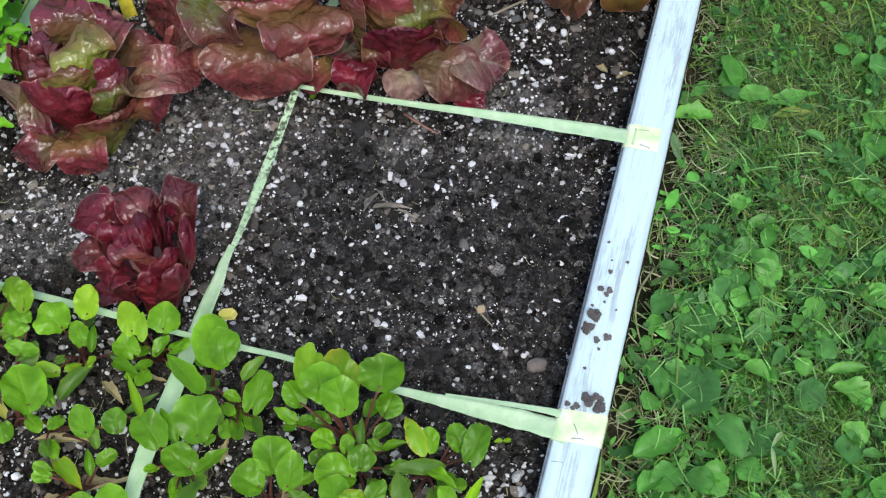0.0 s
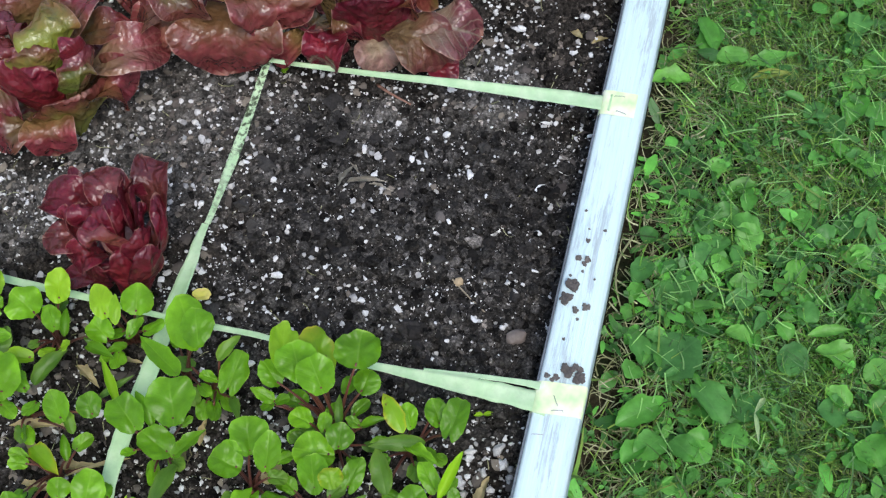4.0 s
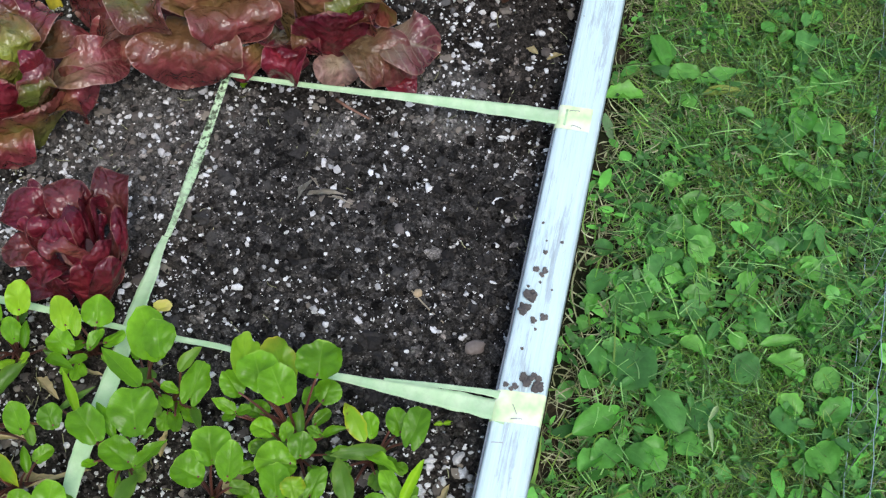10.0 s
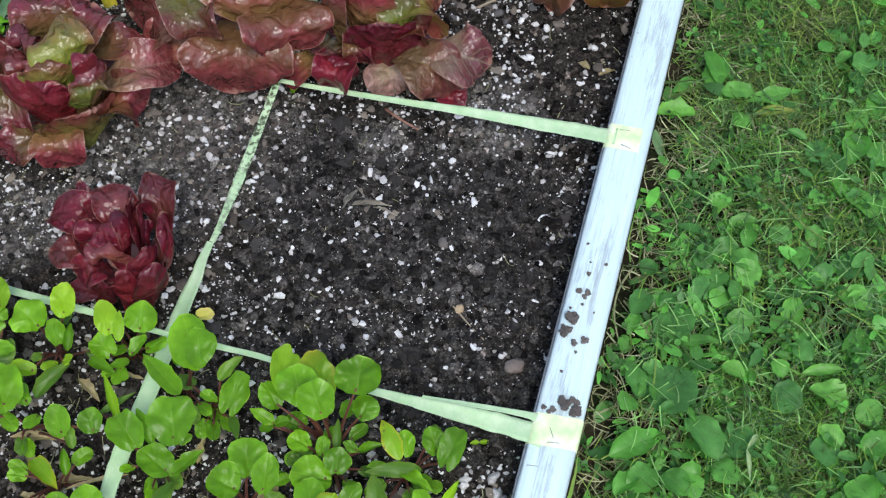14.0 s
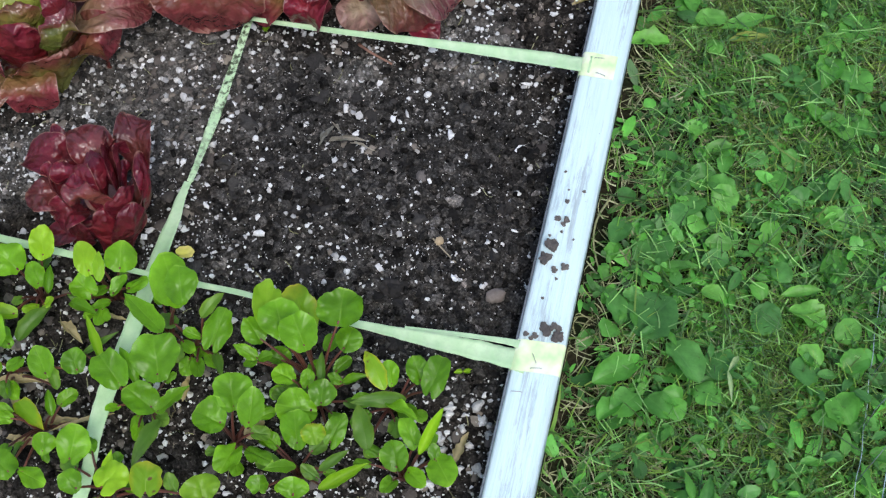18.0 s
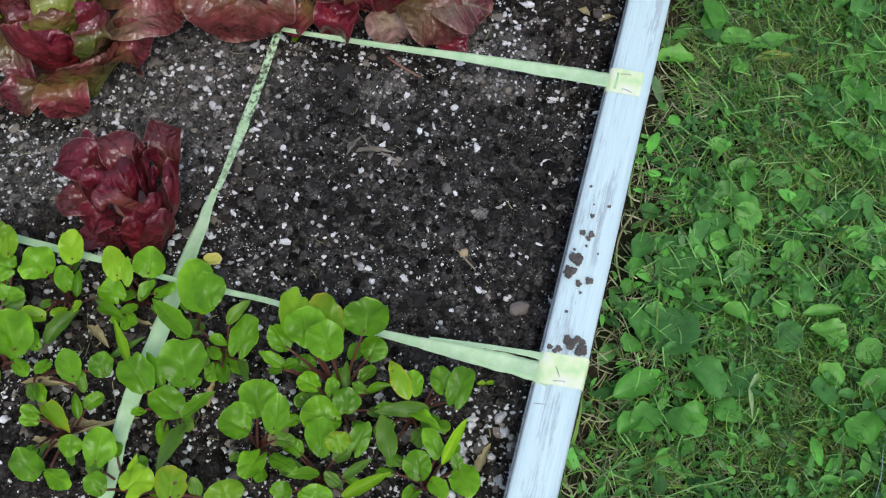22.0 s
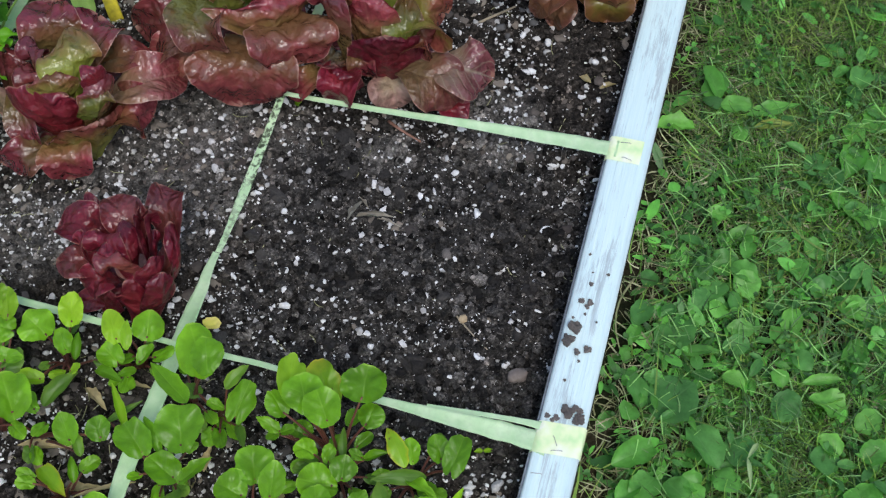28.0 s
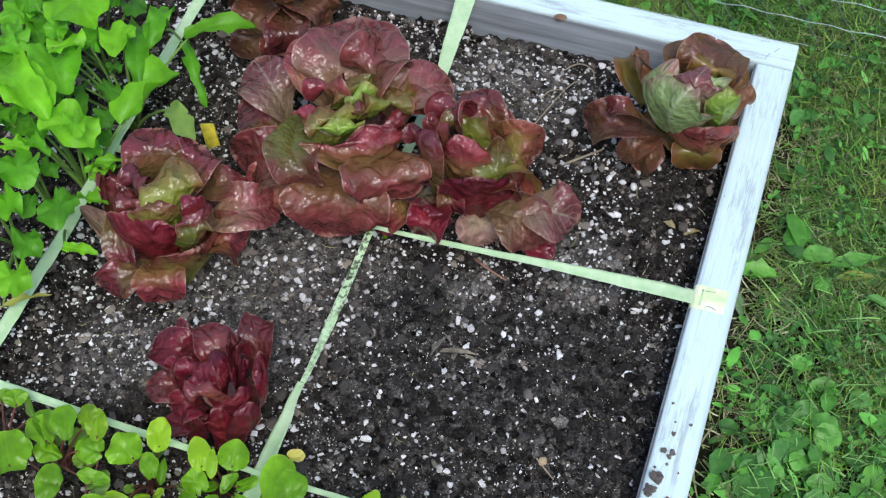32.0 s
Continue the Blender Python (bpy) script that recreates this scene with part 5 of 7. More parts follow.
broad_lettuce(-0.408, 0.077, 'small young burgundy lettuce with glossy crumpled leaves', [
    ((-0.442, 0.092, -0.0), (-0.449, 0.102, 0.015), (-0.463, 0.12, 0.025), 0.017, 0.7, 'k'),
    ((-0.429, 0.084, 0.01), (-0.451, 0.084, 0.035), (-0.477, 0.085, 0.015), 0.036, 0.5, 'k'),
    ((-0.44, 0.078, -0.01), (-0.449, 0.062, 0.01), (-0.474, 0.064, -0.005), 0.032, 0.4, 'kb'),
    ((-0.422, 0.06, 0.0), (-0.434, 0.056, 0.035), (-0.443, 0.073, 0.045), 0.032, 0.9, 'k'),
    ((-0.4, 0.076, 0.02), (-0.408, 0.089, 0.055), (-0.434, 0.107, 0.045), 0.033, 0.6, 'kb'),
    ((-0.386, 0.072, 0.02), (-0.384, 0.084, 0.05), (-0.396, 0.103, 0.05), 0.027, 0.8, 'k'),
    ((-0.382, 0.097, 0.0), (-0.383, 0.112, 0.035), (-0.404, 0.14, 0.03), 0.035, 0.6, 'kb'),
    ((-0.38, 0.071, -0.02), (-0.364, 0.082, 0.015), (-0.377, 0.103, 0.04), 0.031, 0.9, 'k'),
    ((-0.398, 0.054, 0.01), (-0.411, 0.056, 0.05), (-0.425, 0.072, 0.055), 0.04, 0.8, 'k'),
    ((-0.382, 0.063, 0.01), (-0.393, 0.042, 0.055), (-0.416, 0.048, 0.058), 0.025, 0.8, 'kb'),
    ((-0.389, 0.054, 0.03), (-0.393, 0.062, 0.06), (-0.407, 0.083, 0.06), 0.028, 1.0, 'k'),
    ((-0.379, 0.054, -0.0), (-0.371, 0.056, 0.035), (-0.375, 0.061, 0.05), 0.034, 1.1, 'k'),
    ((-0.393, 0.038, -0.035), (-0.387, 0.043, 0.005), (-0.398, 0.044, 0.025), 0.039, 0.9, 'k'),
    ((-0.38, 0.044, -0.035), (-0.367, 0.045, 0.01), (-0.366, 0.058, 0.035), 0.035, 0.9, 'k'),
    ((-0.408, 0.053, -0.01), (-0.429, 0.041, -0.012), (-0.456, 0.039, -0.03), 0.021, 0.6, 'k'),
    ((-0.415, 0.059, -0.0), (-0.423, 0.046, 0.015), (-0.445, 0.051, -0.01), 0.029, 0.6, 'k'),
    ((-0.381, 0.065, 0.02), (-0.387, 0.077, 0.06), (-0.404, 0.104, 0.055), 0.025, 0.9, 'k'),
    ((-0.419, 0.034, -0.035), (-0.417, 0.036, -0.005), (-0.413, 0.04, 0.015), 0.029, 0.8, 'k'),
    ((-0.406, 0.06, 0.02), (-0.404, 0.046, 0.055), (-0.411, 0.06, 0.06), 0.028, 0.9, 'k'),
    ((-0.386, 0.062, -0.020), (-0.374, 0.082, 0.008), (-0.380, 0.108, 0.022), 0.044, 0.3, 'kb'),
    ((-0.392, 0.060, -0.010), (-0.382, 0.076, 0.022), (-0.388, 0.094, 0.036), 0.030, 0.5, 'k'),
    ((-0.402, 0.062, 0.010), (-0.399, 0.070, 0.040), (-0.402, 0.080, 0.044), 0.020, 0.8, 'ro'),
])
broad_lettuce(-0.086, 0.528, 'bronze red lettuce with a pale green heart, beside the bed corner', [
    ((-0.075, 0.521, 0.02), (-0.078, 0.528, 0.065), (-0.083, 0.572, 0.055), 0.066, 0.55, 'b'),
    ((-0.065, 0.504, 0.02), (-0.048, 0.51, 0.05), (-0.05, 0.539, 0.065), 0.05, 1.0, 'b'),
    ((-0.058, 0.506, 0.01), (-0.04, 0.501, 0.04), (-0.038, 0.523, 0.055), 0.042, 1.0, 'b'),
    ((-0.098, 0.529, 0.02), (-0.109, 0.539, 0.045), (-0.113, 0.573, 0.045), 0.042, 0.6, 'b'),
    ((-0.136, 0.515, 0.0), (-0.157, 0.529, 0.025), (-0.16, 0.563, 0.025), 0.039, 0.6, 'bo'),
    ((-0.119, 0.503, 0.01), (-0.14, 0.512, 0.04), (-0.143, 0.548, 0.04), 0.041, 0.6, 'b'),
    ((-0.115, 0.494, -0.01), (-0.153, 0.464, 0.02), (-0.187, 0.481, -0.01), 0.053, 0.85, 'b'),
    ((-0.114, 0.485, 0.0), (-0.145, 0.468, 0.038), (-0.173, 0.483, 0.022), 0.024, 0.7, 'rb'),
    ((-0.103, 0.487, 0.0), (-0.126, 0.474, 0.05), (-0.11, 0.5, 0.09), 0.052, 1.0, 'h'),
    ((-0.093, 0.491, -0.01), (-0.103, 0.454, 0.065), (-0.084, 0.466, 0.1), 0.075, 1.0, 'h'),
    ((-0.067, 0.506, 0.0), (-0.086, 0.462, 0.09), (-0.08, 0.491, 0.1), 0.048, 0.9, 'rp'),
    ((-0.06, 0.501, 0.0), (-0.056, 0.466, 0.075), (-0.064, 0.484, 0.09), 0.039, 1.1, 'g'),
    ((-0.067, 0.476, 0.05), (-0.071, 0.469, 0.098), (-0.057, 0.49, 0.092), 0.023, 0.8, 'h'),
    ((-0.076, 0.508, 0.04), (-0.074, 0.492, 0.09), (-0.064, 0.51, 0.082), 0.048, 0.9, 'bo'),
    ((-0.066, 0.486, -0.03), (-0.066, 0.472, 0.01), (-0.067, 0.469, 0.04), 0.073, 1.0, 'rb'),
    ((-0.077, 0.5, -0.01), (-0.073, 0.477, -0.01), (-0.072, 0.481, -0.038), 0.047, 0.6, 'bo'),
    ((-0.113, 0.488, -0.01), (-0.12, 0.463, -0.012), (-0.123, 0.459, -0.038), 0.037, 0.6, 'b'),
    ((-0.112, 0.492, -0.01), (-0.129, 0.46, -0.0), (-0.146, 0.465, -0.03), 0.029, 0.7, 'b'),
])
broad_lettuce(-0.55, 0.552, 'dark bronze lettuce with drooping outer leaves', [
    ((-0.541, 0.535, 0.01), (-0.492, 0.492, 0.045), (-0.47, 0.492, 0.03), 0.041, 0.6, 'b'),
    ((-0.549, 0.537, 0.01), (-0.541, 0.473, 0.045), (-0.557, 0.465, 0.02), 0.044, 0.6, 'b'),
    ((-0.539, 0.531, 0.01), (-0.503, 0.463, 0.045), (-0.508, 0.455, 0.01), 0.048, 0.7, 'rb'),
    ((-0.535, 0.516, -0.0), (-0.518, 0.465, 0.015), (-0.53, 0.471, -0.025), 0.032, 0.6, 'rb'),
    ((-0.532, 0.531, 0.02), (-0.483, 0.487, 0.06), (-0.465, 0.505, 0.04), 0.043, 0.6, 'b'),
    ((-0.543, 0.513, -0.0), (-0.548, 0.469, 0.01), (-0.568, 0.465, -0.02), 0.037, 0.5, 'b'),
    ((-0.523, 0.52, 0.0), (-0.487, 0.479, 0.025), (-0.481, 0.496, 0.0), 0.035, 0.6, 'rb'),
    ((-0.544, 0.545, 0.02), (-0.556, 0.534, 0.06), (-0.582, 0.573, 0.05), 0.059, 0.5, 'b'),
    ((-0.539, 0.547, 0.02), (-0.513, 0.546, 0.06), (-0.514, 0.585, 0.05), 0.059, 0.5, 'b'),
    ((-0.558, 0.532, 0.02), (-0.568, 0.504, 0.05), (-0.601, 0.52, 0.03), 0.053, 0.5, 'b'),
    ((-0.524, 0.543, 0.02), (-0.491, 0.534, 0.05), (-0.482, 0.564, 0.03), 0.053, 0.5, 'b'),
    ((-0.518, 0.496, 0.04), (-0.502, 0.47, 0.08), (-0.516, 0.484, 0.09), 0.051, 0.9, 'rb'),
    ((-0.535, 0.513, 0.04), (-0.522, 0.481, 0.08), (-0.526, 0.504, 0.085), 0.04, 0.9, 'bo'),
    ((-0.521, 0.517, 0.04), (-0.498, 0.489, 0.08), (-0.509, 0.51, 0.085), 0.04, 0.9, 'bo'),
])


# ---- grid tapes ----
def spline(rows, n):
    """A smooth line through rows of numbers."""
    r = np.asarray(rows, float)
    k = np.arange(len(r))
    s = np.linspace(0, len(r) - 1, n)
    i = np.clip(s.astype(int), 0, len(r) - 2)
    f = (s - i)[:, None]
    m = np.gradient(r, axis=0)
    h = lambda a, b, c, d: (2 * f ** 3 - 3 * f ** 2 + 1) * a + (f ** 3 - 2 * f ** 2 + f) * b + (-2 * f ** 3 + 3 * f ** 2) * c + (f ** 3 - f ** 2) * d
    return h(r[i], m[i], r[i + 1], m[i + 1])


def guide_tape(rows, label):
    """A thin plastic ribbon along points with a width each, its middle slightly hollowed and its edges uneven."""
    r = spline(rows, len(rows) * 6)
    p, w = r[:, :3].copy(), r[:, 3]
    p[:, 2] += 0.003 * np.clip((-0.06 - p[:, 0]) / 0.02, 0, 1) * (p[:, 2] < -0.02)
    tan = np.gradient(p, axis=0)
    tan /= np.linalg.norm(tan, axis=1)[:, None]
    side = np.stack([-tan[:, 1], tan[:, 0], 0 * tan[:, 0]], 1)
    rng = fresh()
    us = np.linspace(-0.5, 0.5, 6)
    ripple = np.cumsum(rng.normal(0, 0.18, len(p)))
    ripple -= np.linspace(ripple[0], ripple[-1], len(p))
    on_board = np.clip((-0.045 - p[:, 0]) / 0.02, 0, 1)
    V = []
    for u in us:
        lift = (u * 2) ** 2 * w * 0.09 + u * w * 0.35 * np.sin(ripple) * on_board
        V.append(p + side * (u * w * (1 + 0.03 * rng.normal(0, 1, len(p))))[:, None] + np.stack([0 * w, 0 * w, lift * on_board], 1))
    top = np.stack(V, 1)
    n, m = top.shape[:2]
    o = np.array([p[0, 0], p[0, 1], 0])
    top = top - o
    allv = np.concatenate([top.reshape(-1, 3), (top - (0, 0, 0.0004)).reshape(-1, 3)])
    f = []
    for i in range(n - 1):
        for j in range(m - 1):
            a = i * m + j
            f.append([a, a + m, a + m + 1, a + 1])
            f.append([a + n * m, a + 1 + n * m, a + m + 1 + n * m, a + m + n * m])
        for j, s in ((0, 1), (m - 1, 0)):
            a = i * m + j
            q = [a, a + m, a + m + n * m, a + n * m]
            f.append(q[::-1] if s else q)
    ob = new("guide_tape", mesh("guide_tape", allv, f, TAPE_DIRTY if "dirty" in label else TAPE))
    ob.location = o
    return tagged(ob, label, "tape", "grid tapes")


guide_tape([(-0.03, 0.302, 0.002, 0.0193), (-0.04, 0.302, 0, 0.0158), (-0.081, 0.302, -0.004, 0.0133), (-0.134, 0.302, -0.008, 0.0098), (-0.186, 0.301, -0.011, 0.0076), (-0.24, 0.299, -0.014, 0.0059), (-0.295, 0.297, -0.016, 0.005), (-0.35, 0.296, -0.018, 0.0042), (-0.41, 0.3, -0.022, 0.0043), (-0.488, 0.313, -0.024, 0.0059), (-0.526, 0.308, -0.024, 0.006), (-0.642, 0.307, -0.022, 0.0092), (-0.718, 0.304, -0.02, 0.0095), (-0.79, 0.302, -0.02, 0.0097)],
    'pale green plastic grid tape stretched to the side board')
guide_tape([(-0.027, 0.008, 0.001, 0.0206), (-0.039, 0.009, 0, 0.018), (-0.071, 0.01, -0.002, 0.0149), (-0.108, 0.011, -0.004, 0.0122), (-0.146, 0.012, -0.006, 0.0087), (-0.204, 0.014, -0.009, 0.006), (-0.264, 0.019, -0.011, 0.0056), (-0.304, 0.019, -0.012, 0.0052), (-0.355, 0.019, -0.013, 0.0048), (-0.412, 0.022, -0.015, 0.0054), (-0.459, 0.023, -0.016, 0.0065), (-0.502, 0.024, -0.016, 0.0066), (-0.603, 0.026, -0.016, 0.0086), (-0.647, 0.024, -0.016, 0.0087)],
    'pale green plastic grid tape stretched above the beets')
guide_tape([(-0.033, 0.022, 0.001, 0.0081), (-0.047, 0.022, 0.001, 0.0054), (-0.074, 0.02, 0.001, 0.0045), (-0.101, 0.019, -0.002, 0.0036), (-0.129, 0.017, -0.004, 0.0027)],
    'narrow fold of pale green tape beside the main strip')
guide_tape([(-0.359, 0.637, 0.001, 0.0216), (-0.355, 0.598, 0, 0.0206), (-0.352, 0.536, -0.012, 0.0159), (-0.351, 0.505, -0.02, 0.0133), (-0.352, 0.435, -0.03, 0.0106), (-0.352, 0.35, -0.03, 0.0085), (-0.351, 0.3, -0.025, 0.0076)],
    'clean pale green tape running to the end board')
guide_tape([(-0.351, 0.302, -0.026, 0.0061), (-0.351, 0.298, -0.025, 0.0065), (-0.352, 0.247, -0.033, 0.0078), (-0.352, 0.198, -0.036, 0.009), (-0.352, 0.164, -0.036, 0.0076), (-0.352, 0.138, -0.036, 0.0057), (-0.352, 0.122, -0.035, 0.0057)],
    'dirty pale green tape lying on the soil, torn and twisted')
guide_tape([(-0.353, 0.121, -0.034, 0.0066), (-0.353, 0.102, -0.032, 0.0086), (-0.351, 0.081, -0.03, 0.011), (-0.35, 0.054, -0.026, 0.0138), (-0.348, 0.022, -0.022, 0.0151), (-0.347, -0.023, -0.022, 0.0148), (-0.348, -0.066, -0.024, 0.0142), (-0.349, -0.087, -0.024, 0.0141), (-0.347, -0.12, -0.026, 0.0121), (-0.343, -0.146, -0.03, 0.0102), (-0.34, -0.178, -0.03, 0.012)],
    'broad pale green plastic tape running through the beets')
guide_tape([(-0.636, 0.559, -0.01, 0.0133), (-0.637, 0.509, -0.012, 0.013), (-0.637, 0.444, -0.014, 0.0127), (-0.636, 0.374, -0.016, 0.0124), (-0.636, 0.315, -0.018, 0.013), (-0.633, 0.254, -0.018, 0.0136), (-0.629, 0.19, -0.018, 0.0142), (-0.63, 0.131, -0.018, 0.0139), (-0.63, 0.074, -0.018, 0.0137), (-0.63, 0.013, -0.018, 0.0135)],
    'pale green tape running past the tall greens')


PATCH = material("doubled_tape", (0.80, 0.92, 0.60), 0.3)[0]
_nt = PATCH.node_tree
_b = _nt.nodes["Principled BSDF"]
_c = ramp(_nt, noise_tex(_nt, coords(_nt), 45, 3), [(0.35, (0.60, 0.84, 0.42)), (0.5, (0.82, 0.92, 0.56)), (0.68, (0.92, 0.95, 0.80))])
_nt.links.new(_c, _b.inputs["Base Color"])
bump(_nt, _b, noise_tex(_nt, coords(_nt), 90, 3), 0.5, 0.002)


def tape_wrap(x0, x1, y0, y1, skew, over, label):
    """The end of a tape laid over the board's top and down its inner edge, with a wrinkled face."""
    wrap = thing("tape_wrap", (x0 + x1) / 2, (y0 + y1) / 2, 0.0, label, "tape", "tape ends on the board")
    rng = fresh()
    path = [(x0 - 0.0012, -0.012), (x0 - 0.0012, -0.004), (x0 + 0.0005, 0.0006)]
    path += [(x0 + (x1 - x0) * k, 0.0012) for k in (0.15, 0.3, 0.45, 0.6, 0.75, 0.9)]
    path += [(x1 - 0.0006, 0.0006), (x1 + 0.0008, -0.003), (x1 + 0.0009, -0.015)] if over else [(x1, 0.0009)]
    ys = np.linspace(y0, y1, 9)
    top = np.array([[(x, y + skew * (x - x0) / (x1 - x0), z + (0.0007 * abs(math.sin(y * 900 + x * 300)) * rng.uniform(0.2, 1) if z > 0.001 else 0)) for y in ys] for x, z in path])
    top -= np.array([(x0 + x1) / 2, (y0 + y1) / 2, 0])
    n, m = top.shape[:2]
    f = [[i * m + j, (i + 1) * m + j, (i + 1) * m + j + 1, i * m + j + 1] for i in range(n - 1) for j in range(m - 1)]
    part("strip", mesh("strip", top.reshape(-1, 3), f, PATCH), PATCH, wrap)
    return wrap


def staple(x, y, z, turn, span=0.0085):
    pts = [(-span / 2, 0, -0.003), (-span / 2, 0, 0.0003), (-span / 2 + 0.0006, 0, 0.0009), (span / 2 - 0.0006, 0, 0.0009), (span / 2, 0, 0.0003), (span / 2, 0, -0.003)]
    ob = new("staple", tube_mesh("staple", pts, 0.00026, STEEL, 5))
    ob.matrix_world = pose(x, y, z, 0, 0, turn)
    return tagged(ob, "small grey steel staple driven into the board", "staple", "staples in the boards")


tape_wrap(-0.0385, -0.008, 0.289, 0.3155, 0.001, False, "end of green tape doubled and stapled to the side board")
tape_wrap(-0.0385, 0.0, -0.001, 0.0265, 0.003, True, "end of green tape wrapped over the side board, soil-stained")
for x, y, turn in ((-0.024, 0.310, 8), (-0.020, 0.293, -12), (-0.022, 0.012, -60), (-0.019, 0.004, 10)):
    staple(x, y, 0.0021, turn)
for x, y, turn in ((-0.035, 0.641, 12), (-0.021, 0.632, 60), (-0.029, 0.621, 70), (-0.030, -0.018, 8)):
    staple(x, y, 0.0005, turn)


# ---- small things on the board and soil ----
def dirt_clump(x, y, r, squash):
    """A clump of soil: knobs that stand out all round a flat-bottomed lump."""
    rng = fresh()
    bm = bmesh.new()
    bmesh.ops.create_icosphere(bm, subdivisions=4 if r > 0.004 else 3, radius=1)
    o = Vector(rng.uniform(-60, 60, 3))
    knobs = [(Vector((math.cos(b), math.sin(b), rng.uniform(0.0, 1.2))).normalized(), rng.uniform(0.25, 0.75)) for b in rng.uniform(0, 6.283, 12)]
    for v in bm.verts:
        d = v.co.normalized()
        q = 0.5 + max(k * max(0.0, d.dot(n)) ** 5 for n, k in knobs) + 0.25 * noise.noise(d * 2.2 + o) + 0.22 * noise.noise(d * 5.5 + o)
        v.co = Vector((d.x * q * r, d.y * q * r, max(0.0, (d.z * q + 0.12) * r * (1.0 if squash > 0.4 else 0.8))))
    me = bpy.data.meshes.new("soil_clump")
    bm.to_mesh(me)
    bm.free()
    me.materials.append(CLOD_DARK)
    ob = new("soil_clump", me)
    ob.location = (x, y, 0.0)
    return tagged(ob, "dark crumb of soil dropped on the whitewashed board" if r < 0.004 else "dark clump of soil dropped on the whitewashed board", "soil clump", "soil on the board")


CLOD_DARK = piece_mat("dropped_soil", [(0.0, (0.09, 0.078, 0.072)), (0.7, (0.15, 0.132, 0.12)), (1.0, (0.23, 0.195, 0.17))], 0.9, 700)


def pebble(name, x, y, z, size, mat, label, category, squash=0.6):
    bm = bmesh.new()
    bmesh.ops.create_icosphere(bm, subdivisions=3, radius=1)
    for v in bm.verts:
        k = 1 + 0.22 * noise.noise(v.co * 1.6 + Vector((x * 90, y * 90, 0))) + 0.08 * noise.noise(v.co * 4.0)
        v.co = Vector((v.co.x * size[0] * k, v.co.y * size[1] * k, v.co.z * size[0] * squash * k))
    for f in bm.faces:
        f.smooth = True
    me = bpy.data.meshes.new(name)
    bm.to_mesh(me)
    bm.free()
    me.materials.append(mat)
    ob = new(name, me)
    ob.matrix_world = pose(x, y, z, 0, 0, x * 5000 % 180)
    return tagged(ob, label, category)


dirt_clump(-0.024, 0.159, 0.0024, 0.55)
dirt_clump(-0.028, 0.141, 0.0029, 0.55)
dirt_clump(-0.021, 0.141, 0.0034, 0.55)
dirt_clump(-0.023, 0.137, 0.0024, 0.55)
dirt_clump(-0.028, 0.115, 0.0062, 0.55)
dirt_clump(-0.032, 0.102, 0.0057, 0.55)
dirt_clump(-0.014, 0.098, 0.0038, 0.55)
dirt_clump(-0.022, 0.093, 0.0033, 0.55)
dirt_clump(-0.032, 0.124, 0.0014, 0.55)
dirt_clump(-0.026, 0.066, 0.0016, 0.55)
dirt_clump(-0.031, 0.188, 0.0015, 0.55)
dirt_clump(-0.012, 0.172, 0.0017, 0.55)
dirt_clump(-0.025, 0.171, 0.0012, 0.55)
dirt_clump(-0.023, 0.13, 0.0014, 0.55)
dirt_clump(-0.012, 0.125, 0.0012, 0.55)
dirt_clump(-0.019, 0.086, 0.0014, 0.55)
dirt_clump(-0.017, 0.039, 0.0056, 0.25)
dirt_clump(-0.009, 0.035, 0.0054, 0.25)
dirt_clump(-0.012, 0.044, 0.0034, 0.25)
dirt_clump(-0.02, 0.041, 0.0041, 0.25)
dirt_clump(-0.008, 0.042, 0.0032, 0.25)
dirt_clump(-0.025, 0.032, 0.0032, 0.25)
dirt_clump(-0.033, 0.032, 0.0028, 0.25)
dirt_clump(-0.028, 0.029, 0.0023, 0.25)

TAN = piece_mat("tan_bark", [(0.0, (0.48, 0.36, 0.20)), (1.0, (0.55, 0.42, 0.26))], 0.8)
pebble("pebble", -0.067, 0.080, float(soil_z(-0.067, 0.080)) + 0.0035, (0.0095, 0.0065), STONE, "smooth brown pebble half sunk in the soil", "pebble")
pebble("pebble", -0.156, 0.180, float(soil_z(-0.156, 0.180)) + 0.003, (0.0062, 0.0055), CLOD_DARK, "round dark lump of earth on the soil", "pebble")
pebble("bark_bit", -0.126, 0.121, float(soil_z(-0.126, 0.121)) + 0.003, (0.0042, 0.0038), TAN, "tan bit of bark on the dark soil", "bark")
for i, (x, y, a) in enumerate(((-0.173, 0.270, 0.0045), (-0.168, 0.263, 0.0026), (-0.070, 0.187, 0.0043), (-0.312, 0.183, 0.004), (-0.293, 0.089, 0.0036), (-0.058, 0.254, 0.0036), (-0.255, 0.124, 0.0038),
                               (-0.196, 0.074, 0.0042), (-0.123, 0.063, 0.0046), (-0.190, 0.080, 0.0033), (-0.073, 0.428, 0.0045), (-0.130, 0.055, 0.0034))):
    pebble("perlite_lump", x, y, float(soil_z(x, y)) + a * 0.4, (a * 0.8, a * 0.66), PERLITE, "white perlite grain on dark soil", "perlite", 0.75)
    bpy.context.scene.collection.objects[-1]["group"] = "large perlite grains"


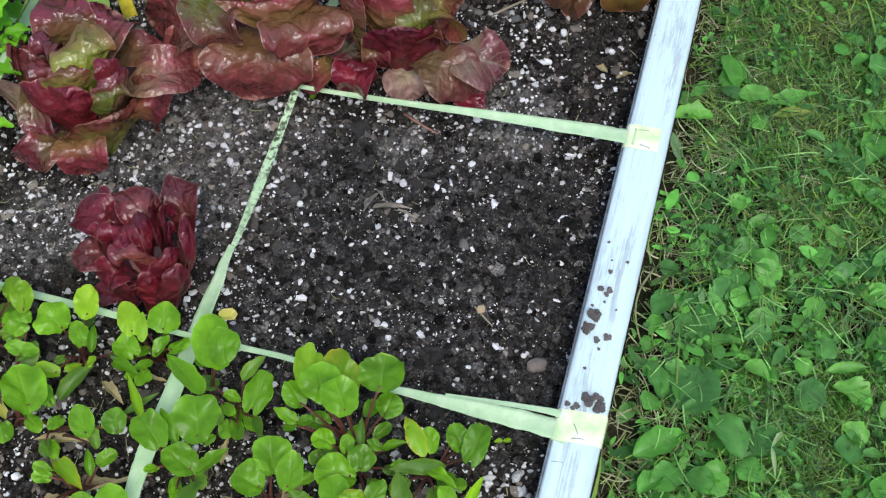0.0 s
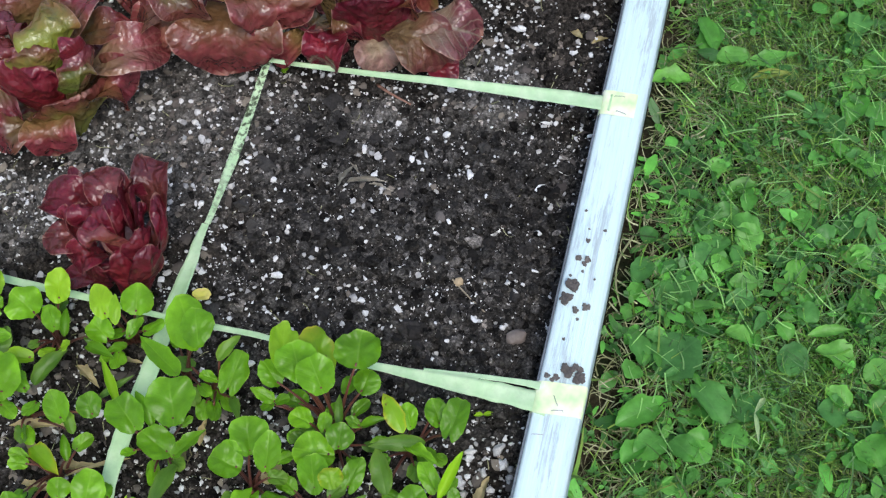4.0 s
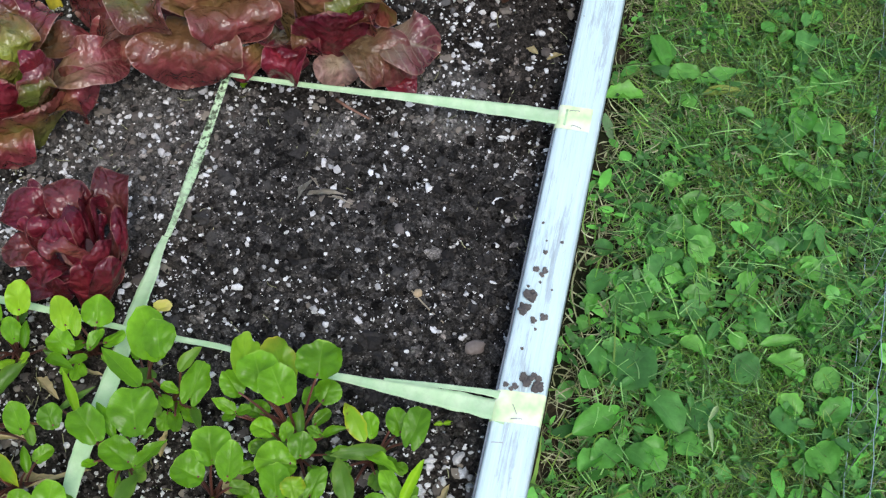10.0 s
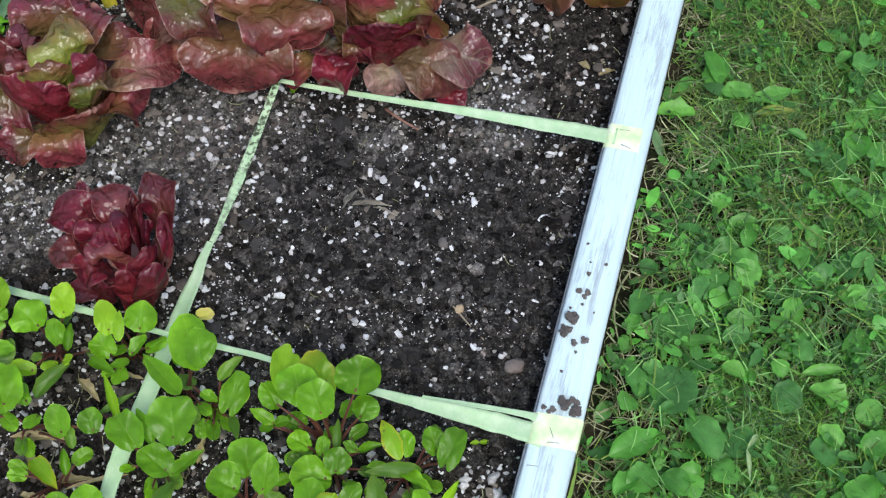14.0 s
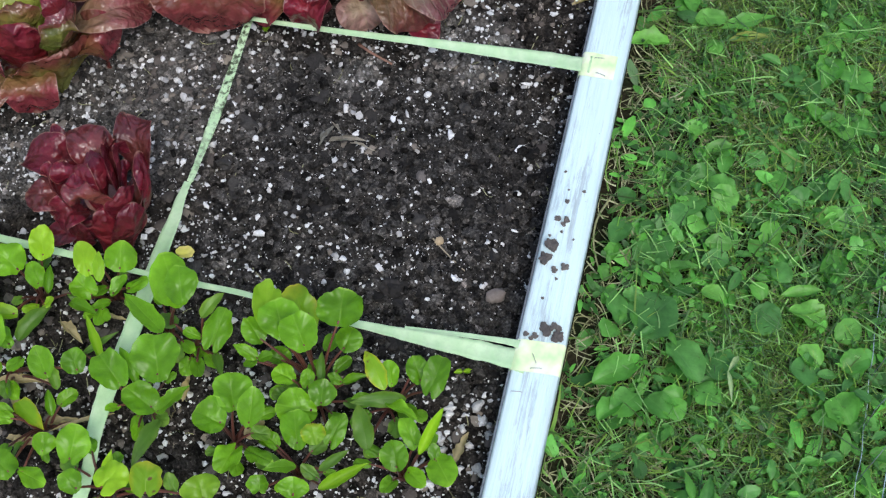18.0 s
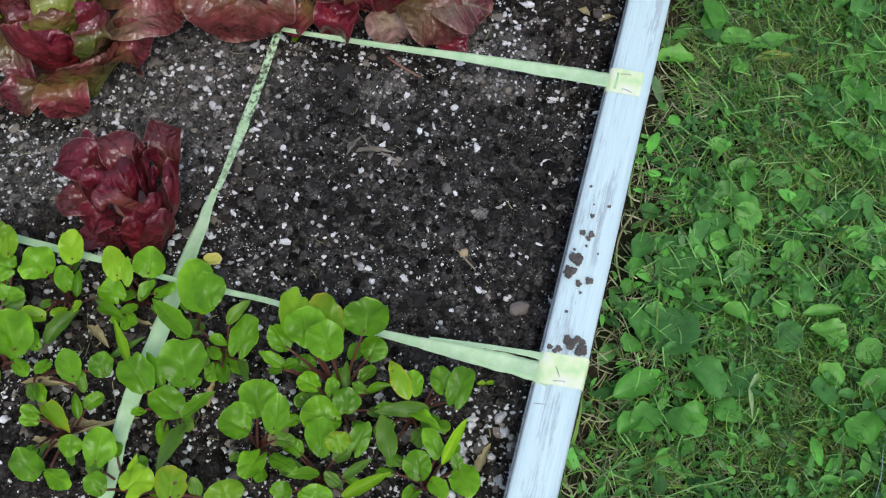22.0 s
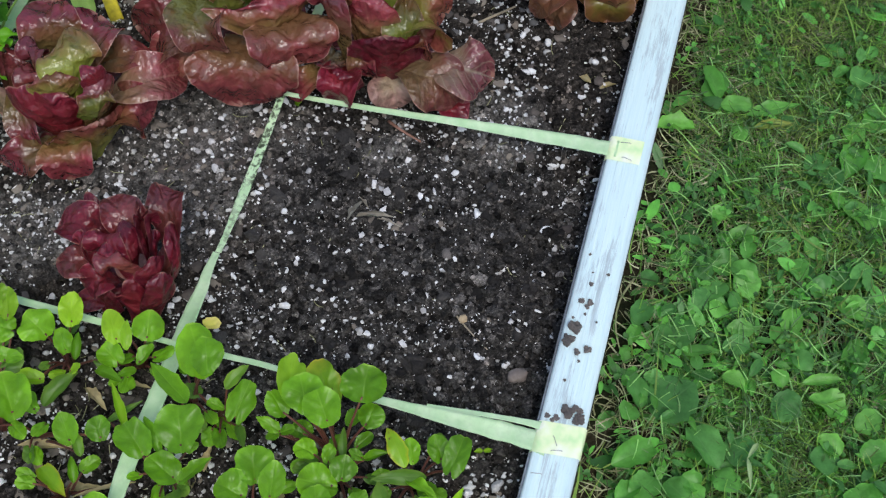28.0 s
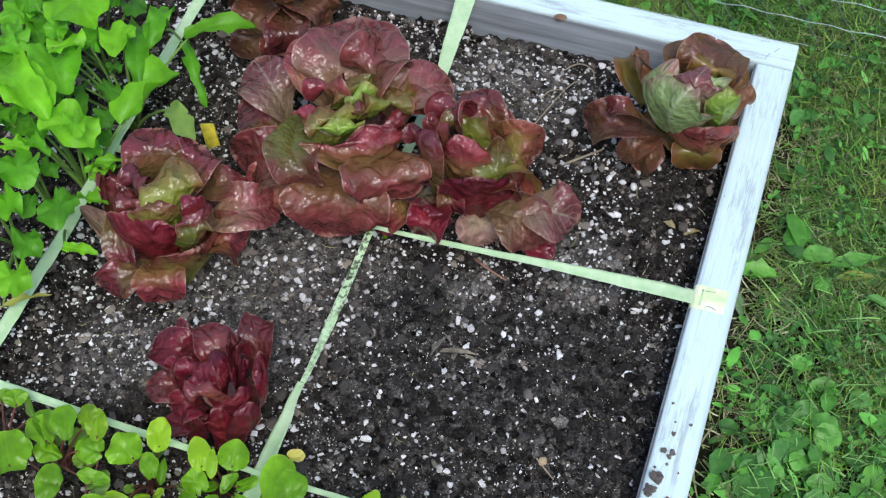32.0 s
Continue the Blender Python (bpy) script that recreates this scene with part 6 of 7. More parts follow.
GREY_STONE = piece_mat("grey_stone", [(0.0, (0.075, 0.073, 0.072)), (1.0, (0.13, 0.127, 0.125))], 0.8, 200)
for x, y, a in ((-0.211, 0.476, 0.0055), (-0.196, 0.451, 0.006), (-0.174, 0.448, 0.0055), (-0.158, 0.471, 0.005), (-0.186, 0.476, 0.0045), (-0.143, 0.462, 0.005), (-0.217, 0.434, 0.0045), (-0.164, 0.440, 0.004)):
    pebble("grey_pebble", x, y, float(soil_z(x, y)) + a * 0.35, (a, a * 0.78), GREY_STONE, "dark grey pebble lying among white perlite", "pebble", 0.65)
    bpy.context.scene.collection.objects[-1]["group"] = "pebbles in the far square"
for x, y, a in ((-0.211, 0.521, 0.0055), (-0.212, 0.504, 0.0045), (-0.186, 0.533, 0.004), (-0.237, 0.559, 0.0035), (-0.210, 0.542, 0.0035), (-0.181, 0.490, 0.004), (-0.157, 0.492, 0.0038), (-0.136, 0.445, 0.0042), (-0.231, 0.485, 0.0036),
                (-0.123, 0.438, 0.0045), (-0.199, 0.491, 0.005), (-0.223, 0.521, 0.004)):
    pebble("perlite_lump", x, y, float(soil_z(x, y)) + a * 0.4, (a, a * 0.75), PERLITE, "white perlite grain on dark soil", "perlite", 0.75)
    bpy.context.scene.collection.objects[-1]["group"] = "large perlite grains"


def twig(name, pts, r, mat, label, category):
    p = spline(pts, len(pts) * 5)
    o = p[0].copy()
    ob = new(name, tube_mesh(name, p - o, np.linspace(r, r * 0.55, len(p)), mat, 5))
    ob.location = o
    return tagged(ob, label, category)


def on_soil(rows, lift=0.0012):
    return [(x, y, float(soil_z(x, y)) + lift + dz) for x, y, dz in rows]


DRY = piece_mat("dry_stem", [(0.0, (0.30, 0.25, 0.17)), (1.0, (0.42, 0.36, 0.26))], 0.8)
twig("twig", on_soil([(-0.134, 0.124, 0), (-0.115, 0.110, 0.002), (-0.098, 0.098, 0)]), 0.0009, DRY, "thin dry root lying on dark soil", "twig")
twig("twig", on_soil([(-0.205, 0.446, 0), (-0.186, 0.461, 0.003), (-0.165, 0.474, 0.002)]), 0.0018, DRY, "pale straw stalk lying on the soil", "twig")
twig("twig", on_soil([(-0.238, 0.575, 0), (-0.222, 0.588, 0.01), (-0.205, 0.582, 0.008), (-0.196, 0.565, 0)]), 0.0009, DRY, "curved dry root near the end board", "twig")
twig("twig", on_soil([(-0.273, 0.439, 0), (-0.251, 0.466, 0.006), (-0.222, 0.548, 0.004), (-0.206, 0.573, 0)]), 0.0009, DRY, "long thin dry stem across the soil", "twig")
twig("twig", on_soil([(-0.250, 0.515, 0), (-0.235, 0.535, 0.008), (-0.212, 0.545, 0)]), 0.0008, DRY, "short dry root on the soil", "twig")
twig("red_stem", on_soil([(-0.250, 0.310, 0.004), (-0.235, 0.300, 0.003), (-0.214, 0.296, 0)]), 0.0018, LETTUCE["rb"], "fallen red lettuce stem under the tape", "stem")
twig("twig", on_soil([(-0.128, 0.330, 0), (-0.124, 0.322, 0.003), (-0.118, 0.311, 0)]), 0.0008, DRY, "short pale stem on the soil", "twig")


def dry_leaf(x, y, length, width, turn, tone, label, ruffle=0.8, lift=0.004, kind="lance"):
    rng = fresh()
    me = leaf_mesh((0, 0, lift), (length, 0, lift), width, BEET[tone], rng, kind, 0.3 if tone == "w" else 0.12, 1.3 if tone == "w" else 0.9, ruffle, 0.10 if tone == "w" else 0.06, 8, 18, rng.uniform(-0.5, 0.5), 0, 0.3 if tone == "w" else 0.0)
    ob = new("dry_leaf", me)
    ob.matrix_world = pose(x, y, float(soil_z(x, y)) + (0.003 if tone == "w" else 0.001), 0, 0, turn)
    return tagged(ob, label, "leaf", "fallen leaves")


dry_leaf(-0.247, 0.196, 0.036, 0.010, 12, "w", "curled withered leaf on dark soil", 1.2)
dry_leaf(-0.254, 0.190, 0.024, 0.009, 70, "w", "crumpled withered leaf on dark soil")
dry_leaf(-0.228, 0.199, 0.024, 0.004, -10, "w", "thin shrivelled leaf on dark soil")
dry_leaf(-0.238, 0.206, 0.016, 0.0045, 140, "w", "small curled withered leaf on dark soil")
dry_leaf(-0.067, -0.072, 0.030, 0.011, 80, "p", "pale dried leaf beside the side board")
dry_leaf(-0.062, 0.397, 0.018, 0.008, 35, "p", "small pale fallen leaf on the soil", 0.3)
dry_leaf(-0.072, 0.404, 0.014, 0.009, 160, "p", "small dried leaf on the soil", 0.5)
dry_leaf(-0.415, -0.030, 0.030, 0.012, -30, "p", "withered beet leaf under the seedlings", 0.5)
dry_leaf(-0.450, -0.092, 0.055, 0.011, 12, "p", "long dried leaf under the seedlings", 0.5)
dry_leaf(-0.300, -0.090, 0.025, 0.012, 100, "p", "crumpled brown leaf under the seedlings", 0.8)
dry_leaf(-0.478, -0.082, 0.022, 0.012, 130, "y", "curled yellow leaf under the seedlings", 0.8)

dry_leaf(-0.078, 0.006, 0.009, 0.006, 20, "l", "tiny green seedling leaf on the soil", 0.2)
dry_leaf(-0.078, 0.006, 0.008, 0.006, 200, "l", "tiny green seedling leaf on the soil", 0.2)
dry_leaf(-0.344, 0.308, 0.008, 0.005, 60, "l", "tiny green seedling leaf on the soil", 0.2)
dry_leaf(-0.341, 0.309, 0.007, 0.005, 150, "l", "tiny green seedling leaf on the soil", 0.2)


for x, y, l, w, turn in ((-0.395, -0.018, 0.034, 0.009, 5), (-0.398, -0.116, 0.034, 0.011, 15), (-0.420, -0.136, 0.032, 0.009, 5), (-0.294, -0.072, 0.024, 0.012, 95), (-0.226, -0.078, 0.022, 0.012, -40), (-0.428, -0.098, 0.020, 0.010, -60)):
    dry_leaf(x, y, l, w, turn, "p", "crumpled tan dead leaf under the beet seedlings", 0.9)


def plant_label():
    x, y = -0.5523, 0.3602
    lab = thing("plant_label", x, y, float(soil_z(x, y)), "short yellow plastic plant label stuck in the soil", "plant label")
    bm = box(-0.0075, 0.0075, -0.0012, 0.0012, -0.02, 0.029, 0.0004, 1)
    m, nt, b = material("yellow_plastic", (0.62, 0.45, 0.02), 0.35)
    nt.links.new(ramp(nt, noise_tex(nt, coords(nt), 120, 4), [(0.35, (0.40, 0.33, 0.04)), (0.6, (0.68, 0.58, 0.05))]), b.inputs["Base Color"])
    ob = part("blade", bm, m, lab)
    lab.rotation_euler = (radians(-15), radians(-10.6), radians(10))
    return lab


plant_label()
pebble("wood_knot", -0.250, 0.609, 0.0002, (0.0065, 0.005), piece_mat("knot_wood", [(0.0, (0.20, 0.11, 0.06)), (1.0, (0.26, 0.15, 0.09))], 0.8), "brown knot showing in the whitewashed end board", "knot", 0.14)


# ---- loose soil: clods, bark, perlite ----
def one_piece_mat(name, stops, rough=0.85, bumpy=500):
    m, nt, b = material(name, stops[0][1], rough)
    info = nt.nodes.new("ShaderNodeObjectInfo")
    c = ramp(nt, info.outputs["Random"], stops)
    f = noise_tex(nt, coords(nt), 3.0, 4, 0.7)
    c = mix(nt, 0.6, c, ramp(nt, f, [(0.3, (0.35, 0.35, 0.35)), (0.7, (1.3, 1.3, 1.3))]), "MULTIPLY")
    nt.links.new(c, b.inputs["Base Color"])
    bump(nt, b, f, 0.7, 0.0015)
    b.inputs["Specular IOR Level"].default_value = 0.06
    return m


CLOD_PIECE = one_piece_mat("soil_clod", [(0.0, (0.018, 0.017, 0.016)), (0.75, (0.042, 0.039, 0.037)), (1.0, (0.07, 0.066, 0.062))])
PERLITE_PIECE = one_piece_mat("perlite_grain", [(0.0, (0.5, 0.49, 0.48)), (0.4, (0.78, 0.78, 0.77)), (1.0, (0.86, 0.86, 0.86))])
def scatter(n, rng, x0=-0.80, x1=-0.041, y0=-0.18, y1=0.604):
    return rng.uniform(x0, x1, n), rng.uniform(y0, y1, n)


def fresh_square(x, y):
    return (x > -0.335) & (x < -0.04) & (y > -0.01) & (y < 0.292)


def strew(name, n, sizes, rng, mat, label, category, squash, rough, keep, sink=0.2, smooth=False):
    x, y = scatter(n, rng)
    s = sizes(n)
    ok = keep(x, y, rng.uniform(0, 1, n))
    x, y, s = x[ok], y[ok], s[ok]
    z = soil_z(x, y) + s * squash * (1 - sink) * 0.6
    ob = new(name, mesh(name, *lumps(np.stack([x, y, z], 1), s, rng, squash, rough), mat, smooth=smooth))
    return tagged(ob, label, category, kind="stuff")


rng = np.random.default_rng(5)
strew("soil_clods", 24000, lambda n: np.clip(rng.lognormal(-6.4, 0.5, n), 0.0008, 0.0048), rng, CLOD, "loose crumbs and lumps of dark soil", "soil", 0.7, 0.42, lambda x, y, r: r < np.where(fresh_square(x, y), 1.0, 0.8))
strew("soil_crumbs", 24000, lambda n: np.clip(rng.lognormal(-5.95, 0.36, n), 0.0014, 0.0058), rng, CLOD, "crumbly lumps of freshly turned soil", "soil", 0.7, 0.5, lambda x, y, r: r < np.where(fresh_square(x, y), 0.9, 0.25), 0.1)
strew("fine_crumbs", 14000, lambda n: rng.uniform(0.0005, 0.0014, n), rng, CLOD, "fine soil crumbs", "soil", 0.8, 0.3, lambda x, y, r: r < 1)
bare = lambda x, y: np.where((x > -0.13) & (y > 0.345) & (y < 0.47), 0.4, 1.0)
patchy = lambda x, y: (0.62 + 0.55 * value_noise(x, y, 0.07, 41) + 0.25 * value_noise(x, y, 0.025, 43)) * bare(x, y)
strew("perlite", 19500, lambda n: np.clip(rng.lognormal(-7.0, 0.55, n), 0.0004, 0.0036), rng, PERLITE, "white perlite grains mixed in the soil", "perlite", 0.7, 0.45,
      lambda x, y, r: r < np.where(fresh_square(x, y), 0.50 * patchy(x, y) + 0.15, patchy(x, y) * 1.25), -1.3)
strew("perlite_dust", 15000, lambda n: rng.uniform(0.0003, 0.0007, n), rng, PERLITE, "fine white perlite dust", "perlite", 0.8, 0.2, lambda x, y, r: r < np.clip(patchy(x, y) * 1.4 - 0.35, 0.05, 1), -4.0)
strew("soil_grit", 17000, lambda n: rng.uniform(0.0003, 0.0008, n), rng, GRIT, "grey and white grit in the turned soil", "grit", 0.8, 0.3, lambda x, y, r: (r < 0.9) & fresh_square(x, y), -3.0)
coarse = lambda x, y: bare(x, y) * np.clip(0.15 + 1.1 * value_noise(x, y, 0.05, 47) + np.where(y > 0.36, 0.4, 0.0) + 0.35 * np.exp(-((x + 0.43) ** 2 + (y - 0.21) ** 2) / 0.018) + np.where((y < 0.0) & (x > -0.2), 0.2 + 0.7 * (x > -0.13), 0.0), 0.02, 1)
strew("coarse_perlite", 7200, lambda n: np.clip(rng.lognormal(-6.55, 0.38, n), 0.0009, 0.0034), rng, PERLITE, "coarse white perlite in loose clusters", "perlite", 0.75, 0.3, lambda x, y, r: r < np.where(fresh_square(x, y), 0.06, coarse(x, y)), -0.6)
strew("bark_bits", 4200, lambda n: np.clip(rng.lognormal(-6.0, 0.5, n), 0.001, 0.006), rng, BARK, "grey and brown bits of bark in the soil", "bark", 0.35, 0.35, lambda x, y, r: r < np.where(fresh_square(x, y), 0.08, 1.0) + 0.9 * (np.hypot(x + 0.222, y - 0.205) < 0.03))


def grain_meshes(name, k, rng, mat, rough, fineness=2, smooth=True):
    """A few lumpy shapes that many pieces share."""
    made = []
    bm = bmesh.new()
    bmesh.ops.create_icosphere(bm, subdivisions=fineness, radius=1)
    bm.verts.ensure_lookup_table()
    v0 = np.array([v.co[:] for v in bm.verts])
    f0 = [[v.index for v in f.verts] for f in bm.faces]
    bm.free()
    for _ in range(k):
        o = rng.uniform(-50, 50, 3)
        r = np.array([1 + rough * noise.noise(Vector(v * 1.4 + o)) + rough * 0.5 * noise.noise(Vector(v * 3.2 + o)) for v in v0])
        made.append(mesh(name, v0 * r[:, None], f0, mat, smooth))
    return made


def pieces(name, n, rng, shapes, size, squash, keep, sink):
    """Single grains and clods that lie in the soil, as parts of it."""
    x, y = scatter(n * 60, rng)
    ok = np.flatnonzero(keep(x, y))[:n]
    for i in ok:
        s = size()
        ob = new(name, shapes[rng.integers(len(shapes))])
        z = float(soil_z(x[i], y[i])) + s * squash * sink
        ob.matrix_world = pose(x[i], y[i], z, rng.uniform(-25, 25), rng.uniform(-25, 25), rng.uniform(0, 360)) @ Matrix.Diagonal((s * rng.uniform(0.8, 1.5), s * rng.uniform(0.7, 1.1), s * squash, 1))
        ob.parent = SOIL_SHEET


pieces("soil_clod", 260, rng, grain_meshes("soil_clod", 12, rng, CLOD_PIECE, 1.0, 2, False), lambda: float(np.clip(rng.lognormal(-5.55, 0.38), 0.002, 0.0085)), 0.6, lambda x, y: fresh_square(x, y), 0.25)
pieces("perlite_grain", 235, rng, grain_meshes("perlite_grain", 12, rng, PERLITE_PIECE, 0.9, 2), lambda: float(np.clip(rng.lognormal(-6.3, 0.35), 0.0010, 0.0025)), 0.85,
       lambda x, y: (x > -0.6) & (y > 0.0) & (rng.uniform(0, 1, len(x)) < np.where(fresh_square(x, y), 0.16, np.where(y > 0.31, 1.0, 0.7) * bare(x, y))), 1.1)

pieces("perlite_grain", 62, rng, [me for me in bpy.data.meshes if me.name.startswith("perlite_grain")], lambda: float(np.clip(rng.lognormal(-5.95, 0.35), 0.0014, 0.0040)), 0.8,
       lambda x, y: (x > -0.125) & (x < -0.043) & (y < 0.0) & (y > -0.16), 0.8)


def fibres(name, n, rng, keep, mat, length, radius, label):
    """Thin curved stems strewn flat on the soil."""
    x, y = scatter(n, rng)
    ok = keep(x, y)
    V, F, k = [], [], 0
    for px, py in zip(x[ok], y[ok]):
        a, l, c = rng.uniform(0, 6.283), rng.uniform(*length), rng.uniform(-0.6, 0.6)
        d = np.array([math.cos(a), math.sin(a)])
        e = np.array([-d[1], d[0]])
        s = np.linspace(-0.5, 0.5, 5)
        q = np.array([px, py]) + s[:, None] * l * d + ((s * 2) ** 2 * l * c * 0.4)[:, None] * e
        z = soil_z(q[:, 0], q[:, 1]) + radius * 1.5
        z = np.maximum(z, z.max() - 0.003)
        for (qx, qy), qz in zip(q, z):
            V += [(qx - e[0] * radius, qy - e[1] * radius, qz), (qx, qy, qz + radius * 1.3), (qx + e[0] * radius, qy + e[1] * radius, qz)]
        for i in range(4):
            b = k + i * 3
            F += [[b, b + 3, b + 4, b + 1], [b + 1, b + 4, b + 5, b + 2]]
        k += 15
    return tagged(new(name, mesh(name, V, F, mat)), label, "plant fibre", kind="stuff")


fibres("soil_fibres", 650, rng, lambda x, y: (x < 0) & (rng.uniform(0, 1, len(x)) < np.where(fresh_square(x, y), 0.4, 1.0)), STRAW, (0.006, 0.022), 0.00035, "thin dry roots and fibres strewn on the soil")

# ---- the lawn ----
WEED = {
    "g": leaf_mat("weed_leaf", (0.128, 0.375, 0.066), (0.136, 0.39, 0.070), (0.19, 0.38, 0.11), 0.85, 0.36, 0.05, 0.36, 0.45, 0.25, spec=0.30, midrib=0.3),
    "l": leaf_mat("weed_leaf_light", (0.165, 0.44, 0.08), (0.175, 0.45, 0.08), (0.25, 0.46, 0.13), 0.85, 0.36, 0.05, 0.36, 0.45, 0.28, spec=0.30, midrib=0.3),
    "d": leaf_mat("weed_leaf_dark", (0.098, 0.285, 0.066), (0.108, 0.30, 0.070), (0.14, 0.30, 0.10), 0.85, 0.36, 0.05, 0.36, 0.45, 0.22, spec=0.30, midrib=0.3),
    "y": leaf_mat("weed_leaf_yellowing", (0.30, 0.40, 0.08), (0.38, 0.38, 0.09), (0.35, 0.42, 0.14), 0.8, 0.45, 0.25, 0.3, 0.5, 0.25),
}


def lawn_weed(x, y, leaves, label=""):
    z = float(lawn_z(x, y))
    n = len(leaves)
    label = label or ("small broad-leaved weed with %s leaves in the lawn" % ("two" if n < 3 else "three" if n == 3 else "several") if n < 5 else "plantain weed with many broad green leaves in the lawn")
    plant = thing("lawn_weed", x, y, z, label, "weed", "weeds in the lawn")
    o = np.array([x, y, z])
    for ax, ay, az, tx, ty, tz, w, tone in leaves:
        rng = fresh()
        a, t = np.array([ax, ay, az]) - o, np.array([tx, ty, tz]) - o
        me = leaf_mesh(a, t, w, WEED[tone], rng, "lance" if np.linalg.norm(t - a) > 2.1 * w else "oval", rng.uniform(0.02, 0.22), rng.uniform(0.0, 0.7), rng.uniform(0.08, 0.32), 0.020, 10, 14, rng.uniform(-0.35, 0.35), 0.05, rng.uniform(-0.15, 0.0))
        leaf = part("leaf", me, WEED[tone], plant)
        pts = arc((0, 0, -0.002), a + (t - a) * 0.1, np.array([0, 0, 0.004]), 6)
        part("stem", tube_mesh("stem", pts, np.linspace(0.0012, 0.0008, 6), STEM_GREEN, 5), STEM_GREEN, leaf)
    return plant


lawn_weed(0.061, 0.454, [
    (0.037, 0.427, -0.108, -0.002, 0.417, -0.106, 0.03, 'l'),
    (0.056, 0.471, -0.108, 0.034, 0.509, -0.106, 0.021, 'g'),
    (0.085, 0.457, -0.108, 0.138, 0.485, -0.106, 0.019, 'g'),
    (0.094, 0.443, -0.108, 0.134, 0.456, -0.106, 0.012, 'y'),
    (0.074, 0.437, -0.108, 0.091, 0.425, -0.106, 0.015, 'g'),
])
lawn_weed(0.206, 0.462, [
    (0.205, 0.459, -0.108, 0.182, 0.467, -0.106, 0.024, 'g'),
    (0.199, 0.445, -0.108, 0.192, 0.405, -0.106, 0.033, 'g'),
    (0.209, 0.469, -0.108, 0.225, 0.504, -0.106, 0.032, 'g'),
    (0.209, 0.437, -0.108, 0.239, 0.412, -0.106, 0.033, 'g'),
    (0.172, 0.425, -0.108, 0.151, 0.406, -0.106, 0.026, 'd'),
    (0.172, 0.415, -0.108, 0.185, 0.386, -0.106, 0.026, 'd'),
    (0.19, 0.522, -0.108, 0.195, 0.548, -0.106, 0.027, 'd'),
    (0.179, 0.519, -0.108, 0.192, 0.499, -0.106, 0.024, 'd'),
])
lawn_weed(0.208, 0.393, [
    (0.191, 0.377, -0.108, 0.227, 0.349, -0.106, 0.025, 'l'),
    (0.216, 0.374, -0.108, 0.243, 0.366, -0.106, 0.023, 'g'),
    (0.19, 0.367, -0.108, 0.177, 0.382, -0.106, 0.017, 'g'),
])
lawn_weed(0.062, 0.173, [
    (0.06, 0.173, -0.108, 0.067, 0.211, -0.106, 0.031, 'd'),
    (0.064, 0.17, -0.108, 0.103, 0.184, -0.106, 0.015, 'l'),
    (0.054, 0.174, -0.108, 0.045, 0.195, -0.106, 0.019, 'd'),
])
lawn_weed(0.052, 0.099, [
    (0.054, 0.105, -0.108, 0.085, 0.145, -0.106, 0.047, 'd'),
    (0.043, 0.109, -0.108, 0.024, 0.141, -0.106, 0.022, 'd'),
    (0.036, 0.109, -0.108, 0.029, 0.094, -0.106, 0.022, 'g'),
])
lawn_weed(0.063, 0.055, [
    (0.06, 0.076, -0.108, 0.028, 0.048, -0.106, 0.03, 'g'),
    (0.068, 0.047, -0.108, 0.05, 0.022, -0.106, 0.028, 'g'),
    (0.077, 0.047, -0.108, 0.099, 0.031, -0.106, 0.025, 'g'),
    (0.054, 0.036, -0.108, 0.039, 0.015, -0.106, 0.023, 'g'),
])
lawn_weed(0.124, 0.076, [
    (0.088, 0.102, -0.108, 0.119, 0.069, -0.106, 0.035, 'd'),
    (0.123, 0.08, -0.108, 0.146, 0.102, -0.106, 0.031, 'd'),
    (0.115, 0.064, -0.108, 0.14, 0.057, -0.106, 0.027, 'g'),
    (0.106, 0.049, -0.108, 0.088, 0.053, -0.106, 0.023, 'g'),
    (0.096, 0.049, -0.108, 0.108, 0.031, -0.106, 0.022, 'g'),
])
lawn_weed(0.167, 0.16, [
    (0.155, 0.148, -0.108, 0.182, 0.14, -0.106, 0.032, 'd'),
    (0.178, 0.171, -0.108, 0.216, 0.185, -0.106, 0.014, 'l'),
    (0.163, 0.163, -0.108, 0.151, 0.176, -0.106, 0.019, 'g'),
])
lawn_weed(0.226, 0.145, [
    (0.222, 0.149, -0.108, 0.186, 0.158, -0.106, 0.033, 'l'),
    (0.22, 0.111, -0.108, 0.198, 0.122, -0.106, 0.023, 'l'),
    (0.22, 0.103, -0.108, 0.194, 0.102, -0.106, 0.03, 'd'),
    (0.23, 0.139, -0.108, 0.25, 0.159, -0.106, 0.023, 'l'),
    (0.235, 0.084, -0.108, 0.25, 0.061, -0.106, 0.034, 'g'),
    (0.227, 0.071, -0.108, 0.232, 0.054, -0.106, 0.026, 'g'),
    (0.238, 0.111, -0.108, 0.26, 0.127, -0.106, 0.026, 'g'),
])
lawn_weed(0.135, 0.204, [
    (0.129, 0.214, -0.108, 0.104, 0.208, -0.106, 0.019, 'l'),
    (0.123, 0.267, -0.108, 0.096, 0.276, -0.106, 0.024, 'g'),
    (0.109, 0.225, -0.108, 0.103, 0.248, -0.106, 0.016, 'd'),
    (0.127, 0.2, -0.108, 0.103, 0.186, -0.106, 0.019, 'd'),
])
lawn_weed(0.168, 0.21, [
    (0.16, 0.214, -0.108, 0.162, 0.246, -0.106, 0.022, 'l'),
    (0.156, 0.206, -0.108, 0.144, 0.221, -0.106, 0.019, 'g'),
    (0.168, 0.199, -0.108, 0.185, 0.185, -0.106, 0.019, 'd'),
])
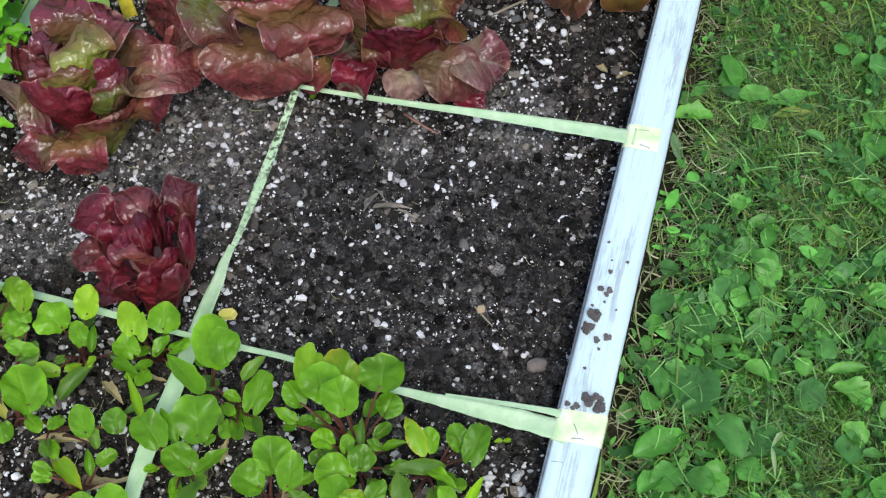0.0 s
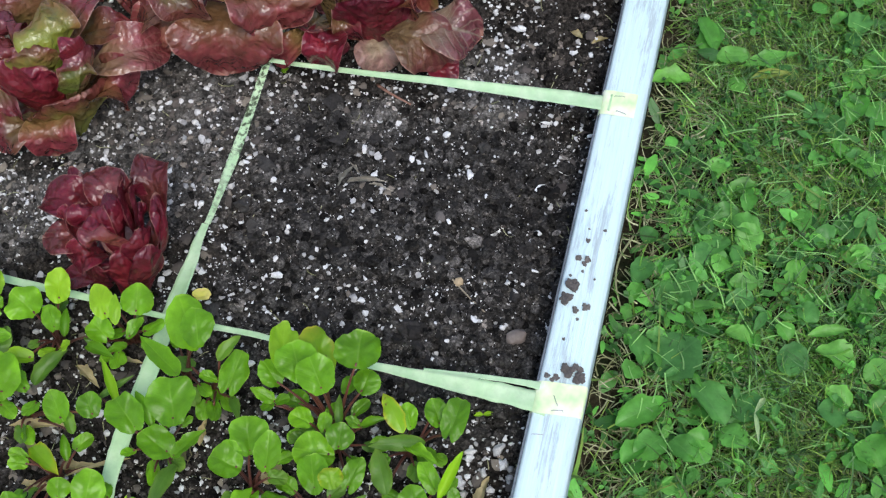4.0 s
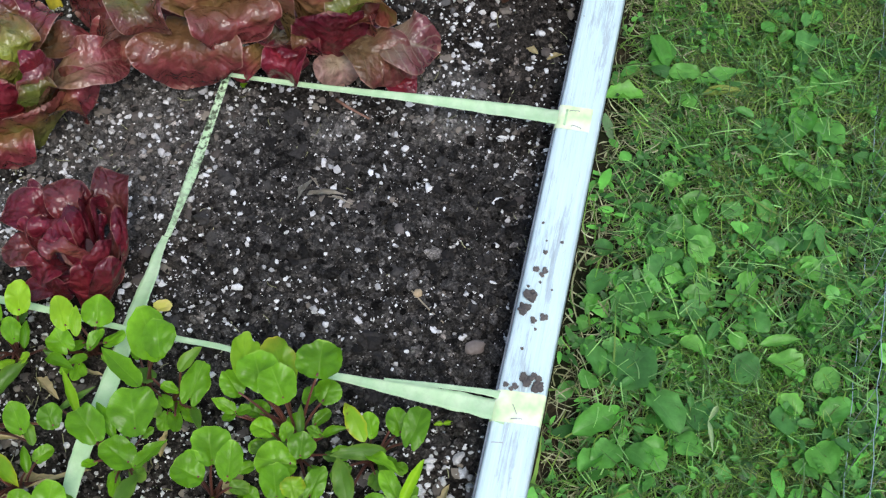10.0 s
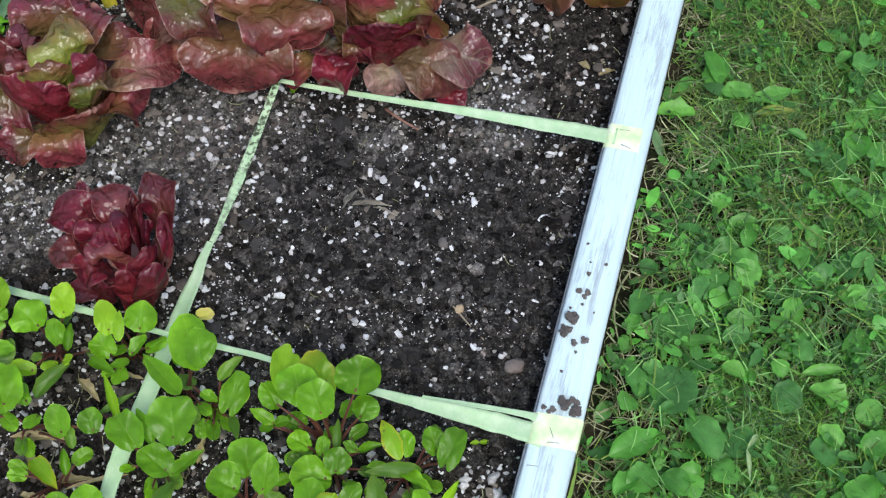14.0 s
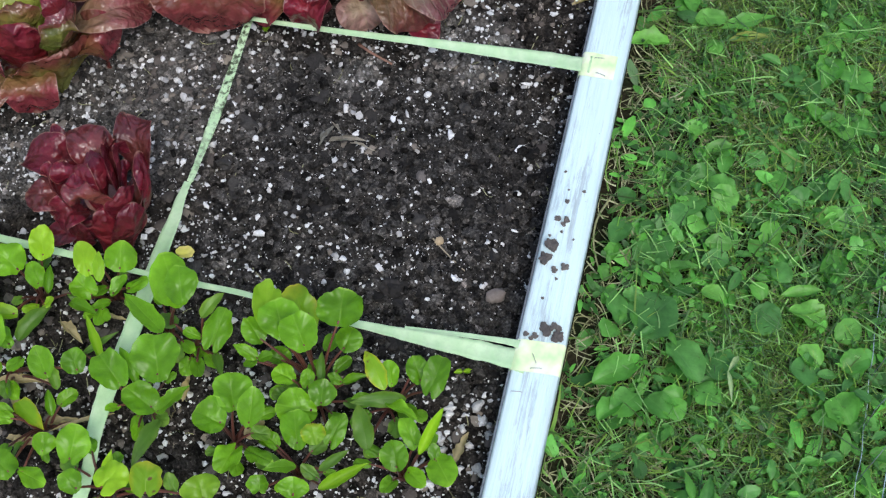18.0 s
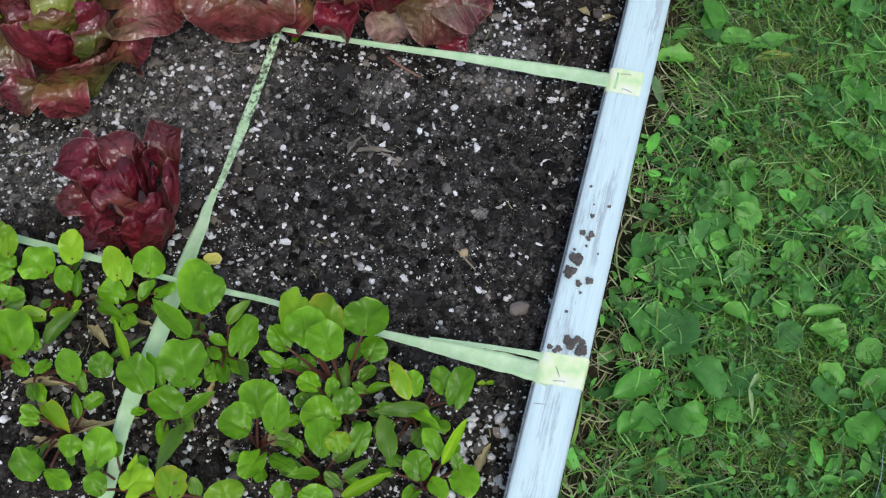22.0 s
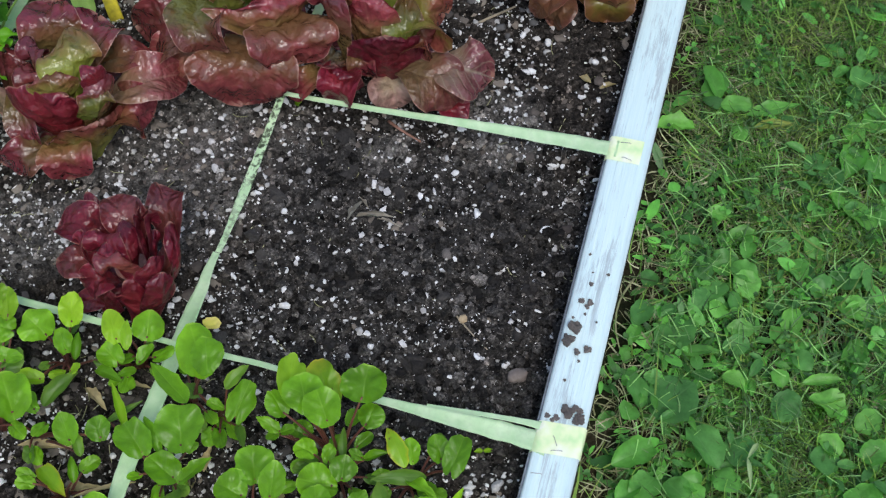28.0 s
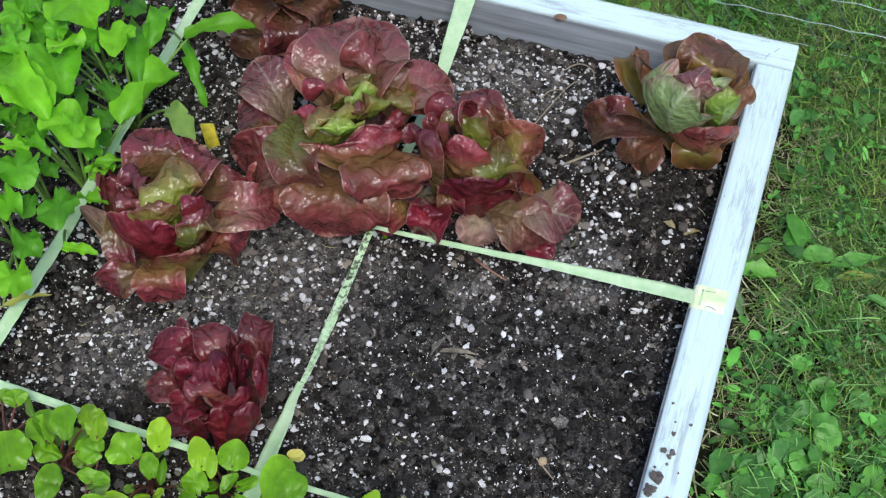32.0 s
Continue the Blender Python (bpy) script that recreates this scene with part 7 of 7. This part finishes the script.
lawn_weed(0.224, 0.243, [
    (0.2, 0.264, -0.108, 0.231, 0.252, -0.106, 0.026, 'g'),
    (0.2, 0.279, -0.108, 0.214, 0.307, -0.106, 0.033, 'd'),
    (0.229, 0.225, -0.108, 0.21, 0.202, -0.106, 0.024, 'g'),
    (0.234, 0.246, -0.108, 0.255, 0.232, -0.106, 0.027, 'g'),
    (0.19, 0.271, -0.108, 0.173, 0.278, -0.106, 0.027, 'd'),
])
lawn_weed(0.106, 0.326, [
    (0.09, 0.306, -0.108, 0.116, 0.318, -0.106, 0.019, 'l'),
    (0.086, 0.33, -0.108, 0.065, 0.331, -0.106, 0.018, 'g'),
    (0.111, 0.307, -0.108, 0.109, 0.286, -0.106, 0.017, 'g'),
])
lawn_weed(0.083, 0.265, [
    (0.083, 0.242, -0.108, 0.072, 0.22, -0.106, 0.024, 'd'),
    (0.077, 0.253, -0.108, 0.068, 0.275, -0.106, 0.019, 'd'),
    (0.096, 0.234, -0.108, 0.091, 0.216, -0.106, 0.021, 'g'),
    (0.03, 0.216, -0.108, 0.02, 0.188, -0.106, 0.023, 'd'),
    (0.022, 0.233, -0.108, 0.029, 0.249, -0.106, 0.021, 'd'),
])
lawn_weed(0.07, 0.129, [
    (0.108, 0.16, -0.108, 0.129, 0.153, -0.106, 0.019, 'l'),
    (0.055, 0.14, -0.108, 0.039, 0.14, -0.106, 0.015, 'd'),
])
lawn_weed(0.156, 0.323, [
    (0.144, 0.303, -0.108, 0.131, 0.317, -0.106, 0.022, 'd'),
    (0.165, 0.308, -0.108, 0.178, 0.323, -0.106, 0.024, 'g'),
    (0.155, 0.299, -0.108, 0.163, 0.275, -0.106, 0.022, 'd'),
])
lawn_weed(0.027, 0.164, [
    (0.021, 0.171, -0.108, 0.025, 0.189, -0.106, 0.016, 'g'),
    (0.022, 0.149, -0.108, 0.014, 0.163, -0.106, 0.012, 'l'),
])
lawn_weed(0.035, 0.694, [
    (0.021, 0.678, -0.108, 0.033, 0.702, -0.106, 0.027, 'g'),
    (0.03, 0.658, -0.108, 0.017, 0.633, -0.106, 0.024, 'd'),
])
lawn_weed(0.033, 0.491, [
    (0.045, 0.467, -0.108, 0.053, 0.506, -0.106, 0.027, 'g'),
    (0.058, 0.463, -0.108, 0.091, 0.469, -0.106, 0.021, 'l'),
])
lawn_weed(0.099, 0.273, [
    (0.08, 0.27, -0.108, 0.104, 0.284, -0.106, 0.028, 'g'),
    (0.093, 0.256, -0.108, 0.081, 0.232, -0.106, 0.026, 'd'),
    (0.104, 0.253, -0.108, 0.128, 0.266, -0.106, 0.028, 'g'),
])


def random_weed(rng, x, y, size):
    leaves = []
    k = rng.integers(3, 7)
    a0 = rng.uniform(0, 6.283)
    for i in range(k):
        a = a0 + i * 6.283 / k + rng.uniform(-0.4, 0.4)
        l, s = size * rng.uniform(0.6, 1.1), rng.uniform(0.2, 0.7) * size
        h = rng.uniform(-0.122, -0.100)
        leaves.append((x + math.cos(a) * s, y + math.sin(a) * s, h, x + math.cos(a) * (s + l), y + math.sin(a) * (s + l), h + rng.uniform(-0.008, 0.004), l * rng.uniform(0.30, 0.62), "ggdd"[rng.integers(4)]))
    lawn_weed(x, y, leaves)


wr = np.random.default_rng(77)
for n, x0, x1, y0, y1, small, big in ((62, 0.03, 0.30, -0.12, 0.30, 0.009, 0.020), (40, 0.12, 0.32, -0.12, 0.40, 0.012, 0.028), (26, 0.16, 0.32, 0.36, 0.56, 0.012, 0.024), (22, 0.03, 0.32, 0.40, 0.95, 0.008, 0.018), (10, -0.45, 0.0, 0.68, 0.95, 0.010, 0.020)):
    for _ in range(n):
        random_weed(wr, wr.uniform(x0, x1), wr.uniform(y0, y1), wr.uniform(small, big))


def lawn_points(n, rng, spots, worn=True):
    """Random places over the given boxes, in shares by area, outside the bed."""
    area = np.array([(b - a) * (d - c) for a, b, c, d in spots])
    pick = rng.choice(len(spots), n, p=area / area.sum())
    s = np.array(spots)[pick]
    x, y = s[:, 0] + rng.uniform(0, 1, n) * (s[:, 1] - s[:, 0]), s[:, 2] + rng.uniform(0, 1, n) * (s[:, 3] - s[:, 2])
    if not worn:
        return x, y
    # little grows in the trampled strip of earth along the side board
    bare = (x > 0) & (x < 0.034 + 0.012 * value_noise(x, y, 0.06, 61)) & (y < 0.66) & (rng.uniform(0, 1, n) < 0.7)
    return np.where(bare, x + 0.04 + rng.uniform(0, 0.25, n), x), y


NEAR = [(0.003, 0.36, -0.20, 1.02), (-0.55, 0.003, 0.652, 1.02)]
WIDE = [(0.36, 2.6, -2.2, 2.8), (-2.9, 0.36, 1.02, 2.8), (-2.9, -1.26, -2.2, 1.02), (-1.26, 0.36, -2.2, -0.62), (0.003, 0.36, -0.62, -0.20), (-1.26, -0.55, 0.652, 1.02)]


def blades(name, n, rng, spots, mat, length, width, lean, label, category, rise=0.0, twist=0.9, worn=True, oval=False, keep=None):
    x, y = lawn_points(n, rng, spots, worn)
    if keep is not None:
        ok = rng.uniform(0, 1, n) < keep(x, y)
        x, y = x[ok], y[ok]
        n = len(x)
    l, w = rng.uniform(*length, n), rng.uniform(*width, n)
    a, tilt, bend = rng.uniform(0, 6.283, n), rng.uniform(*lean, n), rng.uniform(-0.9, 0.5, n)
    side = rng.uniform(-twist, twist, n)
    z0 = lawn_z(x, y) + rise * rng.uniform(0, 1, n)
    V, U = [], []
    px, py, pz = x.copy(), y.copy(), z0.copy()
    k = 5
    for i in range(k):
        s = i / (k - 1)
        e = np.clip(tilt + bend * s, -0.15, 1.4)
        az = a + side * s
        half = w / 2 * (math.sin(math.pi * (0.06 + 0.90 * s ** 0.85)) ** 0.7 if oval else 1 - s ** 2.2) + 0.00008
        sx, sy = -np.sin(az) * half, np.cos(az) * half
        V += [np.stack([px + sx, py + sy, pz], 1), np.stack([px - sx, py - sy, pz + half * 0.5], 1)]
        U += [np.stack([np.zeros(n), np.full(n, s)], 1), np.stack([np.ones(n), np.full(n, s)], 1)]
        step = l / (k - 1)
        px, py, pz = px + np.cos(az) * np.cos(e) * step, py + np.sin(az) * np.cos(e) * step, np.maximum(pz + np.sin(e) * step, LAWN_Z + 0.001)
        inside = (px < 0.0015) & (py < 0.650) & (px > -1.258) & (py > -0.61)
        px = np.where(inside & (py < 0.62), np.maximum(px, 0.0015), px)
        py = np.where(inside & (py >= 0.62), np.maximum(py, 0.650), py)
    v = np.stack(V, 1).reshape(-1, 3)
    uv = np.stack(U, 1).reshape(-1, 2)
    b = (np.arange(n) * 2 * k)[:, None]
    f = np.concatenate([np.stack([b[:, 0] + 2 * i, b[:, 0] + 2 * i + 1, b[:, 0] + 2 * i + 3, b[:, 0] + 2 * i + 2], 1) for i in range(k - 1)])
    return tagged(new(name, mesh(name, v, f, mat, uvs=uv)), label, category, kind="stuff")


def clover(name, n, rng, spots, mat, label, dense):
    """Three-leaved clover: small heart-shaped leaflets round each stalk's top."""
    x, y = lawn_points(n, rng, spots)
    ok = rng.uniform(0, 1, n) < dense(x, y)
    x, y = x[ok], y[ok]
    n = len(x)
    z = lawn_z(x, y) + rng.uniform(0.006, 0.028, n)
    r = rng.uniform(0.0028, 0.0062, n)
    a0 = rng.uniform(0, 6.283, n)
    tx, ty = rng.uniform(-0.45, 0.45, n), rng.uniform(-0.45, 0.45, n)
    V, U = [], []
    shape = [(0, 0, 0.5, 0), (0.45, -0.42, 0.1, 0.35), (0.95, -0.50, 0, 0.7), (1.22, -0.25, 0.25, 1), (1.12, 0, 0.5, 0.9), (1.22, 0.25, 0.75, 1), (0.95, 0.50, 1, 0.7), (0.45, 0.42, 0.9, 0.35)]
    for j in range(3):
        a = a0 + j * 2.094 + rng.uniform(-0.15, 0.15, n)
        c, s = np.cos(a), np.sin(a)
        for p, q, u, v in shape:
            X, Y = (p * c - q * s) * r, (p * s + q * c) * r
            V.append(np.stack([x + X, y + Y, z + X * tx + Y * ty + abs(q) * r * 0.5 - p * p * r * 0.12], 1))
            U.append(np.tile((u, v), (n, 1)))
    v = np.stack(V, 1).reshape(-1, 3)
    uv = np.stack(U, 1).reshape(-1, 2)
    m = len(shape)
    b = (np.arange(n) * 3 * m)[:, None]
    f = []
    for j in range(3):
        for i in range(1, m - 1):
            f.append(np.stack([b[:, 0] + j * m, b[:, 0] + j * m + i, b[:, 0] + j * m + i + 1], 1))
    return tagged(new(name, mesh(name, v, np.concatenate(f), mat, uvs=uv)), label, "clover", kind="stuff")


GRASS = leaf_mat("grass_blade", (0.120, 0.280, 0.046), (0.15, 0.32, 0.054), (0.20, 0.37, 0.09), 0.8, 0.42, 0.2, 0.3, 0.2, 0.25, island=True, olive=(0.23, 0.30, 0.075))
LEAFLET = leaf_mat("small_weed_leaf", (0.118, 0.375, 0.066), (0.13, 0.40, 0.068), (0.17, 0.36, 0.10), 0.85, 0.38, 0.15, 0.3, 0.3, 0.25, island=True, spec=0.45)
CUT = leaf_mat("cut_grass_blade", (0.25, 0.46, 0.16), (0.28, 0.49, 0.17), (0.26, 0.42, 0.16), 0.8, 0.4, 0.2, 0.3, 0.2, 0.25, island=True)
CLOVER = leaf_mat("clover_leaf", (0.095, 0.28, 0.055), (0.11, 0.31, 0.06), (0.15, 0.33, 0.10), 0.8, 0.45, 0.2, 0.3, 0.3, 0.22, island=True)
gr = np.random.default_rng(9)
low = lambda x, y: np.clip(0.9 - 1.6 * np.clip(y - 0.25, 0, 1), 0.6, 0.9) * np.clip(0.75 + 0.7 * value_noise(x, y, 0.06, 51), 0.1, 1)
# grass and thatch prevail in the trodden upper part, broad-leaved weeds in the lower
grassy = lambda x, y: np.clip(0.36 + 1.5 * np.clip(y - 0.20, 0, 1) + 0.6 * value_noise(x, y, 0.07, 53), 0.2, 1)
trodden = lambda x, y: grassy(x, y) * np.where((x > 0) & (y < 0.66), np.clip(0.35 + 5.0 * x, 0.35, 1), 1)
weedy = lambda x, y: np.clip(1.0 - 4.2 * np.clip(y - 0.24, 0, 0.2) + 2.6 * np.clip(y - 0.50, 0, 1) + 1.5 * np.clip(x - 0.14, 0, 1), 0.15, 1) * np.clip(0.7 + 0.8 * value_noise(x, y, 0.05, 57), 0.1, 1)
blades("thatch", 38000, gr, NEAR, STRAW, (0.008, 0.034), (0.0004, 0.0013), (-0.1, 0.4), "dry cut grass and thatch in the lawn", "dry grass", 0.014, 1.3, keep=grassy)
blades("grass", 78000, gr, NEAR, GRASS, (0.008, 0.036), (0.0005, 0.0015), (-0.1, 0.9), "short mown green grass", "grass", 0.020, 2.2, keep=trodden)
blades("small_weed_leaves", 10500, gr, NEAR, LEAFLET, (0.009, 0.020), (0.0030, 0.0072), (-0.1, 0.7), "small broad weed leaves close together", "weed", 0.020, 0.6, oval=True, keep=weedy)
blades("broad_weed_leaves", 1500, gr, NEAR, LEAFLET, (0.014, 0.030), (0.008, 0.016), (-0.1, 0.5), "broad weed leaves lying over one another", "weed", 0.022, 0.4, oval=True, keep=weedy)
blades("grass_long", 700, gr, NEAR, GRASS, (0.045, 0.085), (0.0008, 0.0018), (0.05, 0.5), "long loose green grass blades", "grass", 0.022, 1.2)
blades("cut_grass", 4200, gr, [(0.035, 0.36, -0.20, 0.55)], CUT, (0.012, 0.045), (0.0005, 0.0013), (-0.1, 0.30), "pale green cut grass lying over the weeds", "grass", 0.030, 0.7)
blades("edge_straw", 330, gr, [(0.003, 0.045, -0.20, 0.66)], STRAW, (0.012, 0.045), (0.0005, 0.0014), (-0.1, 0.5), "dry straw along the foot of the side board", "dry grass", 0.012, 0.8, False)
clover("clover", 3000, gr, NEAR, CLOVER, "small clover leaves in the lawn", low)
blades("far_grass", 32000, gr, WIDE, GRASS, (0.03, 0.08), (0.003, 0.006), (0.1, 0.9), "mown grass round the bed", "grass", 0.006)


# ---- the wire netting ----
def netting(name, x0, y0, x1, y1, lean, label):
    """Low poultry netting standing on the lawn: kinked line wires, and thin slanting wires between them."""
    net = thing(name, x0, y0, LAWN_Z, label, "wire fence", "wire netting round the bed")
    rng = fresh()
    d = np.array([x1 - x0, y1 - y0])
    l = np.linalg.norm(d)
    d = d / l
    e = np.array([d[1], -d[0]])
    n = int(l / 0.024)
    rows = []
    for k in range(6):
        s = np.arange(n + 1) * l / n
        z = 0.022 + k * 0.040 + 0.0011 * np.where((np.arange(n + 1) + k) % 2, 1, -1) + rng.normal(0, 0.0005, n + 1)
        off = lean * z + 0.0016 * np.sin(s * 7 + k) + rng.normal(0, 0.0005, n + 1)
        p = np.stack([s * d[0] + off * e[0], s * d[1] + off * e[1], z], 1)
        rows.append(p)
        part("line_wire", tube_mesh("line_wire", spline(p, len(p) * 3), 0.00038, ZINC, 5), ZINC, net)
    V, F = [], []
    for k in range(5):
        for i in range(k % 2, n - 1, 2):
            a, b = rows[k][i], rows[k + 1][i + 1]
            m = tube_mesh("slant_wire", [a, (a + b) / 2 + rng.normal(0, 0.0012, 3), b], 0.0004, DARK_WIRE, 4)
            off = len(V)
            V += [v.co[:] for v in m.vertices]
            F += [[off + q for q in p.vertices] for p in m.polygons]
            bpy.data.meshes.remove(m)
    part("slant_wires", mesh("slant_wires", V, F, DARK_WIRE), DARK_WIRE, net)
    return net


DARK_WIRE = material("dull_wire", (0.20, 0.23, 0.25), 0.5)[0]
DARK_WIRE.node_tree.nodes["Principled BSDF"].inputs["Metallic"].default_value = 0.6
netting("wire_netting", 0.2334, -0.9, 0.270, 0.758, 0.29, "low galvanised wire netting standing along the side of the bed")
netting("wire_netting", 0.271, 0.760, -1.3, 0.766, 0.0, "low galvanised wire netting standing behind the end board")

# odd bits in the grass
for pts, r in (([(0.012, 0.245, -0.118), (0.003, 0.212, -0.112), (0.006, 0.180, -0.11), (0.026, 0.138, -0.115)], 0.0012), ([(0.01, 0.205, -0.115), (0.03, 0.185, -0.112), (0.05, 0.165, -0.116)], 0.0011),
               ([(0.03, 0.30, -0.118), (0.012, 0.285, -0.112), (0.02, 0.262, -0.118)], 0.0010)):
    twig("straw_stalk", pts, r, STRAW, "dry pale stalk lying in the lawn", "stalk")
PALE_LEAF = leaf_mat("pale_curled_leaf", (0.42, 0.56, 0.30), (0.48, 0.60, 0.36), (0.5, 0.6, 0.4), 0.8, 0.4, 0.2, 0.3, 0.4, 0.25)
new_leaf = thing("curled_leaf", 0.146, 0.078, float(lawn_z(0.146, 0.078)), "pale green curled leaf lying on the weeds", "leaf")
for foot, tip, w in (((0.002, 0.022, 0.030), (-0.006, 0.002, 0.036), 0.007), ((-0.006, 0.004, 0.036), (0.002, -0.022, 0.030), 0.006)):
    part("leaf_half", leaf_mesh(foot, tip, w, PALE_LEAF, fresh(), "lance", 0.15, 0.9, 0.2, 0.02, 8, 12), PALE_LEAF, new_leaf)
